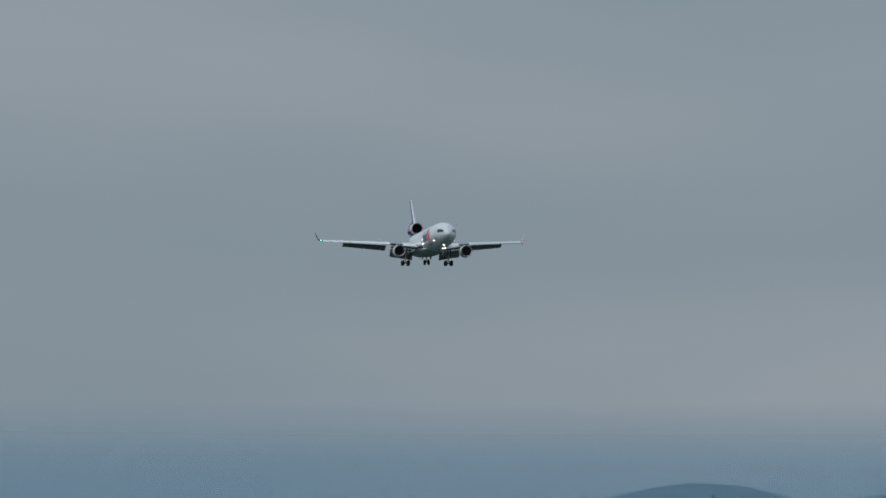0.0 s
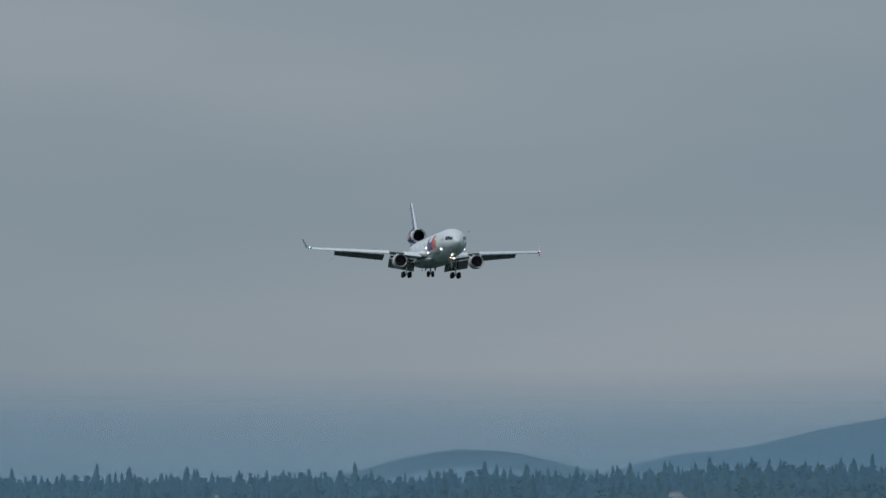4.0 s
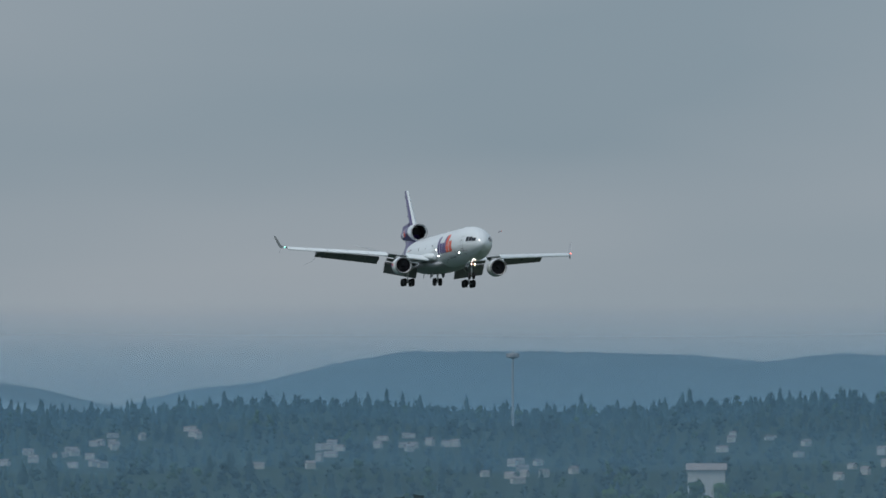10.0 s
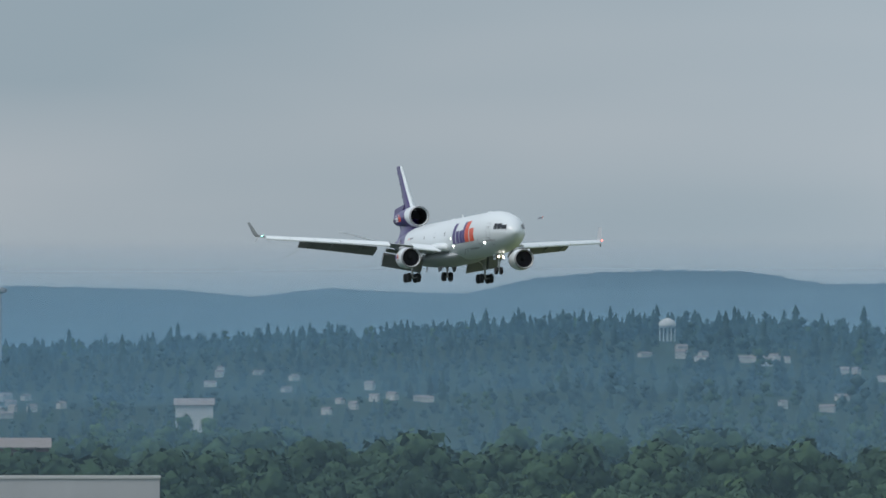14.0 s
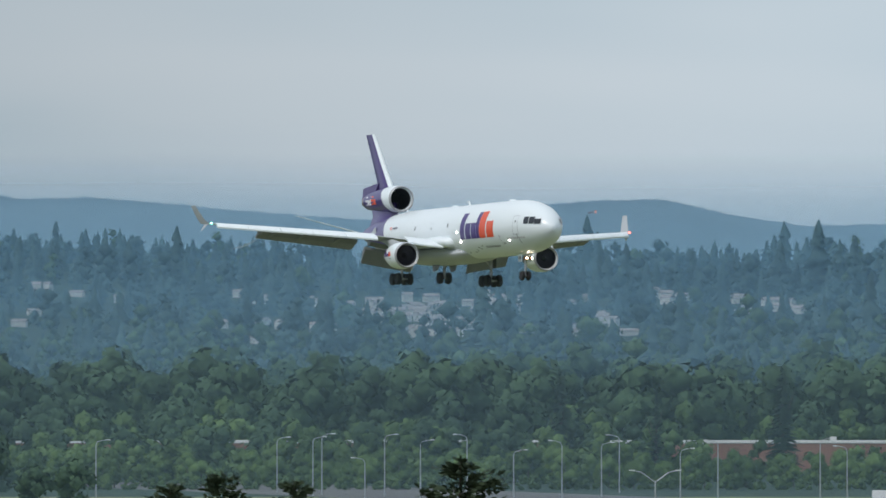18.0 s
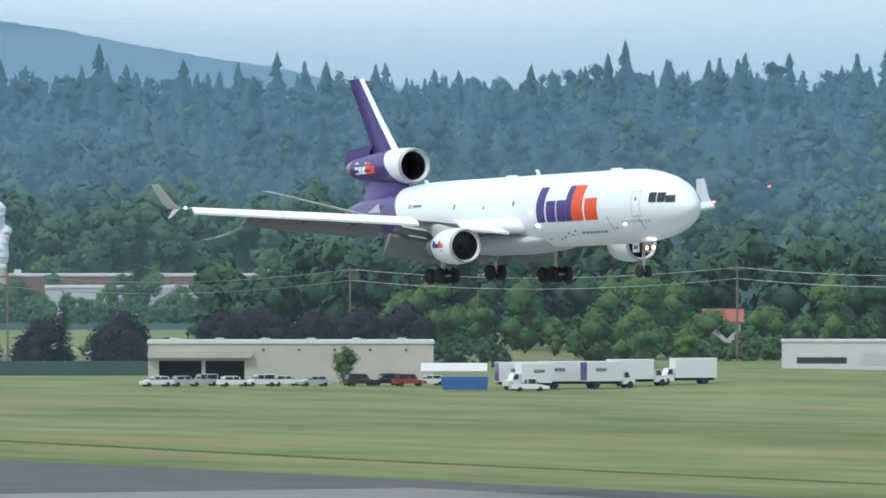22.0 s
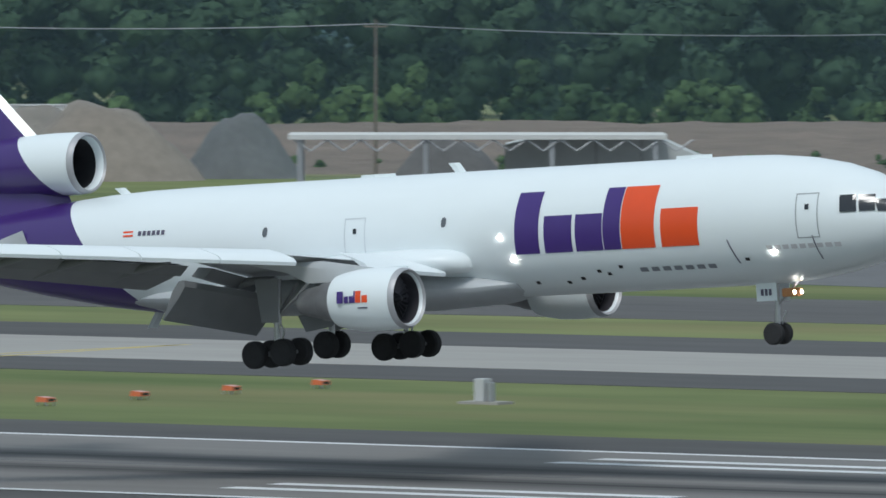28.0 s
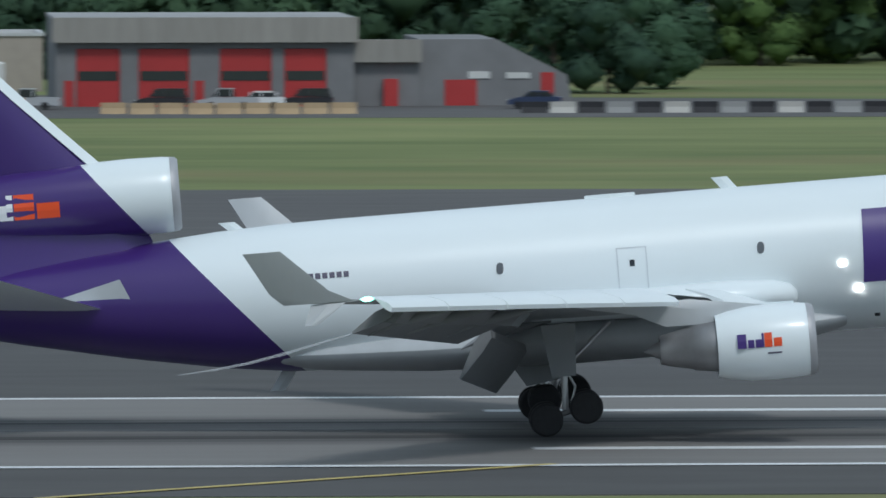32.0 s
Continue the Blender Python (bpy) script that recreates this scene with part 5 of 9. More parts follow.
belt("leaf", 1.2, 8.0, 1020, 1090, 12, 0.6, 0.9, joined=False)
belt("dark", -0.5, 8.6, 1000, 1060, 52, 0.75, 1.15)
belt("dark", -0.5, 3.6, 940, 985, 22, 0.5, 0.75)
# trees told apart
x, y = polar(-53.84, 1560)
tree("tall", x, y, 1.05, 3, "great dark dome-shaped broadleaf tree", squash=1.0)
x, y = polar(-53.55, 1575)
tree("tall", x, y, 1.0, 1, "great dark dome-shaped broadleaf tree", squash=1.0)
for a, d, s, w in ((-60.42, 1480, 0.72, 1), (-60.2, 1490, 0.66, 0), (-59.92, 1475, 0.66, 3), (-61.83, 1418, 0.62, 3), (-52.9, 1500, 1.0, 0)):
    x, y = polar(a, d)
    tree("leaf", x, y, s, w)
for a, d, s in ((-63.92, 1545, 1.0), (-63.51, 1530, 1.02), (-63.06, 1520, 1.15), (-62.5, 1660, 1.1), (-62.3, 1660, 1.15), (-62.0, 1650, 1.1), (-61.75, 1655, 1.2), (-61.5, 1650, 1.15)):
    x, y = polar(a, d)
    tree("plum", x, y, s * 1.22)
x, y = polar(-0.02, 884)
tree("leaf", x, y, 0.78, 3, "low spreading green tree beside a tan building", squash=0.72)
x, y = polar(-63.4, 1600)
tree("spruce", x, y, 0.85, 0)
for a, d, s, k in ((-1.96, 915, 0.72, "leaf"), (-1.03, 895, 0.5, "dark"), (-1.2, 900, 0.48, "dark"),  (4.75, 905, 0.62, "dark"), (5.05, 900, 0.66, "dark"), (5.35, 915, 0.7, "dark"), (4.4, 960, 0.6, "dark"),
                   (5.9, 1000, 0.8, "leaf"), (6.3, 1010, 0.8, "leaf"), (-24.0, 1230, 0.62, "leaf"), (-22.9, 1200, 0.6, "leaf")):
    x, y = polar(a, d)
    tree(k, x, y, s)
# spruces close to the deck, only their tops in view
M_SPRUCE_NEAR = mat("near_spruce_needles", (0.048, 0.068, 0.048), 0.9, var=0.4, scale=3.0, scale2=0.5, spec=0.1, tint=(0.055, 0.075, 0.042))


def near_spruce(az, d, el, spread, whorls=15):
    x, y = polar(az, d)
    top = EYE[2] + d * math.tan(radians(el))
    e = thing("spruce_tree", Matrix.Translation((x, y, 0)) @ Matrix.Rotation(RNG.uniform(0, 6.28), 4, "Z"), "dark spruce with upturned branch tips before the airfield", "tree", "spruces by the deck")
    bm = bmesh.new()
    tube(bm, (0, 0, -0.3), (0, 0, top - 6), 0.32, 0.12, 10)
    tube(bm, (0, 0, top - 6), (0.04, 0, top), 0.12, 0.015, 8)
    part("trunk", bm, M_BARK, e)
    V, F = [], []

    def spray(p, q, w):
        n = len(V)
        s = np.cross(q - p, RNG.normal(size=3))
        s = s / (np.linalg.norm(s) + 1e-6) * w
        V.extend([p - s * 0.4, p + s * 0.4, p + (q - p) * 0.6 + s, q, p + (q - p) * 0.6 - s])
        F.extend([(n, n + 1, n + 2), (n, n + 2, n + 4), (n + 2, n + 3, n + 4)])

    z = 0.0
    for k in range(whorls):
        z += 0.14 + 0.03 * k
        for b in range(int(RNG.integers(8, 13))):
            a = RNG.uniform(0, 2 * math.pi)
            ln = (0.16 + spread * z) * RNG.uniform(0.55, 1.25)
            p = np.array((0, 0, top - z + RNG.uniform(-0.08, 0.08)))
            out = np.array((math.cos(a), math.sin(a), 0))
            rise = RNG.uniform(-0.15, 0.3)
            m = max(3, int(ln / 0.11))
            for i in range(m):
                u = (i + 1) / m
                c = p + out * ln * u + np.array((0, 0, ln * (rise * u + 0.35 * u * u - 0.25 * u)))
                for _ in range(5):
                    dr = out * RNG.uniform(0.3, 1.0) + np.array((-out[1], out[0], 0)) * RNG.uniform(-0.9, 0.9) + np.array((0, 0, RNG.uniform(-0.3, 0.55)))
                    spray(c, c + dr * RNG.uniform(0.10, 0.24), RNG.uniform(0.02, 0.045))
    for k in range(40):
        spray(np.array((0, 0, top - 0.02 * k)), np.array((RNG.uniform(-.1, .1), RNG.uniform(-.1, .1), top + 0.08 - 0.02 * k)), 0.03)
    o = new("crown", mesh_np("crown", V, F, M_SPRUCE_NEAR))
    o.parent = e
    return e


for a, d, el, spread in ((-65.4, 230, -0.80, 0.52), (-68.52, 190, -0.47, 0.85), (-69.45, 240, -0.6, 0.5), (-69.85, 250, -0.55, 0.45), (-70.15, 230, -0.62, 0.6), (-67.95, 300, -0.78, 0.4)):
    near_spruce(a, d, el, spread)

# ---- houses and landmarks on the far slope ----
M_HOUSE = mat("pale_house_wall", (0.46, 0.45, 0.43), 0.8, var=0.2, obj=0.6)
M_HOUSE_ROOF = mat("grey_brown_roof", (0.26, 0.235, 0.23), 0.85, var=0.25, obj=0.8)
M_WHITE_WALL = mat("white_wall", (0.60, 0.60, 0.58), 0.7, var=0.08, scale=0.4)


def box_house(w, dep, h, rise):
    bm = bmesh.new()
    loft(bm, [[(-w / 2, -dep / 2, z), (w / 2, -dep / 2, z), (w / 2, dep / 2, z), (-w / 2, dep / 2, z)] for z in (-2, h)])
    body = bpy.data.meshes.new("wall")
    bm.to_mesh(body), bm.free()
    bm = bmesh.new()
    e = 0.4
    loft(bm, [[(x, -dep / 2 - e, h - 0.1), (x, 0, h + rise), (x, dep / 2 + e, h - 0.1), (x, dep / 2 + e, h + 0.1), (x, 0, h + rise + 0.25), (x, -dep / 2 - e, h + 0.1)] for x in (-w / 2 - e, w / 2 + e)])
    roof = bpy.data.meshes.new("roof")
    bm.to_mesh(roof), bm.free()
    body.materials.append(M_HOUSE), roof.materials.append(M_HOUSE_ROOF)
    return body, roof


HOUSE = [box_house(11, 8, 4.2, 2.2), box_house(9, 7, 5.2, 2.0), box_house(14, 8, 3.4, 1.8)]
for a, d in HOMES:
    x, y = polar(a, d)
    body, roof = HOUSE[int(H_RNG.integers(0, 3))]
    k = 0.18 + 0.22 * small(a)
    e = thing("house", Matrix.Translation((x, y, height(x, y) + 0.5)) @ Matrix.Rotation(radians(-a) + H_RNG.uniform(-0.7, 0.7), 4, "Z") @ Matrix.Diagonal((k * H_RNG.uniform(0.8, 1.3), k, k * H_RNG.uniform(0.85, 1.3), 1)), "small pale house among trees on the far slope", "house", "houses on the slope")
    for nm, me in (("wall", body), ("roof", roof)):
        o = new(nm, me)
        o.parent = e

# ---- vehicles ----
M_TYRE = M_RUBBER
M_CAR_GLASS = mat("car_glass", (0.03, 0.035, 0.04), 0.1, var=0.1, spec=0.8)
CAR_PAINT = {n: mat(n + "_car_paint", c, 0.3, var=0.05, coat=0.3) for n, c in (("white", (0.75, 0.76, 0.76)), ("silver", (0.42, 0.43, 0.45)), ("black", (0.025, 0.025, 0.03)), ("dark_blue", (0.03, 0.045, 0.10)), ("red", (0.32, 0.04, 0.035)), ("beige", (0.45, 0.42, 0.35)), ("yellow", (0.72, 0.36, 0.03)), ("orange", (0.62, 0.14, 0.04)), ("blue", (0.04, 0.13, 0.36)))}


def wheel_mesh(r, w):
    bm = bmesh.new()
    spin(bm, [(-w / 2, r * 0.5), (-w / 2, r * 0.92), (0, r), (w / 2, r * 0.92), (w / 2, r * 0.5)], 16, axis="y")
    me = bpy.data.meshes.new("wheel")
    bm.to_mesh(me), bm.free()
    me.materials.append(M_TYRE)
    return me


CAR_WHEEL, TRUCK_WHEEL = wheel_mesh(0.33, 0.22), wheel_mesh(0.5, 0.32)


def wheels(e, xs, y, r, me):
    for x in xs:
        for s in (-1, 1):
            o = new("wheel", me)
            o.parent, o.matrix_basis = e, pose(x, s * y, r)


def prof_body(bm, prof, hw, taper=0.0):
    """A car shell: an outline in x and z, pulled across the width."""
    loft(bm, [[(x, s * (hw - (taper if z > 1.0 else 0.0)), z) for x, z in prof] for s in (-1, 1)])


_cars = {}


def car(m, paint, kind="saloon", says="parked on asphalt"):
    key = (paint, kind)
    if key in _cars:
        return copy_thing(_cars[key], m)
    e = thing("car" if kind != "pickup" else "pickup_truck", m, f"{paint.replace('_', ' ')} {kind} {says}", "car", "parked cars")
    top = {"saloon": ((-1.75, 0.95), (-1.2, 1.4), (0.35, 1.43), (1.05, 0.98)), "wagon": ((-2.1, 1.0), (-1.9, 1.62), (0.4, 1.66), (1.1, 1.05)), "pickup": ((-0.6, 1.0), (-0.5, 1.68), (0.7, 1.68), (1.3, 1.05))}[kind]
    ln = 2.25 if kind != "pickup" else 2.6
    bm = bmesh.new()
    prof_body(bm, [(-ln, 0.35), (ln, 0.35), (ln + 0.03, 0.68), (1.2, 0.98), (-1.8, 1.0), (-ln, 0.95)], 0.88)
    part("body", bm, CAR_PAINT[paint], e)
    bm = bmesh.new()
    prof_body(bm, list(top), 0.76)
    cab = part("cabin", bm, M_CAR_GLASS, e, "dark glass cabin")
    bm = bmesh.new()
    bx(bm, top[1][0], -0.78, top[1][1] - 0.02, top[2][0], 0.78, top[2][1] + 0.05)
    part("roof", bm, CAR_PAINT[paint], e)
    for x, z in ((top[0][0] + 0.25, 0), (-0.3, 0), (top[3][0] - 0.45, 0)):
        bm = bmesh.new()
        bx(bm, x - 0.05, -0.79, 0.95, x + 0.05, 0.79, top[1][1] - 0.01)
        part("pillar", bm, CAR_PAINT[paint], e)
    for s in (-1, 1):
        bm = bmesh.new()
        bx(bm, ln - 0.05, s * 0.65 - 0.15, 0.62, ln + 0.05, s * 0.65 + 0.15, 0.75)
        part("headlight", bm, M_WHITE_WALL, e)
        bm = bmesh.new()
        bx(bm, -ln - 0.03, s * 0.68 - 0.15, 0.7, -ln + 0.05, s * 0.68 + 0.15, 0.85)
        part("tail_light", bm, CAR_PAINT["red"], e)
    wheels(e, (-1.35, 1.4), 0.8, 0.33, CAR_WHEEL)
    _cars[key] = e
    return e


_trucks = {}


def box_truck(m, cab="white", box="white", length=5.6, height_=2.7, door=None, says="white box truck", group="delivery trucks"):
    key = (cab, box, length, door)
    if key in _trucks:
        return copy_thing(_trucks[key], m)
    e = thing("box_truck", m, says, "truck", group)
    bm = bmesh.new()
    bx(bm, -length, -1.22, 0.95, 0, 1.22, 0.95 + height_, 0.04)
    part("cargo_box", bm, CAR_PAINT[box], e, "boxy cargo body")
    bm = bmesh.new()
    prof_body(bm, [(0.1, 0.55), (1.9, 0.55), (1.95, 1.25), (1.2, 1.4), (0.9, 2.25), (0.1, 2.3)], 1.05)
    part("cab", bm, CAR_PAINT[cab], e)
    bm = bmesh.new()
    prof_body(bm, [(0.35, 1.45), (1.17, 1.45), (0.92, 2.15), (0.35, 2.15)], 1.07)
    part("cab_window", bm, M_CAR_GLASS, e)
    bm = bmesh.new()
    bx(bm, -length + 0.2, -0.5, 0.6, 0.4, 0.5, 0.95)
    part("chassis", bm, M_DARK, e)
    for s in (-1, 1):
        bm = bmesh.new()
        for k in range(5):
            bx(bm, -length * 0.75 + k * 0.32, s * 1.23 - 0.01, 2.3, -length * 0.75 + 0.22 + k * 0.32, s * 1.23 + 0.01, 2.75)
        if door:
            part("side_mark", bm, CAR_PAINT["dark_blue"], e)
        else:
            bm.free()
    bm = bmesh.new()
    bx(bm, -length - 0.03, -1.05, 1.1, -length + 0.02, 1.05, 0.85 + height_)
    part("rear_door", bm, M_PURPLE if door else CAR_PAINT["white"], e)
    wheels(e, (-length * 0.72, 1.25), 0.95, 0.5, TRUCK_WHEEL)
    _trucks[key] = e
    return e


def at_az(az, d, turn=0.0, z=0.0):
    """A pose at a bearing and distance, its x axis turned from the picture's horizontal."""
    x, y = polar(az, d)
    return pose(x, y, height(x, y) + z + 0.05, 0, 0, -az + turn)


# ---- buildings ----
M_CREAM = mat("cream_concrete_wall", (0.47, 0.44, 0.39), 0.85, var=0.1, scale=0.4, scale2=0.08)
M_GREY_WALL = mat("grey_block_wall", (0.30, 0.30, 0.295), 0.88, var=0.12, scale=0.5, scale2=0.08)
M_TAUPE = mat("taupe_block_wall", (0.25, 0.235, 0.215), 0.88, var=0.12, scale=0.5, scale2=0.08)
M_CLAD = mat("beige_metal_cladding", (0.44, 0.425, 0.395), 0.6, var=0.07, scale=0.3, scale2=0.06, stretch=(3, 3, 0.2))
M_PALE_CLAD = mat("pale_grey_cladding", (0.50, 0.505, 0.51), 0.6, var=0.06, scale=0.3, scale2=0.06, stretch=(3, 3, 0.2))
M_BLUE_ROOF = mat("blue_metal_roof", (0.085, 0.16, 0.30), 0.45, var=0.12, scale=0.4, scale2=0.08)
M_BLUE_DOOR = mat("blue_door_paint", (0.03, 0.085, 0.30), 0.5, var=0.08, scale=0.5)
M_RED_ROOF = mat("dull_red_metal_roof", (0.2, 0.04, 0.038), 0.85, var=0.14, scale=0.4, scale2=0.06)
M_BROWN_ROOF = mat("brown_metal_roof", (0.085, 0.045, 0.045), 0.55, var=0.14, scale=0.4, scale2=0.06)
M_RED_DOOR = mat("red_door_paint", (0.42, 0.035, 0.035), 0.5, var=0.1, scale=0.5)
M_GREY_ROOF = mat("grey_flat_roof", (0.33, 0.33, 0.335), 0.8, var=0.12, scale=0.3, scale2=0.05)
M_BRICK = mat("red_brown_brick", (0.24, 0.12, 0.09), 0.9, var=0.2, scale=1.5, scale2=0.1)
M_STEEL = mat("galvanised_steel", (0.40, 0.41, 0.42), 0.45, metal=0.5, var=0.12, scale=1.2)
M_POLE = mat("weathered_pole_wood", (0.17, 0.13, 0.10), 0.9, var=0.25, scale=2)
M_GREEN_FENCE = mat("green_fence_mesh", (0.035, 0.075, 0.06), 0.8, var=0.2, scale=0.5)


def block(e, name, x0, y0, x1, y1, z0, z1, material, bev=0.0, label=""):
    bm = bmesh.new()
    bx(bm, min(x0, x1), min(y0, y1), z0, max(x0, x1), max(y0, y1), z1, bev)
    return part(name, bm, material, e, label)


def shell(e, w, dep, h, material, open_front=(), t=0.3):
    """Four walls with thickness; front gaps (x0, x1, top) are cut through the wall on the near side."""
    block(e, "wall", -w / 2, dep - t, w / 2, dep, -1, h, material)
    block(e, "wall", -w / 2, t, -w / 2 + t, dep - t, -1, h, material)
    block(e, "wall", w / 2 - t, t, w / 2, dep - t, -1, h, material)
    x = -w / 2
    for a, b, top in sorted(open_front):
        block(e, "wall", x, 0, a, t, -1, h, material)
        block(e, "wall", a, 0, b, t, top, h, material)
        x = b
    block(e, "wall", x, 0, w / 2, t, -1, h, material)


def flat_roof(e, w, dep, h, material, lip=0.35, over=0.15):
    block(e, "roof", -w / 2 + 0.05, 0.05, w / 2 - 0.05, dep - 0.05, h - 0.4, h - 0.12, material)
    for a, b, c, d in ((-w / 2 - over, -over, w / 2 + over, 0.25), (-w / 2 - over, dep - 0.25, w / 2 + over, dep + over), (-w / 2 - over, 0.25, -w / 2 + 0.25, dep - 0.25), (w / 2 - 0.25, 0.25, w / 2 + over, dep - 0.25)):
        block(e, "parapet", a, b, c, d, h + 0.003, h + lip, material)


def gable_roof(e, w, dep, h, rise, material, over=0.5, along="x", t=0.2):
    bm = bmesh.new()
    if along == "x":
        pr = [(-over, -over * rise / (dep / 2)), (dep / 2, rise), (dep + over, -over * rise / (dep / 2))]
        loft(bm, [[(x, y, h + z) for y, z in pr] + [(x, y, h + z + t) for y, z in pr[::-1]] for x in (-w / 2 - over, w / 2 + over)])
    else:
        pr = [(-w / 2 - over, -over * rise / (w / 2)), (0, rise), (w / 2 + over, -over * rise / (w / 2))]
        loft(bm, [[(x, y, h + z) for x, z in pr] + [(x, y, h + z + t) for x, z in pr[::-1]] for y in (-over, dep + over)])
    part("roof", bm, material, e)
    bm = bmesh.new()
    if along == "x":
        loft(bm, [[(x, 0.02, h - 0.02), (x, dep - 0.02, h - 0.02), (x, dep / 2, h + rise - 0.02)] for x in (-w / 2 + 0.02, w / 2 - 0.02)])
    else:
        loft(bm, [[(-w / 2 + 0.02, y, h - 0.02), (w / 2 - 0.02, y, h - 0.02), (0, y, h + rise - 0.02)] for y in (0.02, dep - 0.02)])
    return bm


def panel(e, name, x0, x1, z0, z1, material, y=-0.06, ribs=0, label=""):
    p = block(e, name, x0, y, x1, 0.12, z0, z1, material, label=label)
    for k in range(ribs):
        z = z0 + (z1 - z0) * (k + 1) / (ribs + 1)
        block(p, "rib", x0, y - 0.03, x1, y - 0.002, z - 0.04, z + 0.04, material)
    return p


def units(e, w, dep, h, n, rng):
    for k in range(n):
        x, y = rng.uniform(-w / 2 + 2, w / 2 - 2), rng.uniform(1, dep - 2)
        s = rng.uniform(0.6, 1.3)
        block(e, "roof_unit", x, y, x + 2 * s, y + 1.5 * s, h - 0.13, h + 0.9 * s, M_PALE_CLAD, 0.05)


# ---- street lamps, poles and wires along the city road ----
def street_lamp(m, h, arm=2.2, turn=1):
    e = thing("street_lamp", m, "tall grey street lamp with a curved arm", "street lamp", "street lamps along the road")
    bm = bmesh.new()
    tube(bm, (0, 0, -0.2), (0, 0, h - 0.5), 0.14, 0.09, 8)
    part("pole", bm, M_STEEL, e)
    bm = bmesh.new()
    pts = [(0, 0, h - 0.5), (turn * 0.3, 0, h + 0.1), (turn * arm * 0.6, 0, h + 0.45), (turn * arm, 0, h + 0.5)]
    for a, b in zip(pts, pts[1:]):
        tube(bm, a, b, 0.07, n=6)
    part("arm", bm, M_STEEL, e)
    bm = bmesh.new()
    bx(bm, turn * arm - 0.45, -0.2, h + 0.4, turn * arm + 0.45, 0.2, h + 0.6, 0.05)
    part("lamp_head", bm, M_WHITE_WALL, e)
    return e


for a, d, h, tr in ((-70.56, 2060, 11, 1), (-69.55, 2150, 11, 1), (-69.35, 2080, 11.5, 1), (-69.30, 2100, 12, 1), (-69.06, 2050, 7.5, -1), (-68.95, 2080, 12, 1), (-68.75, 2060, 11, 1), (-68.49, 2080, 12, -1), (-68.23, 2060, 9, 1),
                    (-67.96, 2040, 11, -1), (-67.74, 2060, 10.5, 1), (-67.64, 2140, 11.5, -1), (-67.30, 2030, 9.5, 1), (-67.09, 2050, 11, -1), (-66.52, 2030, 11.5, 1), (-66.37, 2030, 10, -1), (-65.90, 2050, 11.5, 1), (-65.40, 2050, 10, 1), (-64.92, 2060, 10, 1),
                    (-64.36, 2060, 9.5, -1), (-62.5, 1900, 10, 1), (-61.0, 1900, 9, 1)):
    street_lamp(at_az(a, d), h, 2.4, tr)
e = thing("street_lamp", at_az(-67.44, 1640), "grey two-armed street lamp beside a parking lot", "street lamp", "street lamps along the road")
bm = bmesh.new()
tube(bm, (0, 0, -0.2), (0, 0, 7.6), 0.16, 0.12, 8)
part("pole", bm, M_STEEL, e)
for s in (-1, 1):
    bm = bmesh.new()
    tube(bm, (0, 0, 7.4), (s * 2.2, 0, 9.0), 0.09, n=6)
    tube(bm, (s * 2.2, 0, 9.0), (s * 3.7, 0, 9.3), 0.08, n=6)
    part("arm", bm, M_STEEL, e)
    block(e, "lamp_head", s * 3.2, -0.2, s * 4.2, 0.2, 9.2, 9.4, M_WHITE_WALL, 0.05)


def power_pole(az, d, h, says="weathered wooden power pole"):
    e = thing("power_pole", at_az(az, d), says, "power pole", "power poles")
    bm = bmesh.new()
    tube(bm, (0, 0, -0.3), (0, 0, h), 0.2, 0.14, 8)
    part("pole", bm, M_POLE, e)
    block(e, "crossarm", -1.3, -0.08, 1.3, 0.08, h - 0.9, h - 0.7, M_POLE)
    for x in (-1.1, 0, 1.1):
        block(e, "insulator", x - 0.06, -0.06, x + 0.06, 0.06, h - 0.7, h - 0.45, M_GREY_WALL)
    return polar(az, d) + (h - 0.45,)


def wire(p, q, sag, r=0.05, n=12):
    bm = bmesh.new()
    pts = [Vector(p).lerp(Vector(q), i / n) - Vector((0, 0, sag * 4 * (i / n) * (1 - i / n))) for i in range(n + 1)]
    loft(bm, [[p + Vector((0, r * math.cos(k * 1.571), r * math.sin(k * 1.571))) for k in range(4)] for p in pts])
    return tagged(part("power_line", bm, M_DULL_METAL), "thin sagging power line between poles", "power line", "power lines")


POLES = [power_pole(a, d, h) for a, d, h in ((-64.10, 1690, 13.5), (-63.71, 1610, 14.5), (-61.80, 1680, 15), (-59.64, 1650, 15.5), (-57.6, 1640, 16))]
for a, b in zip(POLES, POLES[1:]):
    for dz in (0, -1.8):
        wire((a[0], a[1], a[2] + dz), (b[0], b[1], b[2] + dz), 1.6)
e = thing("traffic_signal", at_az(-65.05, 1840), "traffic signals hung over the road, one red", "traffic signal")
bm = bmesh.new()
tube(bm, (-14, 0, 0), (-14, 0, 7.5), 0.16, 0.12, 8), tube(bm, (14, 0, 0), (14, 0, 7.5), 0.16, 0.12, 8), tube(bm, (-14, 0, 7.2), (14, 0, 7.2), 0.05, n=5)
part("span", bm, M_STEEL, e)
for k, x in enumerate((-8, -3, 4, 8.5, 11)):
    block(e, "signal_head", x - 0.3, -0.25, x + 0.3, 0.25, 5.6, 7.0, M_DARK if k != 1 else M_WHITE_WALL, 0.04)
    if k > 2:
        block(e, "red_light", x - 0.16, -0.28, x + 0.16, -0.251, 6.5, 6.85, bpy.data.materials.get("red_signal") or glow("red_signal", (1.0, 0.05, 0.03), 2.0))

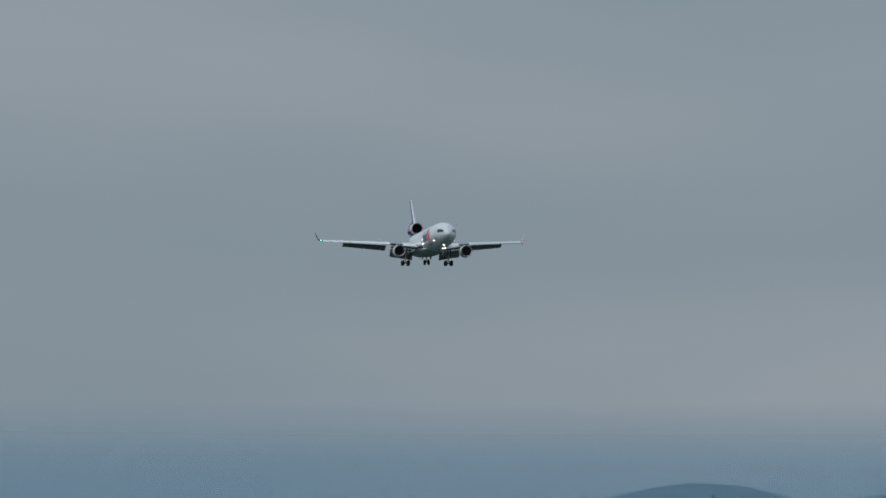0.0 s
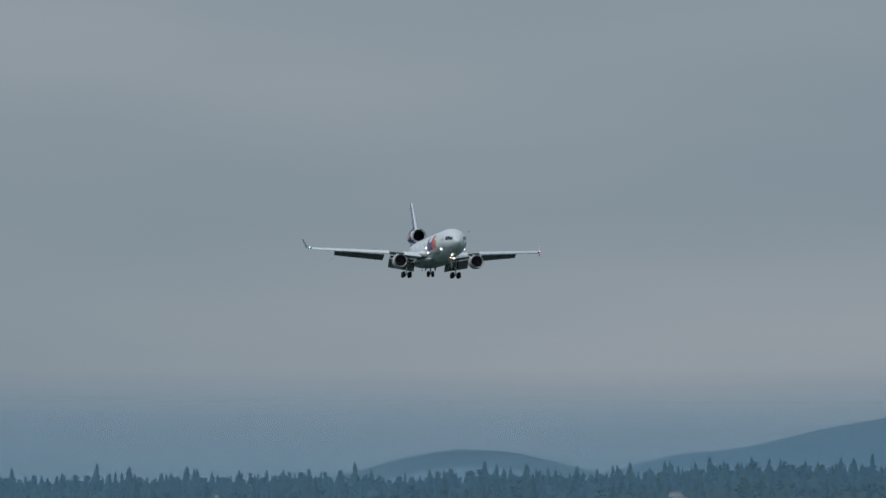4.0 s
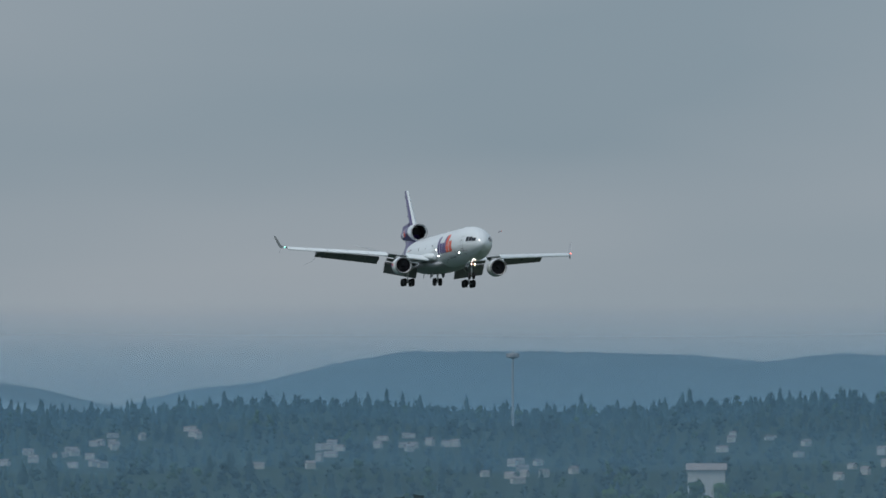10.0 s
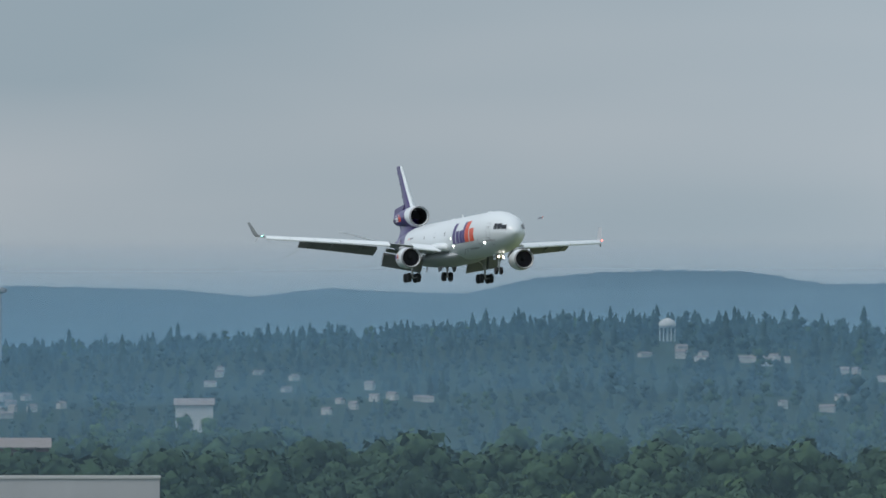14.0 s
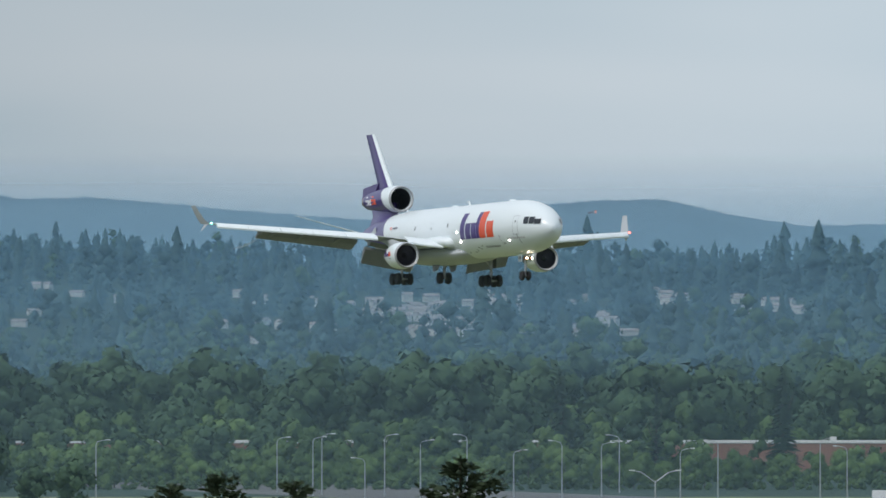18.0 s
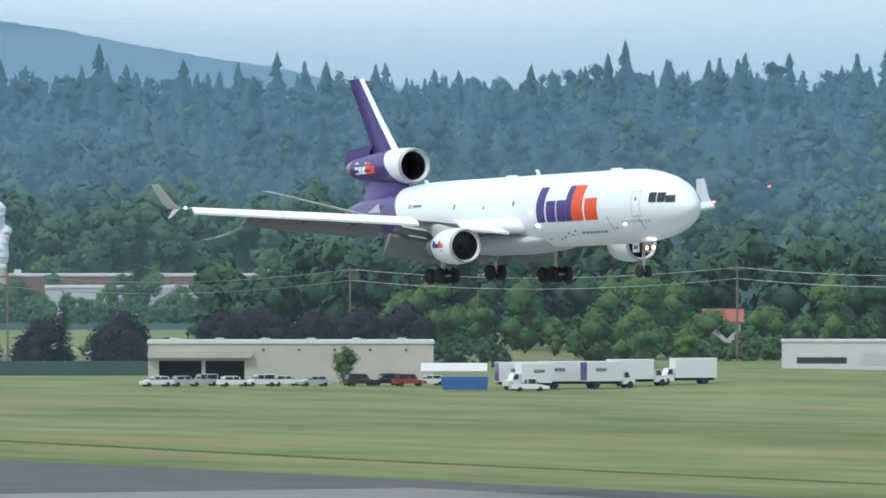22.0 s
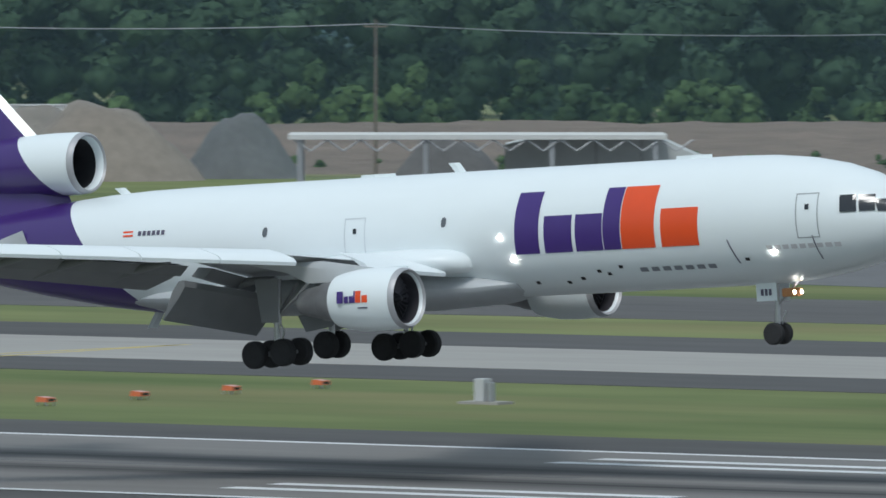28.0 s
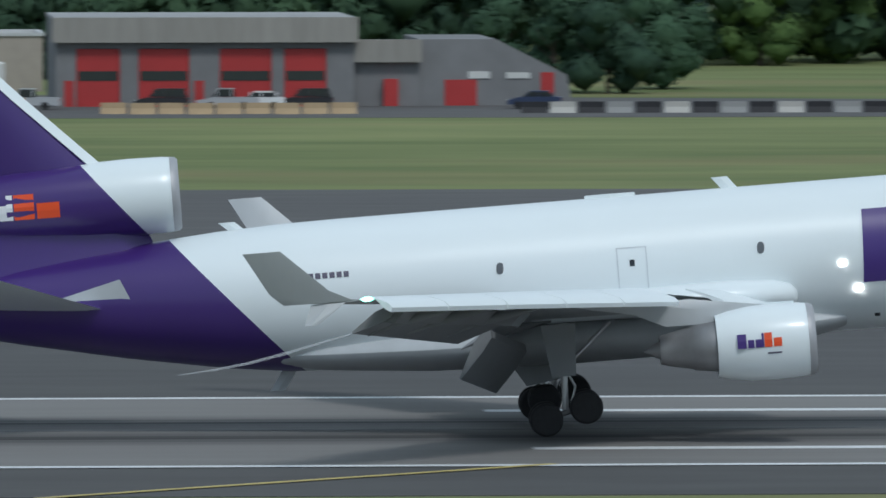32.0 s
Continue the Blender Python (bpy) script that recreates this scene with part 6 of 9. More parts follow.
# cars waiting on the road
for a, d, paint, kind, tr in ((-69.28, 2110, "dark_blue", "saloon", 0), (-68.95, 2080, "white", "saloon", 180), (-67.62, 2010, "white", "saloon", 180), (-67.12, 2000, "silver", "saloon", 0), (-67.02, 2000, "black", "saloon", 0), (-66.86, 1995, "dark_blue", "saloon", 0),
                              (-66.55, 1985, "black", "saloon", 180), (-66.80, 1975, "black", "wagon", 0), (-66.24, 1980, "white", "wagon", 0), (-65.12, 2010, "white", "wagon", 0), (-65.0, 2020, "silver", "saloon", 0), (-64.76, 2020, "white", "wagon", 0), (-64.48, 2020, "white", "saloon", 180),
                              (-64.53, 1960, "dark_blue", "saloon", 180), (-64.1, 1800, "silver", "saloon", 0), (-63.2, 1700, "white", "wagon", 180)):
    car(at_az(a, d * 0.915 if d > 1900 else d, tr), paint, kind, "waiting on a city road")
box_truck(at_az(-65.93, 1815), "white", "white", 9.5, 3.2, None, "long white box truck waiting at a red light")
box_truck(at_az(-64.27, 1830, 180), "white", "blue", 6.5, 2.6, None, "blue and white truck on a city road")
# fences
for a0, a1, d in ((-66.93, -64.85, 1530), (-64.0, -62.9, 1500)):
    p, q = Vector(polar(a0, d)), Vector(polar(a1, d))
    n = int((q - p).length / 3)
    e = thing("fence", Matrix.Translation((p.x, p.y, 0)) @ Matrix.Rotation(math.atan2(q.y - p.y, q.x - p.x), 4, "Z"), "long green mesh fence round a car park", "fence", "green fences")
    ln = (q - p).length
    bm = bmesh.new()
    bx(bm, 0, -0.03, 0.1, ln, 0.03, 2.2)
    sheet = part("fence_panel", bm, M_GREEN_FENCE, e)
    post = None
    for k in range(n + 1):
        m = pose(k * ln / n, 0, 0)
        if post is None:
            bm = bmesh.new()
            tube(bm, (0, 0.05, 0), (0, 0.05, 2.35), 0.05, n=6)
            post = part("post", bm, M_STEEL, e, m=m)
        else:
            again(post, e, m)

# the long low brick plant behind the road, with plant boxes on its roof
e = thing("brick_plant", at_az(-66.0, 2455), "long low brick factory with white roof edge", "factory")
shell(e, 430, 40, 7.0, M_BRICK)
flat_roof(e, 430, 40, 7.0, M_WHITE_WALL, 0.5)
for x0, x1, h in ((5, 41, 4.2),):
    b = block(e, "roof_plant", x0, 4, x1, 14, 6.9, 6.9 + h, M_PALE_CLAD, 0.1, "pale ribbed roof plant box")
    for k in range(6):
        block(b, "louvre", x0 + 11.5, 3.9, x0 + 20, 4.0, 7.5 + k * 0.55, 7.75 + k * 0.55, M_DARK)
    for k in range(8):
        block(b, "louvre", x0 + 26 + k * 0.9, 3.9, x0 + 26.5 + k * 0.9, 4.0, 7.4, 10.2, M_GREY_WALL)
        block(b, "louvre", x0 + 1 + k * 0.5, 3.9, x0 + 1.3 + k * 0.5, 4.0, 7.4, 10.2, M_GREY_WALL)
for x in (-60, -20, 60, 85, 100, 130, 160):
    block(e, "roof_vent", x, 3, x + 1.6, 4.6, 6.9, 8.6, M_WHITE_WALL, 0.1)
e = thing("white_plant", at_az(-62.95, 2290), "long low white factory hall with roof vents", "factory")
shell(e, 44, 30, 6.6, M_PALE_CLAD)
flat_roof(e, 44, 30, 6.6, M_WHITE_WALL, 0.5)
for x in (-17, -13, -8, -4, 1, 6, 11, 16):
    block(e, "roof_vent", x, 2, x + 1.1, 3.2, 6.1, 7.4, M_WHITE_WALL, 0.1)
e = thing("cream_depot", at_az(-61.95, 2010), "pale flat-roofed depot behind trees", "building")
shell(e, 12, 12, 8.4, M_WHITE_WALL)
flat_roof(e, 12, 12, 8.4, M_WHITE_WALL)
# chimney and its steam, in soft puffs
e = thing("chimney", at_az(-63.74, 2440), "short pale chimney giving off white steam", "chimney")
bm = bmesh.new()
tube(bm, (0, 0, 0), (0, 0, 9.5), 1.1, 1.0, 14)
part("stack", bm, M_CREAM, e)
M_STEAM = mat("white_steam", (0.75, 0.76, 0.77), 1.0, var=0.05, scale=0.3, spec=0.0)
for k in range(11):
    bm = bmesh.new()
    bmesh.ops.create_icosphere(bm, subdivisions=2, radius=1.0 + 0.05 * k + 0.4 * RNG.random())
    for v in bm.verts:
        v.co *= 1 + 0.3 * noise.noise(v.co * 1.1 + Vector((k * 3.1, 0, 0)))
    part("steam_puff", bm, M_STEAM, e, "soft white steam", smooth=True, m=pose(0.25 * math.sin(k * 1.3) + 0.08 * k * (1 if k < 7 else -1), 0.3 * math.cos(k), 10.0 + k * 1.35))

# low cream offices with their car park
e = thing("cream_office", at_az(-62.13, 1440), "long low cream office with a white roof edge", "office building")
shell(e, 40, 18, 5.4, M_CREAM, [(-18.5, -12.5, 3.0), (-12.0, -6.5, 3.0)])
flat_roof(e, 40, 18, 5.4, M_WHITE_WALL, 0.4)
# near-black back wall gives the office bays their inside shade
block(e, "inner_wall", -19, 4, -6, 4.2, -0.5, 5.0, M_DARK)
block(e, "canopy", -20.1, -0.8, -5.5, -0.02, 3.4, 4.3, M_CREAM)
for k in range(6):
    block(e, "roof_light", -17 + k * 6.4, 3, -15.8 + k * 6.4, 4, 5.3, 6.2, M_PALE_CLAD)
for k in range(5):
    block(e, "wall_lamp", -4 + k * 5, -0.12, -3.7 + k * 5, 0, 4.4, 4.7, M_DARK)
for k, (a, paint, kind) in enumerate(((-62.88, "white", "saloon"), (-62.72, "silver", "saloon"), (-62.62, "silver", "wagon"), (-62.45, "white", "saloon"), (-62.3, "white", "wagon"), (-62.16, "white", "saloon"), (-62.0, "silver", "saloon"), (-61.74, "black", "wagon"), (-61.6, "black", "wagon"), (-61.47, "red", "wagon"), (-61.36, "white", "saloon"))):
    car(at_az(a, 1408 + 2 * (k % 3), 20 if k % 2 else -160), paint, kind, "parked beside a low office")
e = thing("tent_canopy", at_az(-61.22, 1395), "white arched canopy over parked goods", "canopy")
bm = bmesh.new()
loft(bm, [[(x, y, z) for y, z in ((-2.2, 2.3), (-1.2, 3.1), (0, 3.4), (1.2, 3.1), (2.2, 2.3), (2.1, 2.2), (0, 3.25), (-2.1, 2.2))] for x in (-4.5, 4.5)])
part("cover", bm, M_WHITE_WALL, e)
for x in (-4.3, 0, 4.3):
    for y in (-2.1, 2.1):
        block(e, "post", x - 0.06, y - 0.06, x + 0.06, y + 0.06, 0, 2.35, M_STEEL)
e = thing("blue_skip", at_az(-61.16, 1375), "blue steel waste container", "container")
bm = bmesh.new()
loft(bm, [[(-3.0, -1.2, 0.15), (3.0, -1.2, 0.15), (3.0, 1.2, 0.15), (-3.0, 1.2, 0.15)], [(-3.2, -1.3, 1.9), (3.2, -1.3, 1.9), (3.2, 1.3, 1.9), (-3.2, 1.3, 1.9)]])
part("body", bm, CAR_PAINT["blue"], e)
for k in range(6):
    block(e, "rib", -2.7 + k * 1.05, -1.36, -2.6 + k * 1.05, -1.2, 0.3, 1.85, CAR_PAINT["blue"])
for a, d, tr, ln, door in ((-60.86, 1378, 200, 4.4, 1), (-60.72, 1385, 15, 6.5, 1), (-60.50, 1386, 20, 6.0, 1), (-60.30, 1384, 25, 5.2, 1), (-60.12, 1392, 20, 6.0, None), (-60.0, 1395, 200, 6.0, None)):
    box_truck(at_az(a, d, tr), "white", "white", ln, 2.7, door, "white delivery box truck with a purple rear door" if door else "white delivery box truck parked in a row")
car(at_az(-60.8, 1370, 10), "white", "pickup", "parked by delivery trucks")
e = thing("long_white_hall", at_az(-59.01, 1545), "long low white hall with dark windows", "building")
shell(e, 20.5, 14, 4.2, M_WHITE_WALL)
flat_roof(e, 20.5, 14, 4.2, M_WHITE_WALL, 0.3)
panel(e, "window_strip", -8, -0.5, 1.0, 1.9, M_DARK)
panel(e, "window_strip", 1.5, 9.5, 0.8, 2.6, M_PALE_CLAD)
e = thing("long_white_hall", at_az(-58.15, 1660), "low pale hall behind bushes", "building")
shell(e, 12, 12, 2.3, M_GREY_WALL)
flat_roof(e, 12, 12, 2.3, M_WHITE_WALL, 0.3)
e = thing("red_roof_house", at_az(-59.72, 1700), "small house with an orange-red tiled roof", "house")
shell(e, 6, 6, 5.8, M_CREAM)
part("gable", gable_roof(e, 6, 6, 5.8, 1.8, mat("orange_tile_roof", (0.30, 0.10, 0.06), 0.8, var=0.2, scale=1.0)), M_CREAM, e)
# landmarks towards the approach
e = thing("water_tower", at_az(-71.88, 3880), "white water tower on legs above the trees", "water tower")
bm = bmesh.new()
spin(bm, [(5.0, 0.3), (5.1, 2.9), (5.8, 3.35), (6.9, 3.2), (7.9, 2.3), (8.5, 1.1), (8.7, 0.2)], 24, axis="z")
part("tank", bm, M_WHITE_WALL, e, smooth=True)
for k in range(6):
    a = k * math.pi / 3
    bm = bmesh.new()
    tube(bm, (3.0 * math.cos(a), 3.0 * math.sin(a), -9), (2.8 * math.cos(a), 2.8 * math.sin(a), 5.6), 0.26, n=6)
    part("leg", bm, M_WHITE_WALL, e)
bm = bmesh.new()
tube(bm, (0, 0, -9), (0, 0, 5.2), 0.4, n=10)
part("riser", bm, M_WHITE_WALL, e)
e = thing("radio_mast", at_az(-75.6, 3900), "slender mast with a round platform above woods", "mast")
bm = bmesh.new()
tube(bm, (0, 0, 0), (0, 0, 27), 0.5, 0.35, 8), spin(bm, [(25.5, 0.3), (26.2, 2.4), (27.4, 2.4), (28, 0.3)], 16, axis="z")
part("shaft", bm, M_STEEL, e)
for a, d, w, dep, h, wall, roof, says in ((-74.52, 3000, 11, 14, 18, M_WHITE_WALL, M_HOUSE_ROOF, "pale barn-like hall among trees"), (-75.65, 2140, 24, 10, 27.2, M_BROWN_ROOF, M_HOUSE_ROOF, "low brown block above the trees"), 
                                          (-64.6, 2855, 39, 14, 17.2, M_CREAM, M_HOUSE_ROOF, "long pale hall at the foot of a wooded hill")):
    e = thing("hall", at_az(a, d), says, "building")
    shell(e, w, dep, h, wall)
    part("gable", gable_roof(e, w, dep, h, 1.8, roof), wall, e)
    belt("dark" if d < 2960 else "leaf", a - 0.55, a + 0.55, d - 45, d - 12, 16, h * 0.060, h * 0.067)
e = thing("terminal_hall", at_az(-75.6, 1420), "long white flat-roofed hall in front of woods", "building")
shell(e, 44, 30, 22.0, M_PALE_CLAD)
flat_roof(e, 44, 30, 22.0, M_WHITE_WALL, 0.4)
for k in range(9):
    panel(e, "window", -20 + k * 4.6, -17 + k * 4.6, 15, 19, M_CAR_GLASS)
# flats far behind the yard
for a, d, w, h, brown in ((-52.3, 1900, 22, 28.5, True), (-51.55, 1880, 9, 27.5, False)):
    e = thing("apartment_building", at_az(a, d), "white apartment block rising behind trees", "apartment building", "apartment blocks")
    shell(e, w, 16, h - (0 if not brown else 4), M_CREAM)
    flat_roof(e, w, 16, h - (0 if not brown else 4), M_CREAM)
    if brown:
        block(e, "penthouse", -3, 2, w / 2 - 1, 10, h - 4.2, h - 0.2, M_BROWN_ROOF)
    for k in range(int(w / 3)):
        for f in range(7):
            panel(e, "window", -w / 2 + 0.8 + k * 3, -w / 2 + 2.3 + k * 3, 4 + f * 2.9, 5.9 + f * 2.9, M_CAR_GLASS, y=-0.03)

# ---- the works yard ----
def facing(x, y, rz=0.0, z=0.0):
    return pose(x, y, height(x, y) + z, 0, 0, rz)


def hinged(e, x0, x1, h, material, ribs=3):
    return panel(e, "roller_door", x0, x1, 0, h, material, ribs=ribs)


def yard(az, d, rz=0.0, z=0.0):
    x, y = polar(az, d)
    return pose(x, y, height(x, y) + z, 0, 0, rz)


strip("works_yard", [polar(a, d) for a, d in ((-56.6, 1172), (-55.2, 1150), (-53.8, 1088), (-51.5, 1035), (-49.6, 1012), (-49.4, 1190), (-51.5, 1290), (-54.0, 1330), (-56.0, 1400), (-56.5, 1290))], M_SHOULDER, "dark asphalt of a works yard", "pavement", 0.03)

# the block building with an open front, and its neighbour with blue awnings
e = thing("open_block_shed", yard(-56.87, 1408, 30), "taupe block shed with a wide open front", "shed")
shell(e, 19.5, 14, 6.1, M_TAUPE, [(-8.6, 8.6, 5.0)])
flat_roof(e, 19.5, 14, 6.1, M_TAUPE, 0.3)
# back wall painted near-black for the shade inside the shed
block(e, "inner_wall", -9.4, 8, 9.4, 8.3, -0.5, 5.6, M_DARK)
for x in (-3, 3):
    block(e, "post", x, 0.05, x + 0.35, 0.35, -0.5, 5.0, M_TAUPE)
e = thing("works_building", yard(-55.55, 1394, 34), "long taupe block works building with blue awnings", "works building")
shell(e, 40, 22, 6.2, M_TAUPE, [(-17.2, -13.6, 3.7), (-8.2, -3.4, 3.7), (11.2, 15.8, 4.0)])
flat_roof(e, 40, 22, 6.2, M_TAUPE, 0.4)
for x0, x1 in ((-19.6, -2.6), (2.0, 19.6)):
    bm = bmesh.new()
    loft(bm, [[(x, -1.6, 4.2), (x, -0.02, 5.6), (x, -0.02, 5.3), (x, -1.6, 4.0)] for x in (x0, x1)])
    part("awning", bm, M_BLUE_ROOF, e, "blue sloping awning")
for x0, x1, h in ((-17.2, -13.6, 3.7), (-8.2, -3.4, 3.7), (11.2, 15.8, 4.0)):
    d = block(e, "roller_door", x0 + 0.1, 0.12, x1 - 0.1, 0.22, -0.5, h, M_BLUE_DOOR, label="blue roller door")
    for k in range(4):
        block(d, "rib", x0 + 0.1, 0.09, x1 - 0.1, 0.118, 0.7 + k * 0.8, 0.76 + k * 0.8, M_DARK)
units(e, 38, 20, 6.2, 7, RNG)
e = thing("fuel_canopy", yard(-55.37, 1312, 45), "white flat canopy on posts over fuel pumps", "canopy")
block(e, "roof", -5.6, -2, 5.6, 3, 3.7, 4.35, M_WHITE_WALL)
for x in (-2.5, 4.2):
    for y in (-1.4, 2.2):
        block(e, "post", x - 0.15, y - 0.15, x + 0.15, y + 0.15, 0, 3.7, M_WHITE_WALL)
for x in (-0.6, 1.2, 2.6):
    block(e, "pump", x, -0.3, x + 0.7, 0.3, 0, 1.8, M_PALE_CLAD, 0.05, "pale fuel pump")

# the long shed with a blue lean-to roof
e = thing("blue_roof_shed", yard(-53.55, 1244, 50), "long taupe shed with a blue metal lean-to roof", "shed")
shell(e, 39, 26, 4.2, M_TAUPE, [(-14.5, 14.2, 3.6), (15.6, 19.0, 3.7)])
# shade under the lean-to, put in as a near-black wall
block(e, "inner_wall", -19, 9, 19, 9.3, -0.5, 4.1, M_DARK)
for x in (-8, -1, 6, 10.5):
    block(e, "post", x, 0.0, x + 0.5, 0.4, -0.5, 3.6, M_PALE_CLAD)
bm = bmesh.new()
loft(bm, [[(x, -1.6, 4.0), (x, 11, 6.7), (x, 11, 6.4), (x, -1.6, 3.75)] for x in (-20, 20)])
roof = part("roof", bm, M_BLUE_ROOF, e, "blue metal roof slope")
for k in range(27):
    x = -19.5 + k * 1.5
    bm = bmesh.new()
    loft(bm, [[(x, -1.6, 4.01), (x + 0.06, -1.6, 4.01), (x + 0.06, 11, 6.71), (x, 11, 6.71)], [(x, -1.6, 4.06), (x + 0.06, -1.6, 4.06), (x + 0.06, 11, 6.76), (x, 11, 6.76)]])
    part("seam", bm, M_BLUE_ROOF, roof)
block(e, "fascia", -20.1, -1.75, 20.1, -1.61, 3.6, 3.95, M_PALE_CLAD, label="pale gutter board")
block(e, "upper_wall", -19.5, 11.02, 19.5, 26, 4.22, 8.3, M_TAUPE)
bm = bmesh.new()
loft(bm, [[(x, 3, 4.3), (x, 26, 4.3), (x, 26, 8.9), (x, 10, 8.9)] for x in (13.2, 19.8)])
part("end_parapet", bm, mat("pale_blue_cladding", (0.36, 0.43, 0.50), 0.6, var=0.06), e, "pale blue clad end block")
units(e, 30, 8, 8.42, 4, RNG)
e = thing("dark_bay_hangar", yard(-52.52, 1254, 50), "pale hangar with a dark doorway under a white fascia", "hangar")
shell(e, 12.5, 24, 6.3, M_PALE_CLAD, [(-5.6, 5.4, 5.9)])
# near-black wall in place of the hangar's inside shade
block(e, "inner_wall", -6, 10, 6, 10.3, -0.5, 6.2, M_DARK)
block(e, "fascia", -6.4, -0.3, 6.4, -0.02, 5.9, 6.7, M_WHITE_WALL)
bm = bmesh.new()
loft(bm, [[(x, -0.3, 6.72), (x, 10, 8.2), (x, 10, 6.72)] for x in (-6.4, 6.4)])
part("roof", bm, M_BLUE_ROOF, e, "blue metal roof slope")

# open shed with a hipped blue roof and trucks in it
e = thing("open_shed", yard(-51.15, 1150, 51), "open-fronted shed with a hipped blue metal roof", "shed")
block(e, "wall", -15.5, 15, 15.5, 15.4, -0.5, 5.6, M_TAUPE)
block(e, "wall", -15.5, 0, -15.1, 15, -0.5, 5.6, M_TAUPE)
block(e, "wall", 15.1, 0, 15.5, 15, -0.5, 5.6, M_PALE_CLAD)
for x in (-15, -8.2, -1.8, 4.6, 10.4, 14.7):
    block(e, "post", x - 0.4, 0, x + 0.4, 0.6, -0.5, 5.0, M_PALE_CLAD)
block(e, "fascia", -16, -1.0, 16, -0.7, 4.9, 5.55, M_PALE_CLAD)
bm = bmesh.new()
vs = [bm.verts.new(p) for p in ((-16.5, -1.3, 5.56), (16.5, -1.3, 5.56), (16.5, 16.5, 5.56), (-16.5, 16.5, 5.56), (-10, 7, 9.0), (9.5, 7, 9.0))]
for f in ((0, 1, 5, 4), (1, 2, 5), (2, 3, 4, 5), (3, 0, 4), (3, 2, 1, 0)):
    bm.faces.new([vs[k] for k in f])
roof = part("roof", bm, M_BLUE_ROOF, e, "hipped blue metal roof")
bm = bmesh.new()
tube(bm, (-10, 7, 9.0), (9.5, 7, 9.0), 0.25, n=8), tube(bm, (9.5, 7, 9.0), (16.5, -1.3, 5.6), 0.2, n=8), tube(bm, (-10, 7, 9.0), (-16.5, -1.3, 5.6), 0.2, n=8)
part("ridge_cap", bm, M_PALE_CLAD, roof, "pale ridge capping")
for k in range(18):
    x = -9 + k * 1.05
    bm = bmesh.new()
    loft(bm, [[(x, -1.3, 5.57), (x + 0.07, -1.3, 5.57), (x + 0.07, 7, 9.01), (x, 7, 9.01)], [(x, -1.3, 5.62), (x + 0.07, -1.3, 5.62), (x + 0.07, 7, 9.06), (x, 7, 9.06)]])
    part("seam", bm, M_BLUE_ROOF, roof)

e = thing("white_workshop", yard(-53.55, 1150, 72), "white flat-roofed workshop with a dark bay", "workshop")
shell(e, 19.5, 18, 5.0, M_WHITE_WALL, [(3.6, 7.6, 3.3)])
flat_roof(e, 19.5, 18, 5.0, M_GREY_ROOF, 0.2)
block(e, "inner_wall", 2, 6, 9.4, 6.2, -0.5, 4, M_GREY_WALL)
panel(e, "blue_door", -5.8, -4.6, 0, 2.2, M_BLUE_DOOR)
panel(e, "wall_lamp", -5.0, -4.6, 3.6, 3.9, M_DARK)
panel(e, "vent", -9.2, -8.8, 3.0, 3.9, M_GREY_WALL)
block(e, "red_machine", 4.2, 1.5, 6.4, 3.5, -0.3, 1.9, CAR_PAINT["red"], 0.2, "dark red machine in the bay")
block(e, "post", 8.9, -0.35, 9.5, -0.02, -0.3, 4.9, M_PALE_CLAD)

e = thing("blue_roof_hut", yard(-56.85, 1153, 12), "small grey block hut with a blue gabled roof", "hut")
shell(e, 7.0, 5.6, 2.9, M_GREY_WALL)
part("gable", gable_roof(e, 7.0, 5.6, 2.9, 1.9, M_BLUE_ROOF, 0.5), M_GREY_WALL, e)
panel(e, "blue_door", 0.4, 1.6, 0, 2.1, M_BLUE_DOOR)
panel(e, "white_box", -1.4, -0.7, 0.1, 1.5, M_WHITE_WALL, y=-0.6)
block(e, "blue_door", 3.5, 2.2, 3.56, 3.3, 0, 2.1, M_BLUE_DOOR)
block(e, "window", 3.5, 4.0, 3.55, 4.7, 1.2, 2.0, M_CAR_GLASS)

for a, d in ((-57.42, 1155), (-57.22, 1153)):
    e = thing("white_trailer", yard(a, d, 48), "white enclosed cargo trailer on grass", "trailer", "cargo trailers")
    block(e, "body", -2.1, -1.1, 2.1, 1.1, 0.55, 2.6, M_WHITE_WALL, 0.1)
    block(e, "trim", -2.1, -1.13, 2.1, -1.102, 0.6, 0.8, M_STEEL)
    block(e, "roof_cap", -2.05, -1.05, 2.05, 1.05, 2.602, 2.68, M_GREY_WALL)
    wheels(e, (-0.4, 0.45), 1.0, 0.33, CAR_WHEEL)
    block(e, "tow_bar", 2.1, -0.08, 3.2, 0.08, 0.45, 0.6, M_DARK)
e = thing("generator", yard(-57.34, 1149, 48), "small yellow generator between trailers", "generator")
block(e, "housing", -0.7, -0.4, 0.7, 0.4, 0.2, 1.1, CAR_PAINT["yellow"], 0.08)
block(e, "skid", -0.8, -0.45, 0.8, 0.45, 0, 0.2, M_DARK)


def crate(name, x, y, w, dep, h, material, says, cat="container", rz=0, ribs=True, group=""):
    e = thing(name, facing(x, y, rz), says, cat, group)
    block(e, "body", -w / 2, -dep / 2, w / 2, dep / 2, 0.15, h, material, 0.06)
    if ribs:
        n = max(3, int(w / 0.8))
        for k in range(n):
            xx = -w / 2 + (k + 0.5) * w / n
            block(e, "rib", xx - 0.06, -dep / 2 - 0.05, xx + 0.06, -dep / 2 - 0.001, 0.3, h - 0.15, material)
    for s in (-1, 1):
        block(e, "skid", s * w * 0.4 - 0.15, -dep / 2, s * w * 0.4 + 0.15, dep / 2, 0, 0.15, M_DARK)
    return e


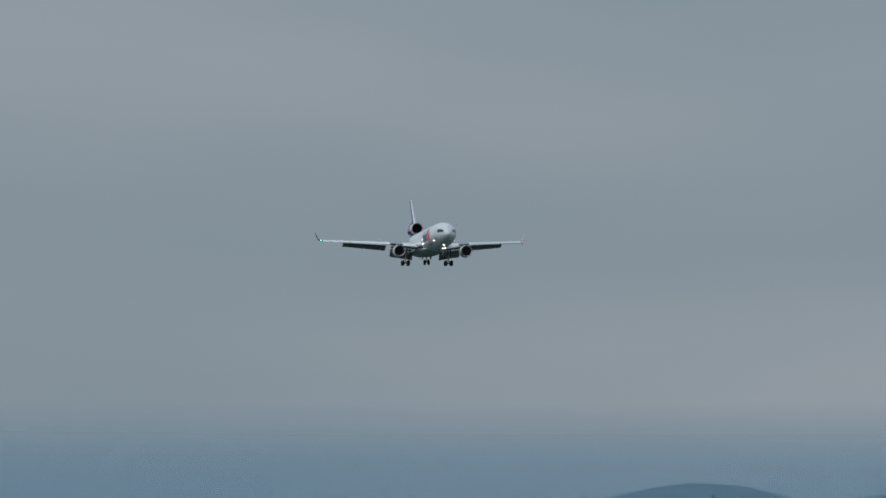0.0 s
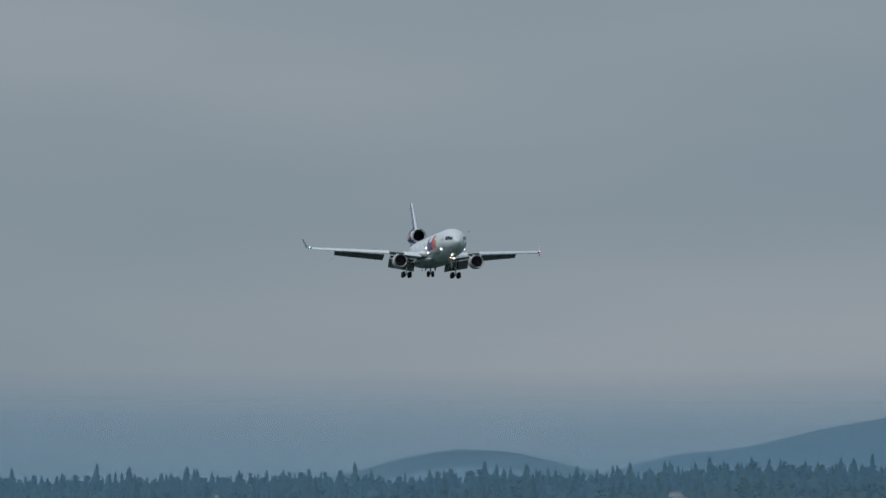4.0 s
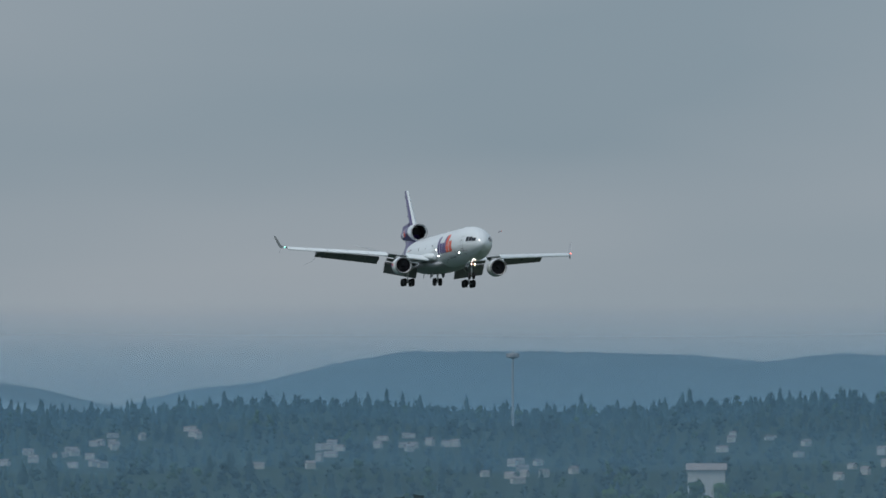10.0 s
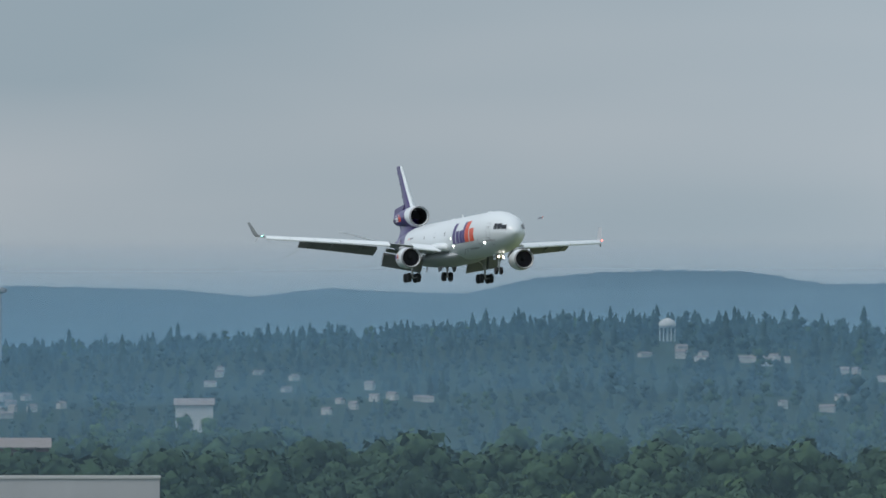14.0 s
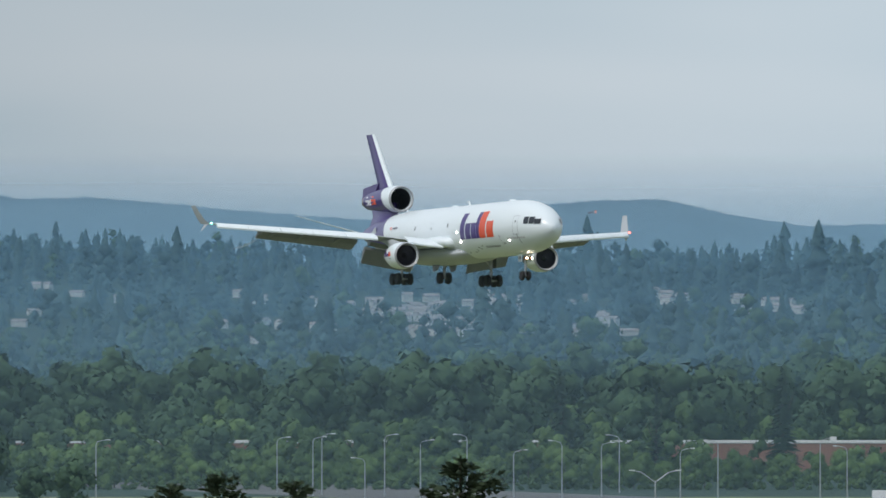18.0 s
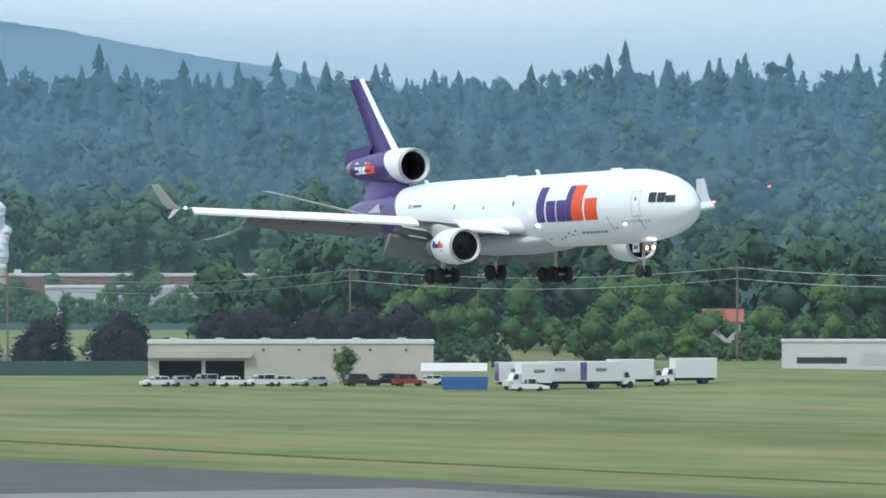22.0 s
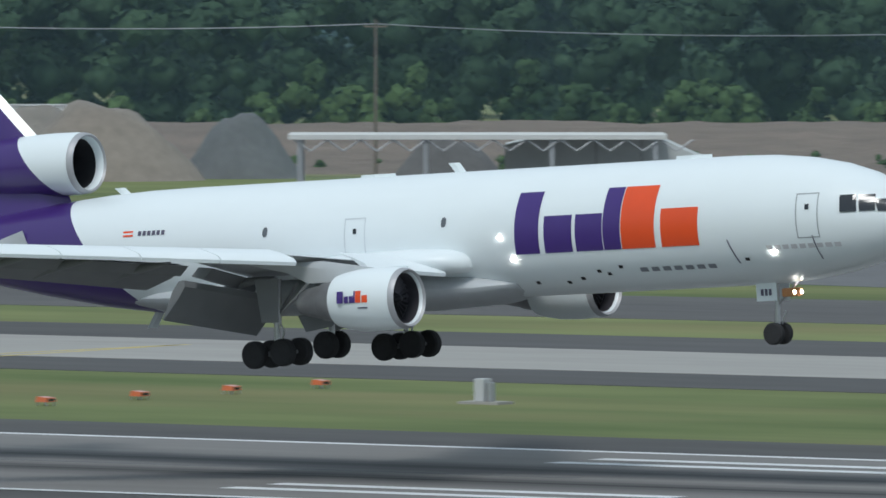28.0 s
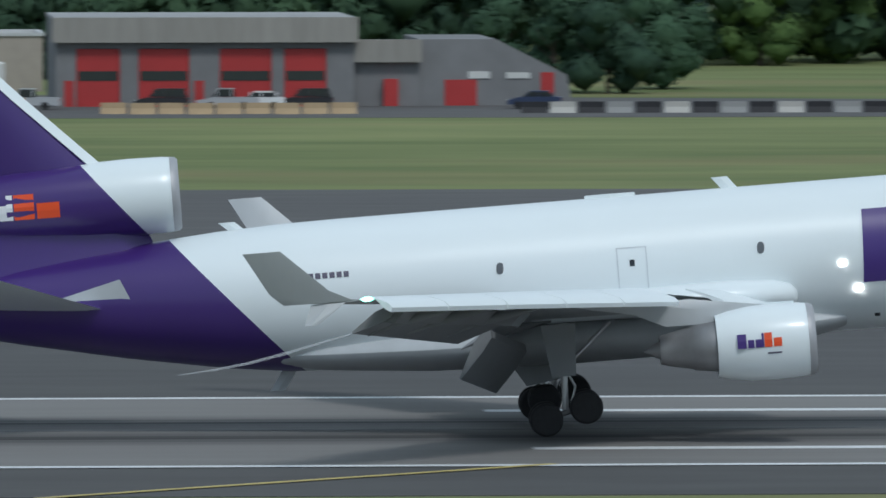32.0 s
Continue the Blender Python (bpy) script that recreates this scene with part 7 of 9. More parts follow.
def at_yard(az, d):
    return polar(az, d)


crate("yellow_container", *at_yard(-56.16, 1292), 5.0, 3, 2.7, CAR_PAINT["yellow"], "yellow works container in a yard", rz=50, group="works containers")
crate("yellow_container", *at_yard(-55.98, 1290), 3.4, 3, 2.9, CAR_PAINT["yellow"], "yellow works container in a yard", rz=50, group="works containers")
crate("red_container", *at_yard(-55.52, 1178), 6.6, 2.6, 2.3, CAR_PAINT["red"], "dark red works container under stacked pipes", rz=52, group="works containers")
e = thing("orange_machine", yard(-56.05, 1160, 45), "orange road machine with a cab", "machine")
block(e, "body", -2.0, -0.9, 2.0, 0.9, 0.5, 1.5, CAR_PAINT["orange"], 0.1)
block(e, "cab", -0.6, -0.8, 1.0, 0.8, 1.502, 2.5, CAR_PAINT["orange"], 0.1)
block(e, "window", -0.4, -0.83, 0.8, -0.802, 1.7, 2.3, M_CAR_GLASS)
wheels(e, (-1.3, 1.3), 0.85, 0.45, TRUCK_WHEEL)
for k in range(6):
    e = thing("red_barrel", yard(-55.62 + k * 0.06, 1152), "low red plastic barrier block", "barrier", "red barrier blocks")
    block(e, "body", -0.55, -0.3, 0.55, 0.3, 0, 0.85, CAR_PAINT["red"], 0.08)
e = thing("pipe_rack", yard(-55.65, 1196, 52), "long pale green pipes stacked on a rack", "pipe rack")
for k in range(4):
    block(e, "upright", -5 + k * 3.3 - 0.1, -1.4, -5 + k * 3.3 + 0.1, 1.4, 0, 3.4, M_STEEL)
M_PIPE = mat("pale_green_pipe", (0.38, 0.47, 0.43), 0.5, var=0.1)
for k in range(10):
    bm = bmesh.new()
    tube(bm, (-5.8, -1.2 + 0.55 * (k % 5), 2.6 + 0.5 * (k // 5)), (5.8, -1.2 + 0.55 * (k % 5), 2.6 + 0.5 * (k // 5)), 0.22, n=8)
    part("pipe", bm, M_PIPE, e)
for k in range(9):
    e = thing("yellow_post", yard(-56.42 + k * 0.03, 1183), "short yellow guard post", "bollard", "yellow guard posts")
    bm = bmesh.new()
    tube(bm, (0, 0, 0), (0, 0, 1.2), 0.14, n=8)
    part("post", bm, M_YELLOW_LINE, e)
car(yard(-56.6, 1325, 160, 0.05), "silver", "wagon", "parked in a works yard")
car(yard(-55.8, 1157, 20, 0.05), "white", "pickup", "parked in a works yard")
car(yard(-56.36, 1289, 30, 0.05), "yellow", "pickup", "parked in a works yard")
M_TANK = mat("greenish_white_tank", (0.56, 0.61, 0.57), 0.5, var=0.07)
for a, d, r, h in ((-54.86, 1186, 1.5, 4.3), (-54.72, 1180, 1.45, 4.5), (-54.61, 1184, 1.35, 3.5)):
    e = thing("white_tank", yard(a, d, 50), "upright greenish-white plastic tank", "tank", "white yard tanks")
    bm = bmesh.new()
    spin(bm, [(0, r), (h * 0.86, r), (h * 0.95, r * 0.75), (h, 0.3)], 16, axis="z")
    part("vessel", bm, M_TANK, e)
    for k in range(3):
        bm = bmesh.new()
        spin(bm, [(0.8 + k, r + 0.04), (0.92 + k, r + 0.04)], 16, axis="z", caps=False)
        part("band", bm, M_PALE_CLAD, e)


def works_truck(m, paint, says):
    e = thing("works_truck", m, says, "truck", "yellow works trucks")
    bm = bmesh.new()
    prof_body(bm, [(1.2, 0.8), (3.6, 0.8), (3.65, 1.6), (2.7, 1.8), (2.4, 2.9), (1.2, 2.9)], 1.15)
    part("cab", bm, CAR_PAINT[paint], e)
    bm = bmesh.new()
    prof_body(bm, [(1.5, 1.95), (2.65, 1.95), (2.4, 2.75), (1.5, 2.75)], 1.17)
    part("cab_window", bm, M_CAR_GLASS, e)
    bm = bmesh.new()
    loft(bm, [[(-3.4, -1.0, 1.1), (1.0, -1.0, 1.1), (1.0, 1.0, 1.1), (-3.4, 1.0, 1.1)], [(-3.7, -1.25, 2.3), (1.05, -1.25, 2.3), (1.05, 1.25, 2.3), (-3.7, 1.25, 2.3)]])
    part("bed", bm, CAR_PAINT[paint], e)
    block(e, "chassis", -3.4, -0.5, 3.3, 0.5, 0.7, 1.1, M_DARK)
    wheels(e, (-2.6, -1.5, 2.6), 1.0, 0.5, TRUCK_WHEEL)
    return e


for a, d, rz in ((-52.42, 1152, 20), (-52.3, 1158, 15), (-52.25, 1148, 10), (-51.0, 1158, -40), (-50.62, 1160, -40), (-50.45, 1159, -40), (-51.6, 1160, -40)):
    works_truck(yard(a, d, rz, 0.05), "yellow", "yellow works truck parked at a shed")
e = thing("mulch_pile", yard(-51.62, 1122, 50), "big brown heap of mulch and branches", "heap")
M_MULCH = mat("brown_mulch", (0.085, 0.06, 0.052), 0.98, var=0.45, scale=1.5, scale2=0.2, bump=0.5)
for nm, x0, w, dep, h, mm in (("brown_mound", 1, 15, 12, 5.4, M_MULCH), ("green_mound", -5.5, 10, 10, 4.6, mat("green_brush", (0.045, 0.06, 0.035), 0.98, var=0.4, scale=1.5, scale2=0.2, bump=0.5))):
    V, F = [], []
    n = 26
    for i in range(n + 1):
        for j in range(n + 1):
            u, v = i / n * 2 - 1, j / n * 2 - 1
            q = max(0.0, 1 - (abs(u) ** 2.2 + abs(v) ** 2.2))
            z = h * q ** 0.65 * (0.85 + 0.3 * noise.noise((u * 4 + x0, v * 4, 1.0))) + 0.35 * noise.noise((u * 17, v * 17, x0))
            V.append((x0 + u * w / 2, v * dep / 2, z if q > 0 else -0.2))
    for i in range(n):
        for j in range(n):
            a = i * (n + 1) + j
            F += [(a, a + n + 1, a + n + 2), (a, a + n + 2, a + 1)]
    o = new(nm, mesh_np(nm, V, F, mm))
    o.parent = e


def lying_tank(x, y, rz, ln, r, material, says, legs=True):
    e = thing("tank_trailer" if legs else "tank", facing(x, y, rz), says, "tank", "lying tanks")
    bm = bmesh.new()
    spin(bm, [(-ln / 2, r * 0.3), (-ln / 2 + 0.25, r * 0.85), (-ln / 2 + 0.6, r), (ln / 2 - 0.6, r), (ln / 2 - 0.25, r * 0.85), (ln / 2, r * 0.3)], 24, at=(0, 0, r + 0.7))
    part("vessel", bm, material, e, smooth=True)
    for k in (-0.3, 0.3):
        block(e, "cradle", k * ln - 0.2, -r * 0.8, k * ln + 0.2, r * 0.8, 0, 1.1, M_DARK)
    if legs:
        block(e, "pump", -0.8, -0.5, 1.0, 0.5, 2 * r + 0.6, 2 * r + 1.2, CAR_PAINT["yellow"])
        wheels(e, (ln * 0.3,), r * 0.8, 0.5, TRUCK_WHEEL)
    return e


lying_tank(-812, 652, 10, 6.5, 1.25, M_WHITE_WALL, "white tank on a works trailer")
lying_tank(-813, 649, 10, 6.5, 0.9, M_WHITE_WALL, "long white tank lying in a yard")
lying_tank(-806, 646, 8, 4.6, 0.9, mat("pale_green_tank", (0.48, 0.58, 0.55), 0.5, var=0.06), "pale green plastic tank lying in a yard", False)
e = thing("flatbed_trailer", yard(-50.85, 1120, 50), "long dark flatbed trailer", "trailer")
block(e, "bed", -5, -1.2, 5, 1.2, 1.3, 1.9, CAR_PAINT["dark_blue"])
wheels(e, (-4.2, -3.0, 3.8), 1.0, 0.5, TRUCK_WHEEL)
for k in range(10):
    x, y = -800 + k * 6 + RNG.uniform(-2, 2), 668 + RNG.uniform(-4, 8)
    crate("yard_crate", x, y, RNG.uniform(1.5, 4), 1.6, RNG.uniform(0.8, 2.0), (CAR_PAINT["orange"], M_STEEL, M_POLE, CAR_PAINT["black"])[k % 4], "weathered crate of scrap in a yard", "crate", RNG.uniform(-20, 20), group="yard crates")
for a, d in ((-53.56, 1042), (-53.28, 1042)):
    e = thing("marker_post", yard(a, d), "short pale marker post in the grass", "post", "marker posts")
    block(e, "post", -0.15, -0.15, 0.15, 0.15, 0, 1.6, M_WHITE_WALL)


# airfield signs in the grass
def sign(x, y, w, h, face, says, rz=40, bars=True):
    e = thing("airfield_sign", facing(x, y, rz), says, "sign", "airfield signs")
    block(e, "box", -w / 2, -0.2, w / 2, 0.2, 0.25, 0.25 + h, M_DARK, 0.03)
    block(e, "face", -w / 2 + 0.08, -0.225, w / 2 - 0.08, -0.201, 0.32, 0.18 + h, face)
    if bars:
        for k in range(3):
            block(e, "bar", -w * 0.3 + k * w * 0.22, -0.235, -w * 0.3 + k * w * 0.22 + w * 0.12, -0.226, 0.3 + h * 0.3, 0.2 + h * 0.75, M_DARK)
    for s in (-1, 1):
        block(e, "leg", s * w * 0.35 - 0.05, -0.05, s * w * 0.35 + 0.05, 0.05, 0, 0.25, M_STEEL)
    return e


M_SIGN = mat("amber_sign_face", (0.62, 0.33, 0.04), 0.5, var=0.1)
for x, y, rz in ((-715, 480, 35), (-644, 445, 40), (-706, 511, 38), (-591, 486, 40), (-124, 452, 78)):
    sign(x, y, 1.8 if rz < 70 else 0.9, 0.95 if rz < 70 else 1.6, M_SIGN, "amber airfield guidance sign in the grass", rz)
sign(-640, 475, 2.9, 1.0, M_DARK, "black airfield sign box in the grass", 40, False)
sign(-141, 449, 0.9, 1.9, M_DARK, "dark sign box seen end on", 80, False)
sign(-42, 446, 0.7, 1.4, M_DARK, "dark sign box seen end on", 85, False)
sign(-38.5, 505, 3.8, 1.5, M_SIGN, "amber airfield guidance sign in the grass", 5)
# approach lights: a row of four orange housings across the grass
for k in range(4):
    e = thing("light_housing", facing(-326, 458 + 9 * k, 90) @ Matrix.Scale(0.6, 4), "low orange light housing in the grass", "airfield light", "row of four light housings")
    bm = bmesh.new()
    loft(bm, [[(-0.75, -0.65, 0.35), (0.75, -0.65, 0.35), (0.75, 0.65, 0.35), (-0.75, 0.65, 0.35)], [(-0.7, -0.6, 0.75), (0.7, -0.6, 0.75), (0.7, 0.45, 0.85), (-0.7, 0.45, 0.85)]])
    part("housing", bm, CAR_PAINT["orange"], e)
    for sx in (-0.6, 0.6):
        for sy in (-0.5, 0.5):
            block(e, "leg", sx - 0.04, sy - 0.04, sx + 0.04, sy + 0.04, 0, 0.35, M_STEEL)
    block(e, "lens", -0.5, -0.66, 0.5, -0.651, 0.42, 0.66, M_CAR_GLASS)
e = thing("windspeed_box", facing(-307, 473), "grey instrument box on a plinth", "instrument box")
block(e, "plinth", -1.3, -0.8, 1.3, 0.8, 0, 0.15, M_CONCRETE)
block(e, "cabinet", -0.5, -0.4, 0.1, 0.4, 0.15, 1.4, M_PALE_CLAD, 0.04)
block(e, "sensor", 0.2, -0.2, 0.5, 0.2, 0.15, 1.2, M_STEEL, 0.04)
sign(-363, 496, 0.9, 1.1, CAR_PAINT["red"], "small red airfield marker box", 55, False)
e = thing("windsock_frame", facing(-383, 500, 40), "orange triangular marker on a leaning leg", "marker")
bm = bmesh.new()
tube(bm, (0, 0, 0), (0.2, 0, 1.6), 0.1, n=8), tube(bm, (0.2, 0, 1.6), (0.9, 0, 1.9), 0.22, 0.12, 10)
part("marker_body", bm, CAR_PAINT["orange"], e)
for x0, y0, x1, y1 in ((-368, 512, -369, 533), (-371, 507, -369, 534)):
    bm = bmesh.new()
    loft(bm, [[(x0 - 0.3, y0, z), (x0 + 0.3, y0, z), (x1 + 0.3, y1, z), (x1 - 0.3, y1, z)] for z in (0.06, 0.067)])
    part("yellow_line", bm, M_YELLOW_LINE, taxiway)
for pts in (((-664, 596), (-636, 574)), ((-660, 602), (-632, 580)), ((12, 367), (32, 385)), ((4.5, 367), (7, 384))):
    bm = bmesh.new()
    (x0, y0), (x1, y1) = pts
    d = Vector((x1 - x0, y1 - y0)).normalized().orthogonal() * 0.25
    loft(bm, [[(x0 - d.x, y0 - d.y, z), (x0 + d.x, y0 + d.y, z), (x1 + d.x, y1 + d.y, z), (x1 - d.x, y1 - d.y, z)] for z in (0.075, 0.084)])
    part("yellow_line", bm, M_YELLOW_LINE, runway)
for k, (x0, x1, y) in enumerate(((-112, -100, 425), (-131, -122, 395), (-140, -133, 392))):
    mark(x0, x1, y, y + 1.0, mat("faded_amber_paint", (0.3, 0.21, 0.09), 0.8, var=0.3) if k == 0 else bpy.data.materials["faded_amber_paint"], z=0.082, name="faded_patch")
strip("concrete_pad", [(-136, 431), (-112, 431), (-112, 437), (-130, 439)], M_CONCRETE, "small pale concrete pad at the runway edge", "pavement", 0.062)

# lattice beacon tower and dumped containers by the road
e = thing("beacon_tower", facing(-837, 803), "brown lattice tower with an orange ball on top", "tower")
M_RUST = mat("rusty_lattice_steel", (0.12, 0.085, 0.07), 0.8, var=0.25, scale=2)
M_RUSTY_RED = mat("rusty_red_paint", (0.24, 0.045, 0.03), 0.8, var=0.3, scale=1.5)
M_RUSTY_ORANGE = mat("rusty_orange_paint", (0.42, 0.09, 0.04), 0.8, var=0.3, scale=1.5)
bm = bmesh.new()
H = 22.5
for sx in (-1, 1):
    for sy in (-1, 1):
        tube(bm, (sx * 2.4, sy * 2.4, 0), (sx * 0.7, sy * 0.7, H), 0.14, 0.1, 6)
part("leg", bm, M_RUST, e)
for k in range(9):
    z0, z1 = H * k / 9, H * (k + 1) / 9
    r0, r1 = 2.4 - 1.7 * k / 9, 2.4 - 1.7 * (k + 1) / 9
    bm = bmesh.new()
    for a, b in (((-1, -1), (1, -1)), ((1, -1), (1, 1)), ((1, 1), (-1, 1)), ((-1, 1), (-1, -1))):
        tube(bm, (a[0] * r0, a[1] * r0, z0), (b[0] * r1, b[1] * r1, z1), 0.06, n=5)
        tube(bm, (b[0] * r0, b[1] * r0, z0), (a[0] * r1, a[1] * r1, z1), 0.06, n=5)
        tube(bm, (a[0] * r1, a[1] * r1, z1), (b[0] * r1, b[1] * r1, z1), 0.06, n=5)
    part("brace", bm, M_RUST, e)
block(e, "platform", -1.2, -1.2, 1.2, 1.2, H, H + 0.15, M_RUST)
bm = bmesh.new()
bmesh.ops.create_icosphere(bm, subdivisions=3, radius=0.6, matrix=Matrix.Translation((0, 0, H + 0.75)))
part("ball", bm, M_SIGN, e, "orange ball", smooth=True)
for az, d, w, h, mm, says in ((-47.86, 982, 5.5, 2.5, CAR_PAINT["dark_blue"], "dark blue shipping container"), (-47.63, 978, 2.6, 2.5, M_WHITE_WALL, "white site cabin"), (-47.45, 978, 3.0, 2.6, M_WHITE_WALL, "white site cabin"), (-47.10, 980, 9, 2.3, CAR_PAINT["dark_blue"], "blue shipping container"), (-46.76, 984, 3, 2.4, CAR_PAINT["dark_blue"], "dark blue shipping container")):
    x, y = polar(az, d)
    crate("shipping_container", x, y, w, 2.4, h, mm, says + " in the scrap yard", group="scrap yard containers", rz=47)
for az, h, n, mm in ((-47.42, 1.9, 3, "orange"), (-47.25, 2.1, 3, "orange"), (-46.95, 1.5, 6, "red"), (-46.72, 1.7, 6, "orange"), (-46.48, 1.4, 6, "red"), (-46.36, 1.7, 5, "orange")):
    x, y = polar(az, 1006 + RNG.uniform(-4, 6))
    crate("scrap_bundle", x, y, n, 2, h, M_RUSTY_RED if mm == "red" else M_RUSTY_ORANGE, "rusty " + mm + " bundle of scrap bars in a yard", "scrap", 47 + RNG.uniform(-12, 12), group="scrap bundles")
for k in range(16):
    x, y = polar(-46.55 + k * 0.055 + RNG.uniform(-0.03, 0.03), 982 + RNG.uniform(-6, 30))
    crate("scrap_heap", x, y, RNG.uniform(1.5, 4.5), 2, RNG.uniform(0.6, 1.9), (M_POLE, M_RUST, M_STEEL, M_RUST)[k % 4], "heap of dull scrap metal in a yard", "scrap", RNG.uniform(10, 80), group="scrap heaps")

# ---- hangars and shelters across the apron ----
cx, cy = polar(-36.77, 1085)
e = thing("tan_hangar", facing(cx - 13, cy + 0.7, -3), "tan hangar with a dull red gabled roof and dark doorway", "hangar")
shell(e, 26, 34, 6.5, M_CREAM, [(-11.5, 9.5, 4.6)])
# shade behind the doorway, painted as a near-black wall
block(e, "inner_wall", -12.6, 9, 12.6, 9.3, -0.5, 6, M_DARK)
part("gable", gable_roof(e, 26, 34, 6.5, 1.5, M_RED_ROOF, 0.5, along="y"), M_CREAM, e)
for k in range(5):
    block(e, "wall_rib", 13.002, 3 + k * 6.5, 13.1, 3.3 + k * 6.5, -0.5, 6.3, M_CLAD)
e = thing("grey_hangar", at_az(-38.35, 1090, 6), "blue-grey metal hangar with wide door", "hangar")
shell(e, 26, 22, 7.4, mat("blue_grey_cladding", (0.27, 0.30, 0.31), 0.6, var=0.08, stretch=(3, 3, 0.2), scale=0.3))
flat_roof(e, 26, 22, 7.4, M_PALE_CLAD, 0.4)
panel(e, "hangar_door", -10, 4, 0, 6.2, M_GREY_WALL, ribs=3)
panel(e, "hangar_door", 6, 12, 0, 6.2, M_PALE_CLAD, ribs=2)
e = thing("site_office", at_az(-35.57, 1250), "long white site cabin with two windows", "cabin")
shell(e, 11, 6, 6.4, M_WHITE_WALL)
flat_roof(e, 11, 6, 6.4, M_WHITE_WALL, 0.1)
for x in (-3.5, 0.5):
    panel(e, "window", x, x + 0.9, 4.6, 5.7, M_CAR_GLASS)


def mound(name, az, d, w, dep, h, material, says, seed):
    x, y = polar(az, d)
    V, F = [], []
    n = 22
    for i in range(n + 1):
        for j in range(n + 1):
            u, v = i / n * 2 - 1, j / n * 2 - 1
            q = max(0.0, 1 - math.hypot(u, v))
            V.append((u * w / 2, v * dep / 2, h * min(1.0, q * 1.35) ** 0.9 * (1 + 0.12 * noise.noise((u * 3 + seed, v * 3, 0))) + 0.3 * q * noise.noise((u * 9, v * 9, seed)) - (0.2 if q == 0 else 0)))
    for i in range(n):
        for j in range(n):
            a = i * (n + 1) + j
            F += [(a, a + n + 1, a + n + 2), (a, a + n + 2, a + 1)]
    ob = new(name, mesh_np(name, V, F, material))
    ob.matrix_basis = pose(x, y, 0, 0, 0, -az)
    ob.data.shade_smooth()
    return tagged(ob, says, "mound", "heaps of earth")


M_SAND = mat("grey_sand", (0.24, 0.21, 0.18), 0.95, var=0.18, scale=0.8, scale2=0.15, bump=0.2)
M_GRAVEL = mat("dark_gravel", (0.13, 0.13, 0.13), 0.95, var=0.2, scale=1.0, scale2=0.15, bump=0.2)
mound("earth_mound", -35.15, 1130, 24, 18, 8.3, M_SAND, "tall heap of brown sandy earth", 1)
mound("earth_mound", -34.35, 1140, 14, 12, 7.0, M_GRAVEL, "grey heap of gravel", 2)
mound("earth_mound", -35.5, 1180, 20, 16, 7.0, M_SAND, "tall heap of brown sandy earth", 3)
mound("earth_mound", -33.2, 925, 17, 12, 8.0, M_GRAVEL, "dark grey heap of gravel under a canopy", 4)
# earth bank
V, F = [], []
n = 120
for i in range(n + 1):
    az = -37.5 + 11.0 * i / n
    for k, (d, z) in enumerate(((1150, 0.0), (1175, 0.6), (1225, 1.4), (1260, 3.0), (1300, 3.3), (1340, 3.0), (1420, 0.0))):
        x, y = polar(az, d)
        V.append((x, y, z * (1 + 0.12 * noise.noise((az * 2.5, k * 1.1, 0))) + (0.4 * noise.noise((az * 14, k, 5)) if 0 < k < 6 else -0.3)))
    if i:
        for k in range(6):
            a, b = (i - 1) * 7 + k, i * 7 + k
            F += [(a, b, b + 1), (a, b + 1, a + 1)]
bank = new("earth_bank", mesh_np("earth_bank", V, F, M_DIRT))
tagged(bank, "long bank of bare pinkish-brown earth", "bank", kind="structure")
belt("leaf", -37, -27, 1160, 1185, 40, 0.12, 0.24)
belt("leaf", -37, -27, 1310, 1345, 70, 0.12, 0.24)
e = thing("storage_canopy", at_az(-33.0, 900), "long flat white canopy roof on trusses", "canopy")
block(e, "roof", -17, -6, 16, 8, 8.6, 9.0, M_WHITE_WALL)
for k in range(12):
    bm = bmesh.new()
    x = -16.5 + k * 2.9
    tube(bm, (x, -5.8, 8.6), (x + 1.45, -5.8, 7.6), 0.08, n=5), tube(bm, (x + 1.45, -5.8, 7.6), (x + 2.9, -5.8, 8.6), 0.08, n=5)
    part("truss", bm, M_STEEL, e)
for x in (-16, -5, 6, 15):
    for y in (-5.5, 7.5):
        block(e, "post", x - 0.2, y - 0.2, x + 0.2, y + 0.2, 0, 8.6, M_STEEL)
e = thing("fabric_shelter", at_az(-32.12, 905), "pale fabric shelter with a sloping rounded end", "shelter")
bm = bmesh.new()
out = ((-12, 0), (-12, 7.9), (-9, 8.6), (0.5, 8.7), (2.2, 8.3), (4.5, 7.2), (6.5, 6.45), (9, 6.4), (10.1, 5.9), (10.7, 4.6), (10.9, 0))
loft(bm, [[(x, y, z) for x, z in out] for y in (0, 14)])
cover = part("cover", bm, mat("white_fabric", (0.50, 0.52, 0.51), 0.7, var=0.06), e, "pale fabric cover")
for x in (-8, -4, 0, 4, 8):
    block(cover, "seam", x, -0.05, x + 0.12, -0.002, 0, 6.2 if x > 2 else 8.4, M_GREY_WALL)
block(cover, "band", -11.9, -0.06, 10.6, -0.002, 4.6, 4.75, M_GREY_WALL)
for a, d, w, h in ((-31.15, 800, 4.4, 3.9), (-31.35, 830, 4.0, 5.4), (-28.45, 870, 9.5, 6.0)):
    e = thing("grey_container", at_az(a, d), "pale grey storage container on the apron", "container", "apron containers")
    block(e, "body", -w / 2, 0, w / 2, 2.6, 0, h, M_PALE_CLAD if d != 830 else M_BROWN_ROOF, 0.06)
    block(e, "lid", -w / 2 - 0.1, -0.1, w / 2 + 0.1, 2.7, h + 0.002, h + 0.2, M_STEEL)
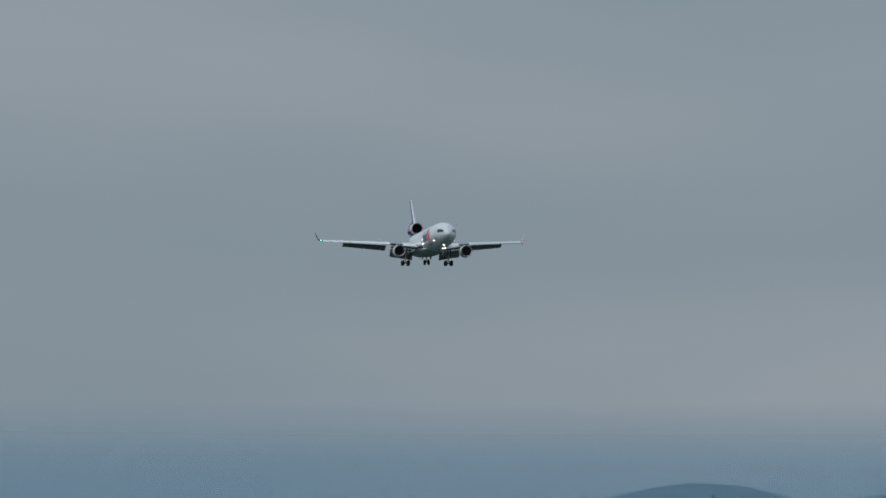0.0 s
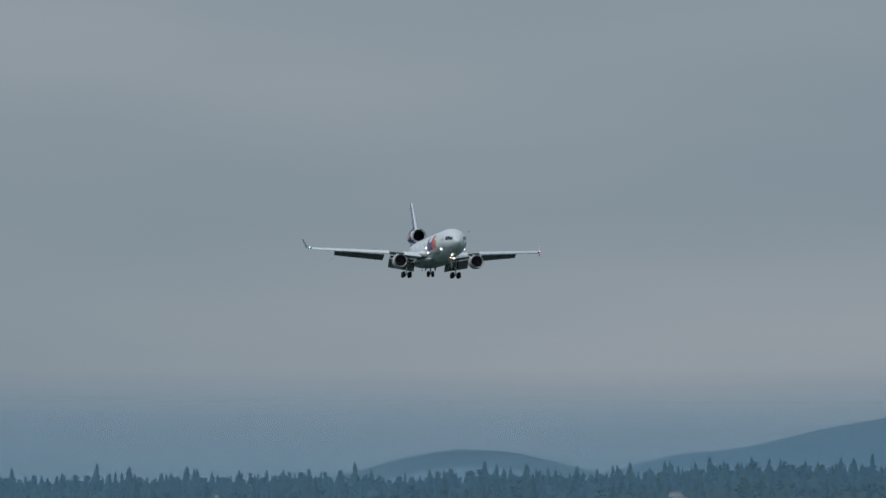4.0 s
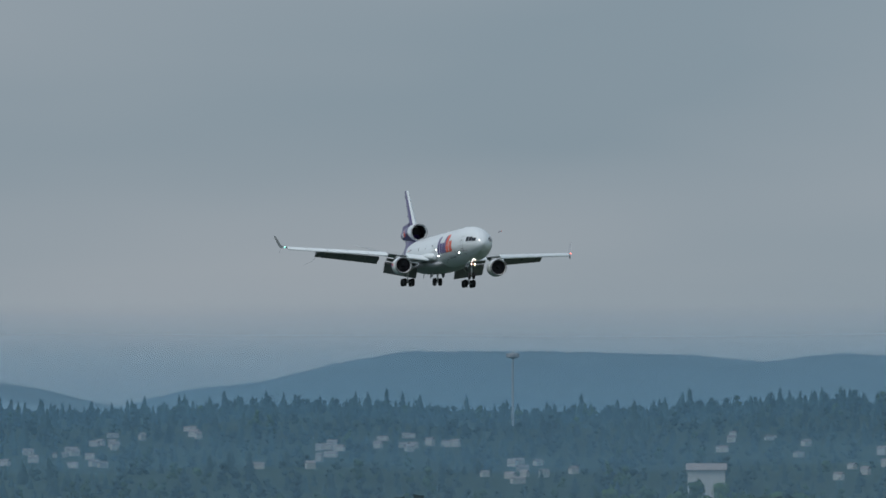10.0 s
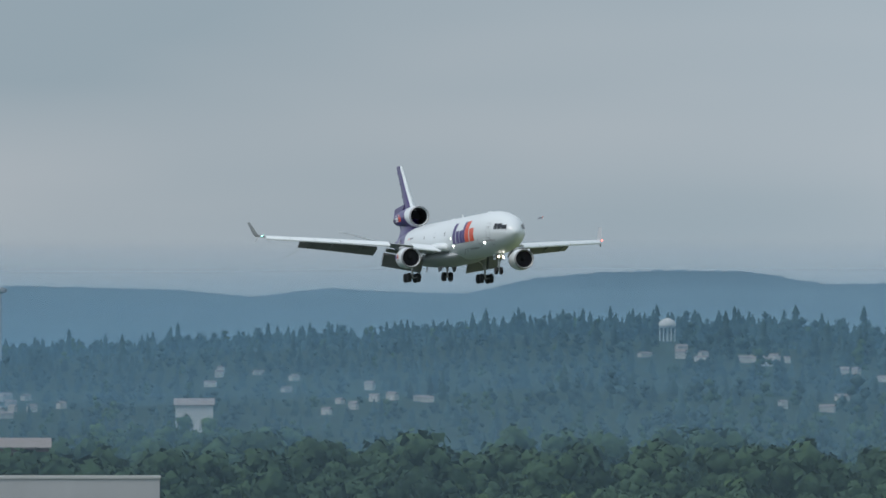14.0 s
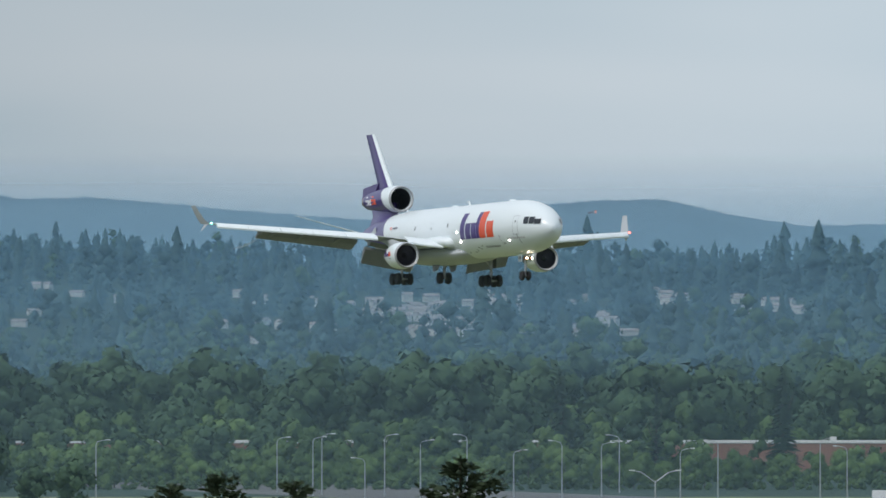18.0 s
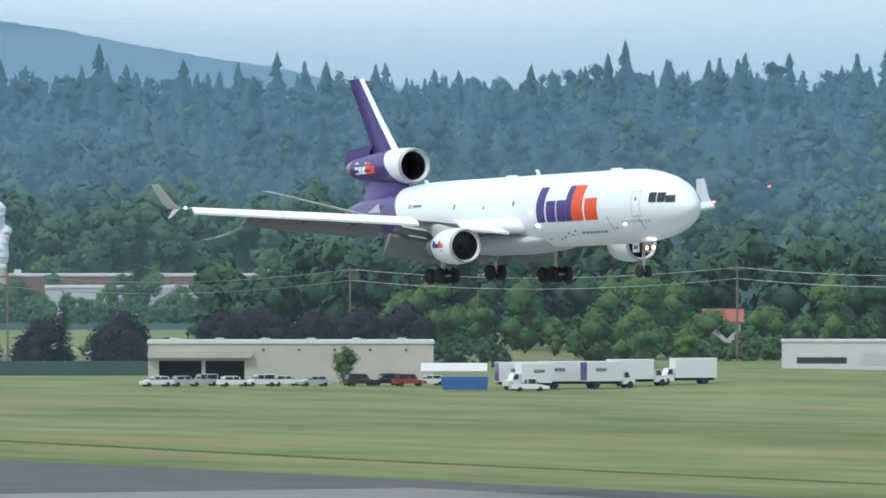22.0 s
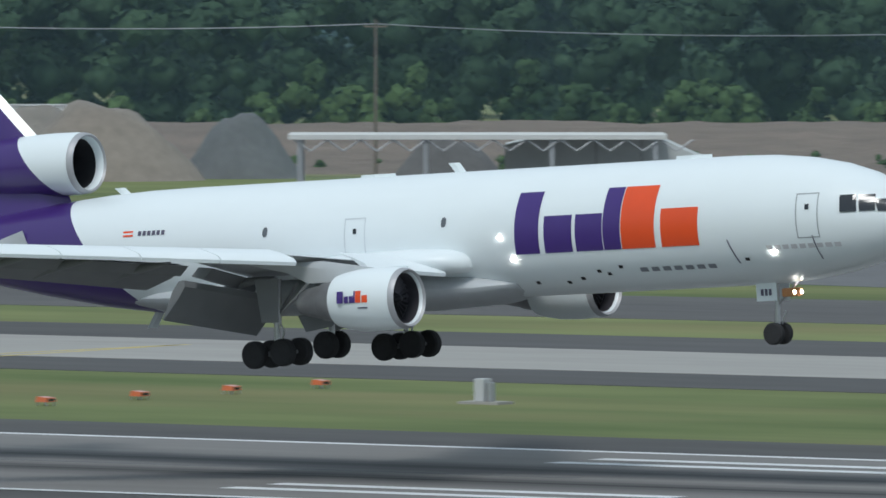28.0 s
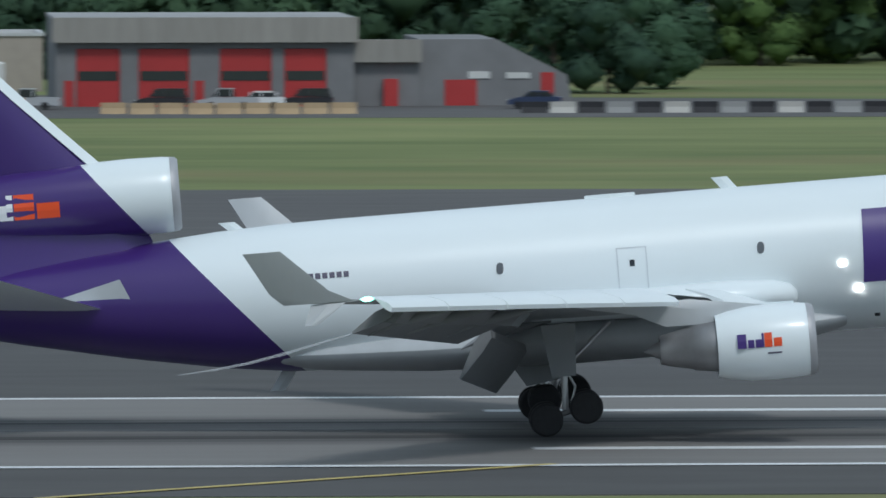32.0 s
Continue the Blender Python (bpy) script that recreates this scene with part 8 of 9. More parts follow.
p = [power_pole(a, d, h, "tall wooden pole carrying wires") for a, d, h in ((-41, 1180, 20), (-37.6, 1150, 19.0), (-33.6, 1150, 17.5), (-29.57, 1180, 17.0), (-26.2, 1180, 17.5), (-22.5, 1180, 16.5))]
for q, r in zip(p, p[1:]):
    wire(q, r, 1.2, 0.07)
for a, d, h in ((-27.22, 960, 21), (-27.45, 1000, 20), (-23.9, 880, 17), (-14.0, 760, 20), (-13.9, 775, 20), (-26.75, 960, 17)):
    e = thing("light_mast", at_az(a, d), "slender grey apron light mast", "light mast", "apron light masts")
    bm = bmesh.new()
    tube(bm, (0, 0, 0), (0, 0, h), 0.22, 0.14, 8)
    part("pole", bm, M_STEEL, e)
    block(e, "lamp_bar", -1.2, -0.15, 1.2, 0.15, h, h + 0.3, M_STEEL)

e = thing("brown_roof_hangar", facing(-387.6, 822.4, 45) @ Matrix.Diagonal((0.9, 1, 1, 1)), "beige hangar with a brown roof and dark open bays", "hangar")
M_BEIGE = mat("weathered_beige_cladding", (0.40, 0.385, 0.335), 0.75, var=0.1, scale=0.5, scale2=0.08, stretch=(1, 1, 0.3))
TOP = lambda x: float(np.interp(x, (-20, 1.5, 20), (5.75, 9.4, 9.15)))
for nm, x0, x1, z0, mm, y0 in (("front_wall", -19.5, -14.4, -0.5, M_BEIGE, 0), ("bay_header", -14.4, -1.9, 4.6, M_BROWN_ROOF, 0), ("sliding_door", -1.9, 6.7, -0.3, M_PALE_CLAD, -0.5), ("bay_header", 6.7, 15.8, 6.2, M_BROWN_ROOF, 0), ("front_wall", 15.8, 19.5, -0.5, M_PALE_CLAD, 0)):
    bm = bmesh.new()
    xs2 = [x0] + [x for x in (1.5,) if x0 < x < x1] + [x1]
    loft(bm, [[(x0, y, z0), (x1, y, z0)] + [(x, y, TOP(x) - 0.02) for x in reversed(xs2)] for y in (y0, y0 + 0.35)])
    part(nm, bm, mm, e)
for x in (0.9, 3.8):
    block(e, "door_seam", x, -0.53, x + 0.08, -0.502, -0.3, 8.9, M_GREY_WALL)
for x0, x1 in ((-14.4, -1.9), (6.7, 15.8)):
    # near-black sheet closes each open bay, painted as its inside shade
    block(e, "bay_shade", x0, 0.6, x1, 0.9, -0.3, 4.4, M_DARK, label="near-black sheet for the shade inside a bay")
    for k in range(3):
        block(e, "door_rail", x0 + (x1 - x0) * (k + 0.5) / 3, 0.5, x0 + (x1 - x0) * (k + 0.5) / 3 + 0.15, 0.58, -0.3, 4.4, M_BROWN_ROOF)
block(e, "side_wall", -19.5, 0.36, -19.2, 53, -0.5, 5.8, M_BEIGE)
block(e, "side_wall", 19.2, 0.36, 19.5, 53, -0.5, 9.1, M_PALE_CLAD)
block(e, "inner_wall", -19.1, 20, 19.1, 20.3, -0.5, 5.7, M_BROWN_ROOF)
for k in range(3):
    block(e, "downpipe", -19.62, 6 + k * 15, -19.502, 6.3 + k * 15, -0.5, 5.7, M_GREY_WALL)
bm = bmesh.new()
loft(bm, [[(-20.3, y, 5.7), (1.5, y, 9.42), (20.2, y, 9.17), (20.2, y, 9.5), (1.5, y, 9.78), (-20.3, y, 6.05)] for y in (-0.7, 53.5)])
part("roof", bm, M_BROWN_ROOF, e, "brown metal roof")
block(e, "chimney_box", -6, 12, -4.4, 13.6, 7, 10.4, M_GREY_WALL, 0.05)
for x in (-8, 11):
    block(e, "bay_lamp", x, -0.4, x + 0.4, -0.02, 6.9, 7.1, M_PALE_CLAD)
e = thing("white_dome", at_az(-23.76, 1040), "rounded white fabric dome shelter", "shelter")
bm = bmesh.new()
loft(bm, [[(x * q, 6 - 7 * math.cos(math.pi * k / 14), 8.0 * (0.55 + 0.45 * q) * math.sin(math.pi * k / 14) ** 0.6) for k in range(15)] for x, q in ((-7.6, 0.93), (-7.2, 1.0), (7.2, 1.0), (7.6, 0.93))])
part("cover", bm, M_WHITE_WALL, e, smooth=True)
for x in (-7.2, -3.6, 0.0, 3.6, 7.2):
    bm = bmesh.new()
    loft(bm, [[(x + o, 6 - 7.06 * math.cos(math.pi * k / 14), 8.06 * math.sin(math.pi * k / 14) ** 0.6) for k in range(15)] for o in (-0.09, 0.09)])
    part("rib", bm, M_PALE_CLAD, e)
block(e, "door_panel", -2.0, -1.1, 2.0, -0.9, 0, 2.6, M_GREY_WALL)

e = thing("bay_building", facing(-234, 706), "long beige metal building with blue bay doors", "hangar")
W = 146
shell(e, W, 5, 10.3, M_CLAD)
flat_roof(e, W, 5, 10.3, M_GREY_ROOF, 0.25)
for k, (xa, xb) in enumerate(((-307, -299.3), (-270, -262), (-233.4, -224.4), (-196.8, -187))):
    x0, x1 = xa + 234, xb + 234
    block(e, "bay", x0 - 1.6, -3.0, x1 + 1.6, -0.02, -0.5, 10.0, M_CLAD)
    block(e, "bay_roof", x0 - 1.8, -3.2, x1 + 1.8, -0.02, 10.002, 10.35, M_GREY_ROOF)
    if k < 3:
        p = block(e, "blue_door", x0, -3.1, x1, -3.004, 0, 8.3, M_BLUE_DOOR, label="blue sectional bay door")
        for z in (1.6, 3.3, 5.0, 6.6):
            block(p, "rib", x0, -3.13, x1, -3.102, z, z + 0.06, M_PALE_CLAD)
    else:
        # flat near-black panel paints the shade of the open bay
        block(e, "bay_shade_panel", x0, -3.06, x1, -3.004, 0, 8.3, M_DARK, label="near-black panel for the shade of an open bay")
        block(e, "rolled_door", x0 - 0.2, -3.35, x1 + 0.2, -3.062, 7.3, 8.4, M_BLUE_DOOR)
        block(e, "annex", x1 + 0.3, -5.5, x1 + 9.5, -3.005, 0, 4.6, M_PALE_CLAD)
        block(e, "annex_roof", x1 + 0.2, -5.6, x1 + 9.6, -3.005, 4.602, 4.9, M_CLAD)
    block(e, "bay_lamp", (x0 + x1) / 2 - 0.3, -3.5, (x0 + x1) / 2 + 0.3, -3.002, 9.1, 9.5, M_DARK)
for x in range(-68, 73, 9):
    block(e, "seam", x - 0.06, -0.05, x + 0.06, 0, -0.5, 10.2, M_PALE_CLAD)
for x in (-46, 13):
    for z in (3.0, 6.2, 8.6):
        block(e, "bracket", x, -0.3, x + 2.6, -0.02, z, z + 0.12, M_STEEL)
    for dx in (0, 1.4):
        block(e, "downpipe", x + dx, -0.25, x + dx + 0.12, -0.02, 0, 10.2, M_STEEL)
block(e, "red_roof_edge", -74, 5.3, 60, 22, 9.9, 10.68, M_RED_ROOF)
units(e, W, 5, 10.3, 5, RNG)
# white sign panel with a red bird shape and arched words
sg = block(e, "sign_panel", 53.4, -0.12, 67.1, -0.02, 0.3, 9.75, M_WHITE_WALL, label="white sign panel with a red emblem")


def words(text, size, m, material, parent, depth=0.02, arc=0.0):
    cu = bpy.data.curves.new("lettering", "FONT")
    cu.body, cu.size, cu.align_x, cu.extrude = text, size, "CENTER", depth
    tmp = bpy.data.objects.new("lettering", cu)
    scene.collection.objects.link(tmp)
    me = bpy.data.meshes.new_from_object(tmp.evaluated_get(bpy.context.evaluated_depsgraph_get()))
    bpy.data.objects.remove(tmp)
    me.materials.clear()
    me.materials.append(material)
    if arc:
        for v in me.vertices:
            v.co.y -= arc * v.co.x ** 2
    o = new("lettering", me)
    o.parent, o.matrix_basis = parent, m
    return o


M_NAVY = mat("navy_letters", (0.035, 0.05, 0.11), 0.6, var=0.1)
words("142nd FIGHTER WING", 1.5, pose(60.2, -0.15, 8.2, 90, 0, 0) @ Matrix.Diagonal((0.86, 1, 1, 1)), M_NAVY, sg, arc=0.042)
bm = bmesh.new()
loft(bm, [[(x, y, z) for x, z in ((57.4, 2.9), (58.6, 4.3), (59.4, 4.2), (60.5, 5.6), (61.0, 5.2), (63.0, 7.2), (62.6, 5.4), (61.8, 4.2), (60.9, 3.5), (59.6, 3.4))] for y in (-0.16, -0.125)])
part("red_emblem", bm, M_RED_DOOR, sg, "red wing-like emblem")
for k in range(9):
    block(sg, "small_bar", 54.6 + k * 1.3, -0.15, 55.6 + k * 1.3, -0.123, 1.5, 2.0, M_NAVY)
    if 1 < k < 8:
        block(sg, "small_bar", 54.6 + k * 1.3, -0.15, 55.5 + k * 1.3, -0.123, 0.6, 1.1, M_NAVY)
bm = bmesh.new()
loft(bm, [[(x, y, z) for x, z in ((59.6, 3.1), (61.2, 3.5), (64.2, 3.2), (63.6, 2.7), (61.5, 2.5), (60.2, 2.6))] for y in (-0.16, -0.125)])
part("navy_emblem", bm, M_NAVY, sg, "navy scroll-like emblem")

e = thing("guard_hangar", facing(-315, 900), "pale blue-grey gabled hangar with large dark lettering", "hangar")
shell(e, 53, 58, 11.6, M_PALE_CLAD)
part("gable", gable_roof(e, 53, 58, 11.6, 2.1, M_WHITE_WALL, 0.4, along="y"), M_PALE_CLAD, e)
block(e, "door_track", -20, -0.25, -6, -0.02, 8.3, 8.7, M_DARK)
block(e, "side_cladding", 26.502, 0.3, 26.6, 57.8, 8.6, 11.4, M_WHITE_WALL, label="white metal side cladding")
block(e, "side_window_band", 26.502, 3, 26.56, 57, 7.3, 8.55, M_DARK, label="dark band of windows")
for y in range(6, 56, 5):
    block(e, "mullion", 26.565, y, 26.64, y + 0.35, 7.3, 8.55, M_PALE_CLAD)
words("OREGON AIR GUARD", 2.1, pose(-0.2, -0.06, 9.45, 90, 0, 0) @ Matrix.Diagonal((0.92, 1, 1, 1)), M_NAVY, e)
for x in (-23.5, 24):
    block(e, "lamp", x, -0.4, x + 0.6, -0.02, 10.2, 10.7, M_DARK)
for a, d, w, h, mm, rf, says in ((-22.9, 1130, 26, 8.4, M_CREAM, M_TAUPE, "low pale block behind the hangars"), (-24.5, 1180, 34, 8.0, M_CREAM, M_CLAD, "long low building with a pinkish roof edge"), (-23.1, 1190, 26, 8.6, M_CLAD, M_CREAM, "long low building with a pinkish roof edge"),
                                 (-21.85, 1130, 20, 5.4, M_TAUPE, M_BROWN_ROOF, "brown gabled house behind hangars"), (-10.74, 880, 18, 12.5, M_GREY_WALL, M_GREY_WALL, "grey block with a flat roof behind shelters"), (-11.95, 900, 17, 8.8, M_CREAM, M_WHITE_WALL, "long low cream building behind shelters"), (-14.42, 948, 5.6, 8.4, M_TAUPE, M_BROWN_ROOF, "brown gabled house behind hangars"), (-9.0, 888, 96, 3.3, mat("weathered_grey_wall", (0.24, 0.23, 0.215), 0.85, var=0.12, scale=0.3), M_GREY_ROOF, "long low grey-beige building behind shelters")):
    e = thing("back_building", at_az(a, d), says, "building", "buildings behind the apron")
    shell(e, w, 12, h, mm)
    if rf is M_BROWN_ROOF:
        part("gable", gable_roof(e, w, 12, h, 4.6 if w > 10 else 1.6, rf, along="y" if w > 10 else "x"), mm, e)
    else:
        flat_roof(e, w, 12, h, rf, 0.4)
    for k in range(int(w / 6)):
        panel(e, "window", -w / 2 + 2 + k * 6, -w / 2 + 4.2 + k * 6, 2.2, 3.6, M_CAR_GLASS, y=-0.03)
bm = bmesh.new()
loft(bm, [[polar(a, d) + (z,) for d, z in ((1320, -0.3), (1366, 3.4), (1398, 3.4), (1440, -0.3))] for a in (-27.2, -26.6, -26.0, -25.4, -24.6)])
tagged(part("lorry_bank", bm, M_GRASS), "low grassed bank carrying a lorry park", "bank", kind="structure")
for k in range(5):
    box_truck(at_az(-26.4 + k * 0.215, 1385, 5, 3.4), "white", "white", 6, 3.6, None, "white lorry parked behind the hangars")

# open shelters with red roofs
M_POST = mat("tan_steel_post", (0.30, 0.275, 0.25), 0.7, var=0.12)
for k, az in enumerate((-12.1, -10.35, -8.51, -6.65)):
    cx, cy = polar(az, 755)
    W2, D2 = 8.65, 34.0
    e = thing("aircraft_shelter", facing(cx - W2 * math.cos(radians(25)), cy + W2 * math.sin(radians(25)), -25), "open steel shelter with a dull red gabled roof", "shelter", "row of aircraft shelters")
    gable_roof(e, 2 * W2, D2, 8.3, 1.75, M_RED_ROOF, 0.3, along="y").free()
    for y in (0, 11, 22, D2 - 0.4):
        bm = bmesh.new()
        loft(bm, [[(-W2, yy, 7.3), (0, yy, 9.0), (W2, yy, 7.3), (W2, yy, 8.25), (0, yy, 9.98), (-W2, yy, 8.25)] for yy in (y, y + 0.4)])
        part("gable_beam", bm, M_POST, e)
        for s in (-1, 1):
            block(e, "post", s * (W2 - 0.35) - 0.33, y, s * (W2 - 0.35) + 0.33, y + 0.6, -0.2, 7.6, M_POST)
    for s in (-1, 1):
        block(e, "eave_beam", s * (W2 - 0.1) - 0.2, 0.42, s * (W2 - 0.1) + 0.2, D2 - 0.42, 7.5, 8.2, M_POST)
    block(e, "side_rail", W2 - 0.5, 0.7, W2 - 0.25, 22, 2.9, 3.15, M_PALE_CLAD)
    for y in range(1, 33, 3):
        block(e, "purlin", -W2 + 0.4, y, W2 - 0.4, y + 0.15, 7.9, 8.15, M_POST) if y % 2 else None
e = thing("grey_door_hangar", facing(-66.5, 843), "wide pale grey hangar with tall sliding doors", "hangar")
shell(e, 33.5, 40, 6.1, M_PALE_CLAD)
part("gable", gable_roof(e, 33.5, 40, 6.1, 1.9, M_GREY_ROOF, 0.5, along="y"), M_PALE_CLAD, e)
for k in range(7):
    p = block(e, "sliding_door", -16 + k * 4.6, -0.3 - 0.12 * (k % 2), -11.5 + k * 4.6, -0.02, 0, 5.7, M_PALE_CLAD, label="pale sliding door leaf")
    block(p, "rib", -16 + k * 4.6, -0.5, -15.85 + k * 4.6, -0.31 - 0.12 * (k % 2), 0, 5.7, M_GREY_WALL)
for k in range(6):
    crate("apron_cart", -46 + k * 2.4, 846 + (k % 3) * 3, 2.0, 1.6, 1.6 + 0.6 * (k % 2), (M_WHITE_WALL, M_STEEL, M_WHITE_WALL, CAR_PAINT["red"])[k % 4], "small service cart beside a hangar", "cart", 0, False, "service carts")
e = thing("white_ambulance", facing(-64, 733, 182, 0.05), "white boxy ambulance van on the apron", "van")
block(e, "box_body", -3.2, -1.15, 0.9, 1.15, 0.6, 3.0, M_WHITE_WALL, 0.08)
bm = bmesh.new()
prof_body(bm, [(0.92, 0.6), (3.0, 0.6), (3.05, 1.25), (1.9, 1.45), (1.3, 2.2), (0.92, 2.25)], 1.0)
part("cab", bm, M_WHITE_WALL, e)
bm = bmesh.new()
prof_body(bm, [(1.0, 1.5), (1.8, 1.5), (1.28, 2.1), (1.0, 2.1)], 1.02)
part("cab_window", bm, M_CAR_GLASS, e)
for s in (-1, 1):
    block(e, "side_window", -2.0, s * 1.16 - 0.01, -1.2, s * 1.16 + 0.01, 1.9, 2.5, M_CAR_GLASS)
wheels(e, (-2.0, 2.1), 1.0, 0.42, TRUCK_WHEEL)

# ---- the fire station end ----
e = thing("fire_station", facing(42, 858), "grey block fire station with four red doors", "fire station")
M_STATION = mat("dark_grey_block_wall", (0.2, 0.2, 0.205), 0.88, var=0.14, scale=0.5, scale2=0.08)
M_FASCIA = mat("weathered_beige_fascia", (0.29, 0.275, 0.25), 0.8, var=0.14, scale=0.8, scale2=0.1, stretch=(3, 1, 0.4))
shell(e, 25, 22, 7.2, M_STATION, [(-10.8, -7.1, 4.9), (-5.6, -1.3, 4.9), (1.2, 5.6, 4.9), (6.6, 10.2, 4.9)])
block(e, "fascia", -12.8, -0.8, 12.8, -0.02, 5.4, 7.5, M_FASCIA, label="beige roof fascia")
block(e, "roof", -12.6, 0.1, 12.6, 22, 7.21, 7.5, M_GREY_ROOF)
for x0, x1 in ((-10.8, -7.1), (-5.6, -1.3), (1.2, 5.6), (6.6, 10.2)):
    d = block(e, "red_door", x0 + 0.05, 0.1, x1 - 0.05, 0.2, -0.3, 4.85, M_RED_DOOR, label="red roller door with a dark window band")
    block(d, "window_band", x0 + 0.2, 0.06, x1 - 0.2, 0.098, 2.2, 3.0, M_CAR_GLASS)
for x in (-11.8, -0.9):
    block(e, "red_side_door", x, -0.08, x + 0.8, -0.02, 0, 2.2, M_RED_DOOR)
block(e, "low_wing", 12.6, 1.0, 18, 20, -0.3, 4.6, M_STATION)
block(e, "low_fascia", 12.5, 0.2, 18.2, 0.98, 3.7, 5.6, M_FASCIA)
panel(e, "red_side_door", 15.0, 16.2, 0, 2.3, M_RED_DOOR, y=0.9)
bm = bmesh.new()
loft(bm, [[(x, y, z) for x, z in ((18.02, -0.3), (31, -0.3), (30.5, 2.6), (24.5, 5.6), (18.02, 5.6))] for y in (1.5, 20)])
part("sloped_wing", bm, M_STATION, e)
for x0, x1, z1, mm in ((20.2, 22.9, 2.2, M_RED_DOOR), (28.3, 29.4, 2.8, M_RED_DOOR), (22.2, 24.0, 2.9, M_WHITE_WALL), (25.4, 27.4, 2.8, M_WHITE_WALL)):
    block(e, "wall_panel", x0, 1.4, x1, 1.499, 0 if mm is M_RED_DOOR else 2.3, z1, mm)
for k in range(9):
    e = thing("jersey_barrier", facing(33.5 + k * 2.35, 836 + (1.5 if k == 0 else 0) + (k % 3) * 0.4), "tan concrete road barrier", "barrier", "row of tan barriers")
    bm = bmesh.new()
    loft(bm, [[(x, -0.35, 0), (x, 0.35, 0), (x, 0.12, 0.5), (x, 0.1, 0.95), (x, -0.1, 0.95), (x, -0.12, 0.5)] for x in (-1.05, 1.05)])
    part("block", bm, mat("tan_concrete", (0.45, 0.33, 0.20), 0.85, var=0.15) if k == 0 else bpy.data.materials["tan_concrete"], e)
for k in range(14):
    e = thing("jersey_barrier", facing(68 + k * 2.35, 838), "weathered concrete road barrier", "barrier", "row of grey barriers")
    bm = bmesh.new()
    loft(bm, [[(x, -0.35, 0), (x, 0.35, 0), (x, 0.12, 0.5), (x, 0.1, 0.95), (x, -0.1, 0.95), (x, -0.12, 0.5)] for x in (-1.05, 1.05)])
    part("block", bm, (M_DARK, M_CLAD, M_DARK, M_GREY_WALL)[k % 4], e)
for x, p, kd in ((38, "black", "wagon"), (43.5, "silver", "pickup"), (46, "white", "saloon"), (50, "black", "wagon"), (27, "silver", "pickup"), (24, "yellow", "pickup"), (69, "dark_blue", "saloon")):
    car(facing(x, 850, 175, 0.05), p, kd, "parked before a fire station")
e = thing("brick_block", facing(-43, 955), "brown brick block with pale bands", "building")
shell(e, 13, 20, 6.6, mat("brown_banded_brick", (0.17, 0.135, 0.12), 0.9, var=0.15, scale=1.5))
flat_roof(e, 13, 20, 6.6, M_PALE_CLAD, 0.7)
for k in range(6):
    block(e, "pale_band", -6.5, -0.06, 6.5, 0, 0.8 + k * 0.95, 0.98 + k * 0.95, M_CLAD)
e = thing("steel_hall", facing(-18, 968), "pale grey steel hall with a white roller door", "hall")
shell(e, 37, 24, 6.0, M_PALE_CLAD)
bm = bmesh.new()
loft(bm, [[(x, -0.8, 5.9), (x, 12, 8.2), (x, 12, 8.0), (x, -0.8, 5.7)] for x in (-19, 19)])
part("roof", bm, M_GREY_ROOF, e, "grey metal roof slope")
panel(e, "roller_door", -10.4, -6.2, 0, 4.3, M_WHITE_WALL, ribs=3)
for k in range(5):
    block(e, "dark_band", -5.5, -0.06, 18.4, 0, 0.6 + k * 0.9, 0.95 + k * 0.9, M_TAUPE)
e = thing("tan_box", facing(-7.2, 888), "tan block transformer house", "building")
shell(e, 7, 6, 3.4, mat("tan_block", (0.36, 0.265, 0.205), 0.85, var=0.1))
flat_roof(e, 7, 6, 3.4, M_CLAD, 0.15)
e = thing("tan_hall", facing(9, 906), "long low beige hall with a flat roof", "building")
shell(e, 42, 14, 4.9, mat("beige_block", (0.36, 0.315, 0.275), 0.85, var=0.1))
flat_roof(e, 42, 14, 4.9, M_PALE_CLAD, 0.3)
block(e, "roof_room", -10, 5, 2, 11, 4.8, 7.2, M_WHITE_WALL)
block(e, "vent_box", -9, 4, -6.5, 5, 4.8, 6.2, M_DARK)
car(facing(12, 899, 0, 0.05), "white", "saloon", "parked beside a low hall")
car(facing(14.5, 898, 0, 0.05), "black", "wagon", "parked beside a low hall")
for k in range(9):
    car(facing(-46 + k * 2.7, 938 + (k % 2) * 5, 90, 0.05), ("silver", "black", "white", "red", "silver", "dark_blue")[k % 6], ("saloon", "wagon", "pickup")[k % 3], "parked before a brick block")
strip("curved_path", [(-9, 720), (-6, 722), (-4.5, 760), (2, 800), (5, 872), (1, 872), (-3, 805), (-8.5, 765)], M_SHOULDER, "dark curved path over the grass", "path", 0.035)
strip("car_lane", [(-60, 905), (-20, 915), (10, 880), (14, 884), (-18, 948), (-60, 948)], M_ASPHALT, "grey lane with parked cars", "road", 0.034)
for pts in (((-110, 690), (-40, 745)), ((-40, 745), (-30, 820)), ((-60, 700), (-38, 735))):
    (x0, y0), (x1, y1) = pts
    d = Vector((x1 - x0, y1 - y0)).normalized().orthogonal() * 0.3
    bm = bmesh.new()
    loft(bm, [[(x0 - d.x, y0 - d.y, z), (x0 + d.x, y0 + d.y, z), (x1 + d.x, y1 + d.y, z), (x1 - d.x, y1 - d.y, z)] for z in (0.03, 0.04)])
    tagged(part("apron_line", bm, M_WHITE_LINE), "white painted line on the apron", "road marking", kind="structure")
e = thing("white_bin", facing(24, 858), "white water tank on a stand", "tank")
block(e, "tank", -1.2, -1, 1.2, 1, 2.0, 3.8, M_WHITE_WALL, 0.15)
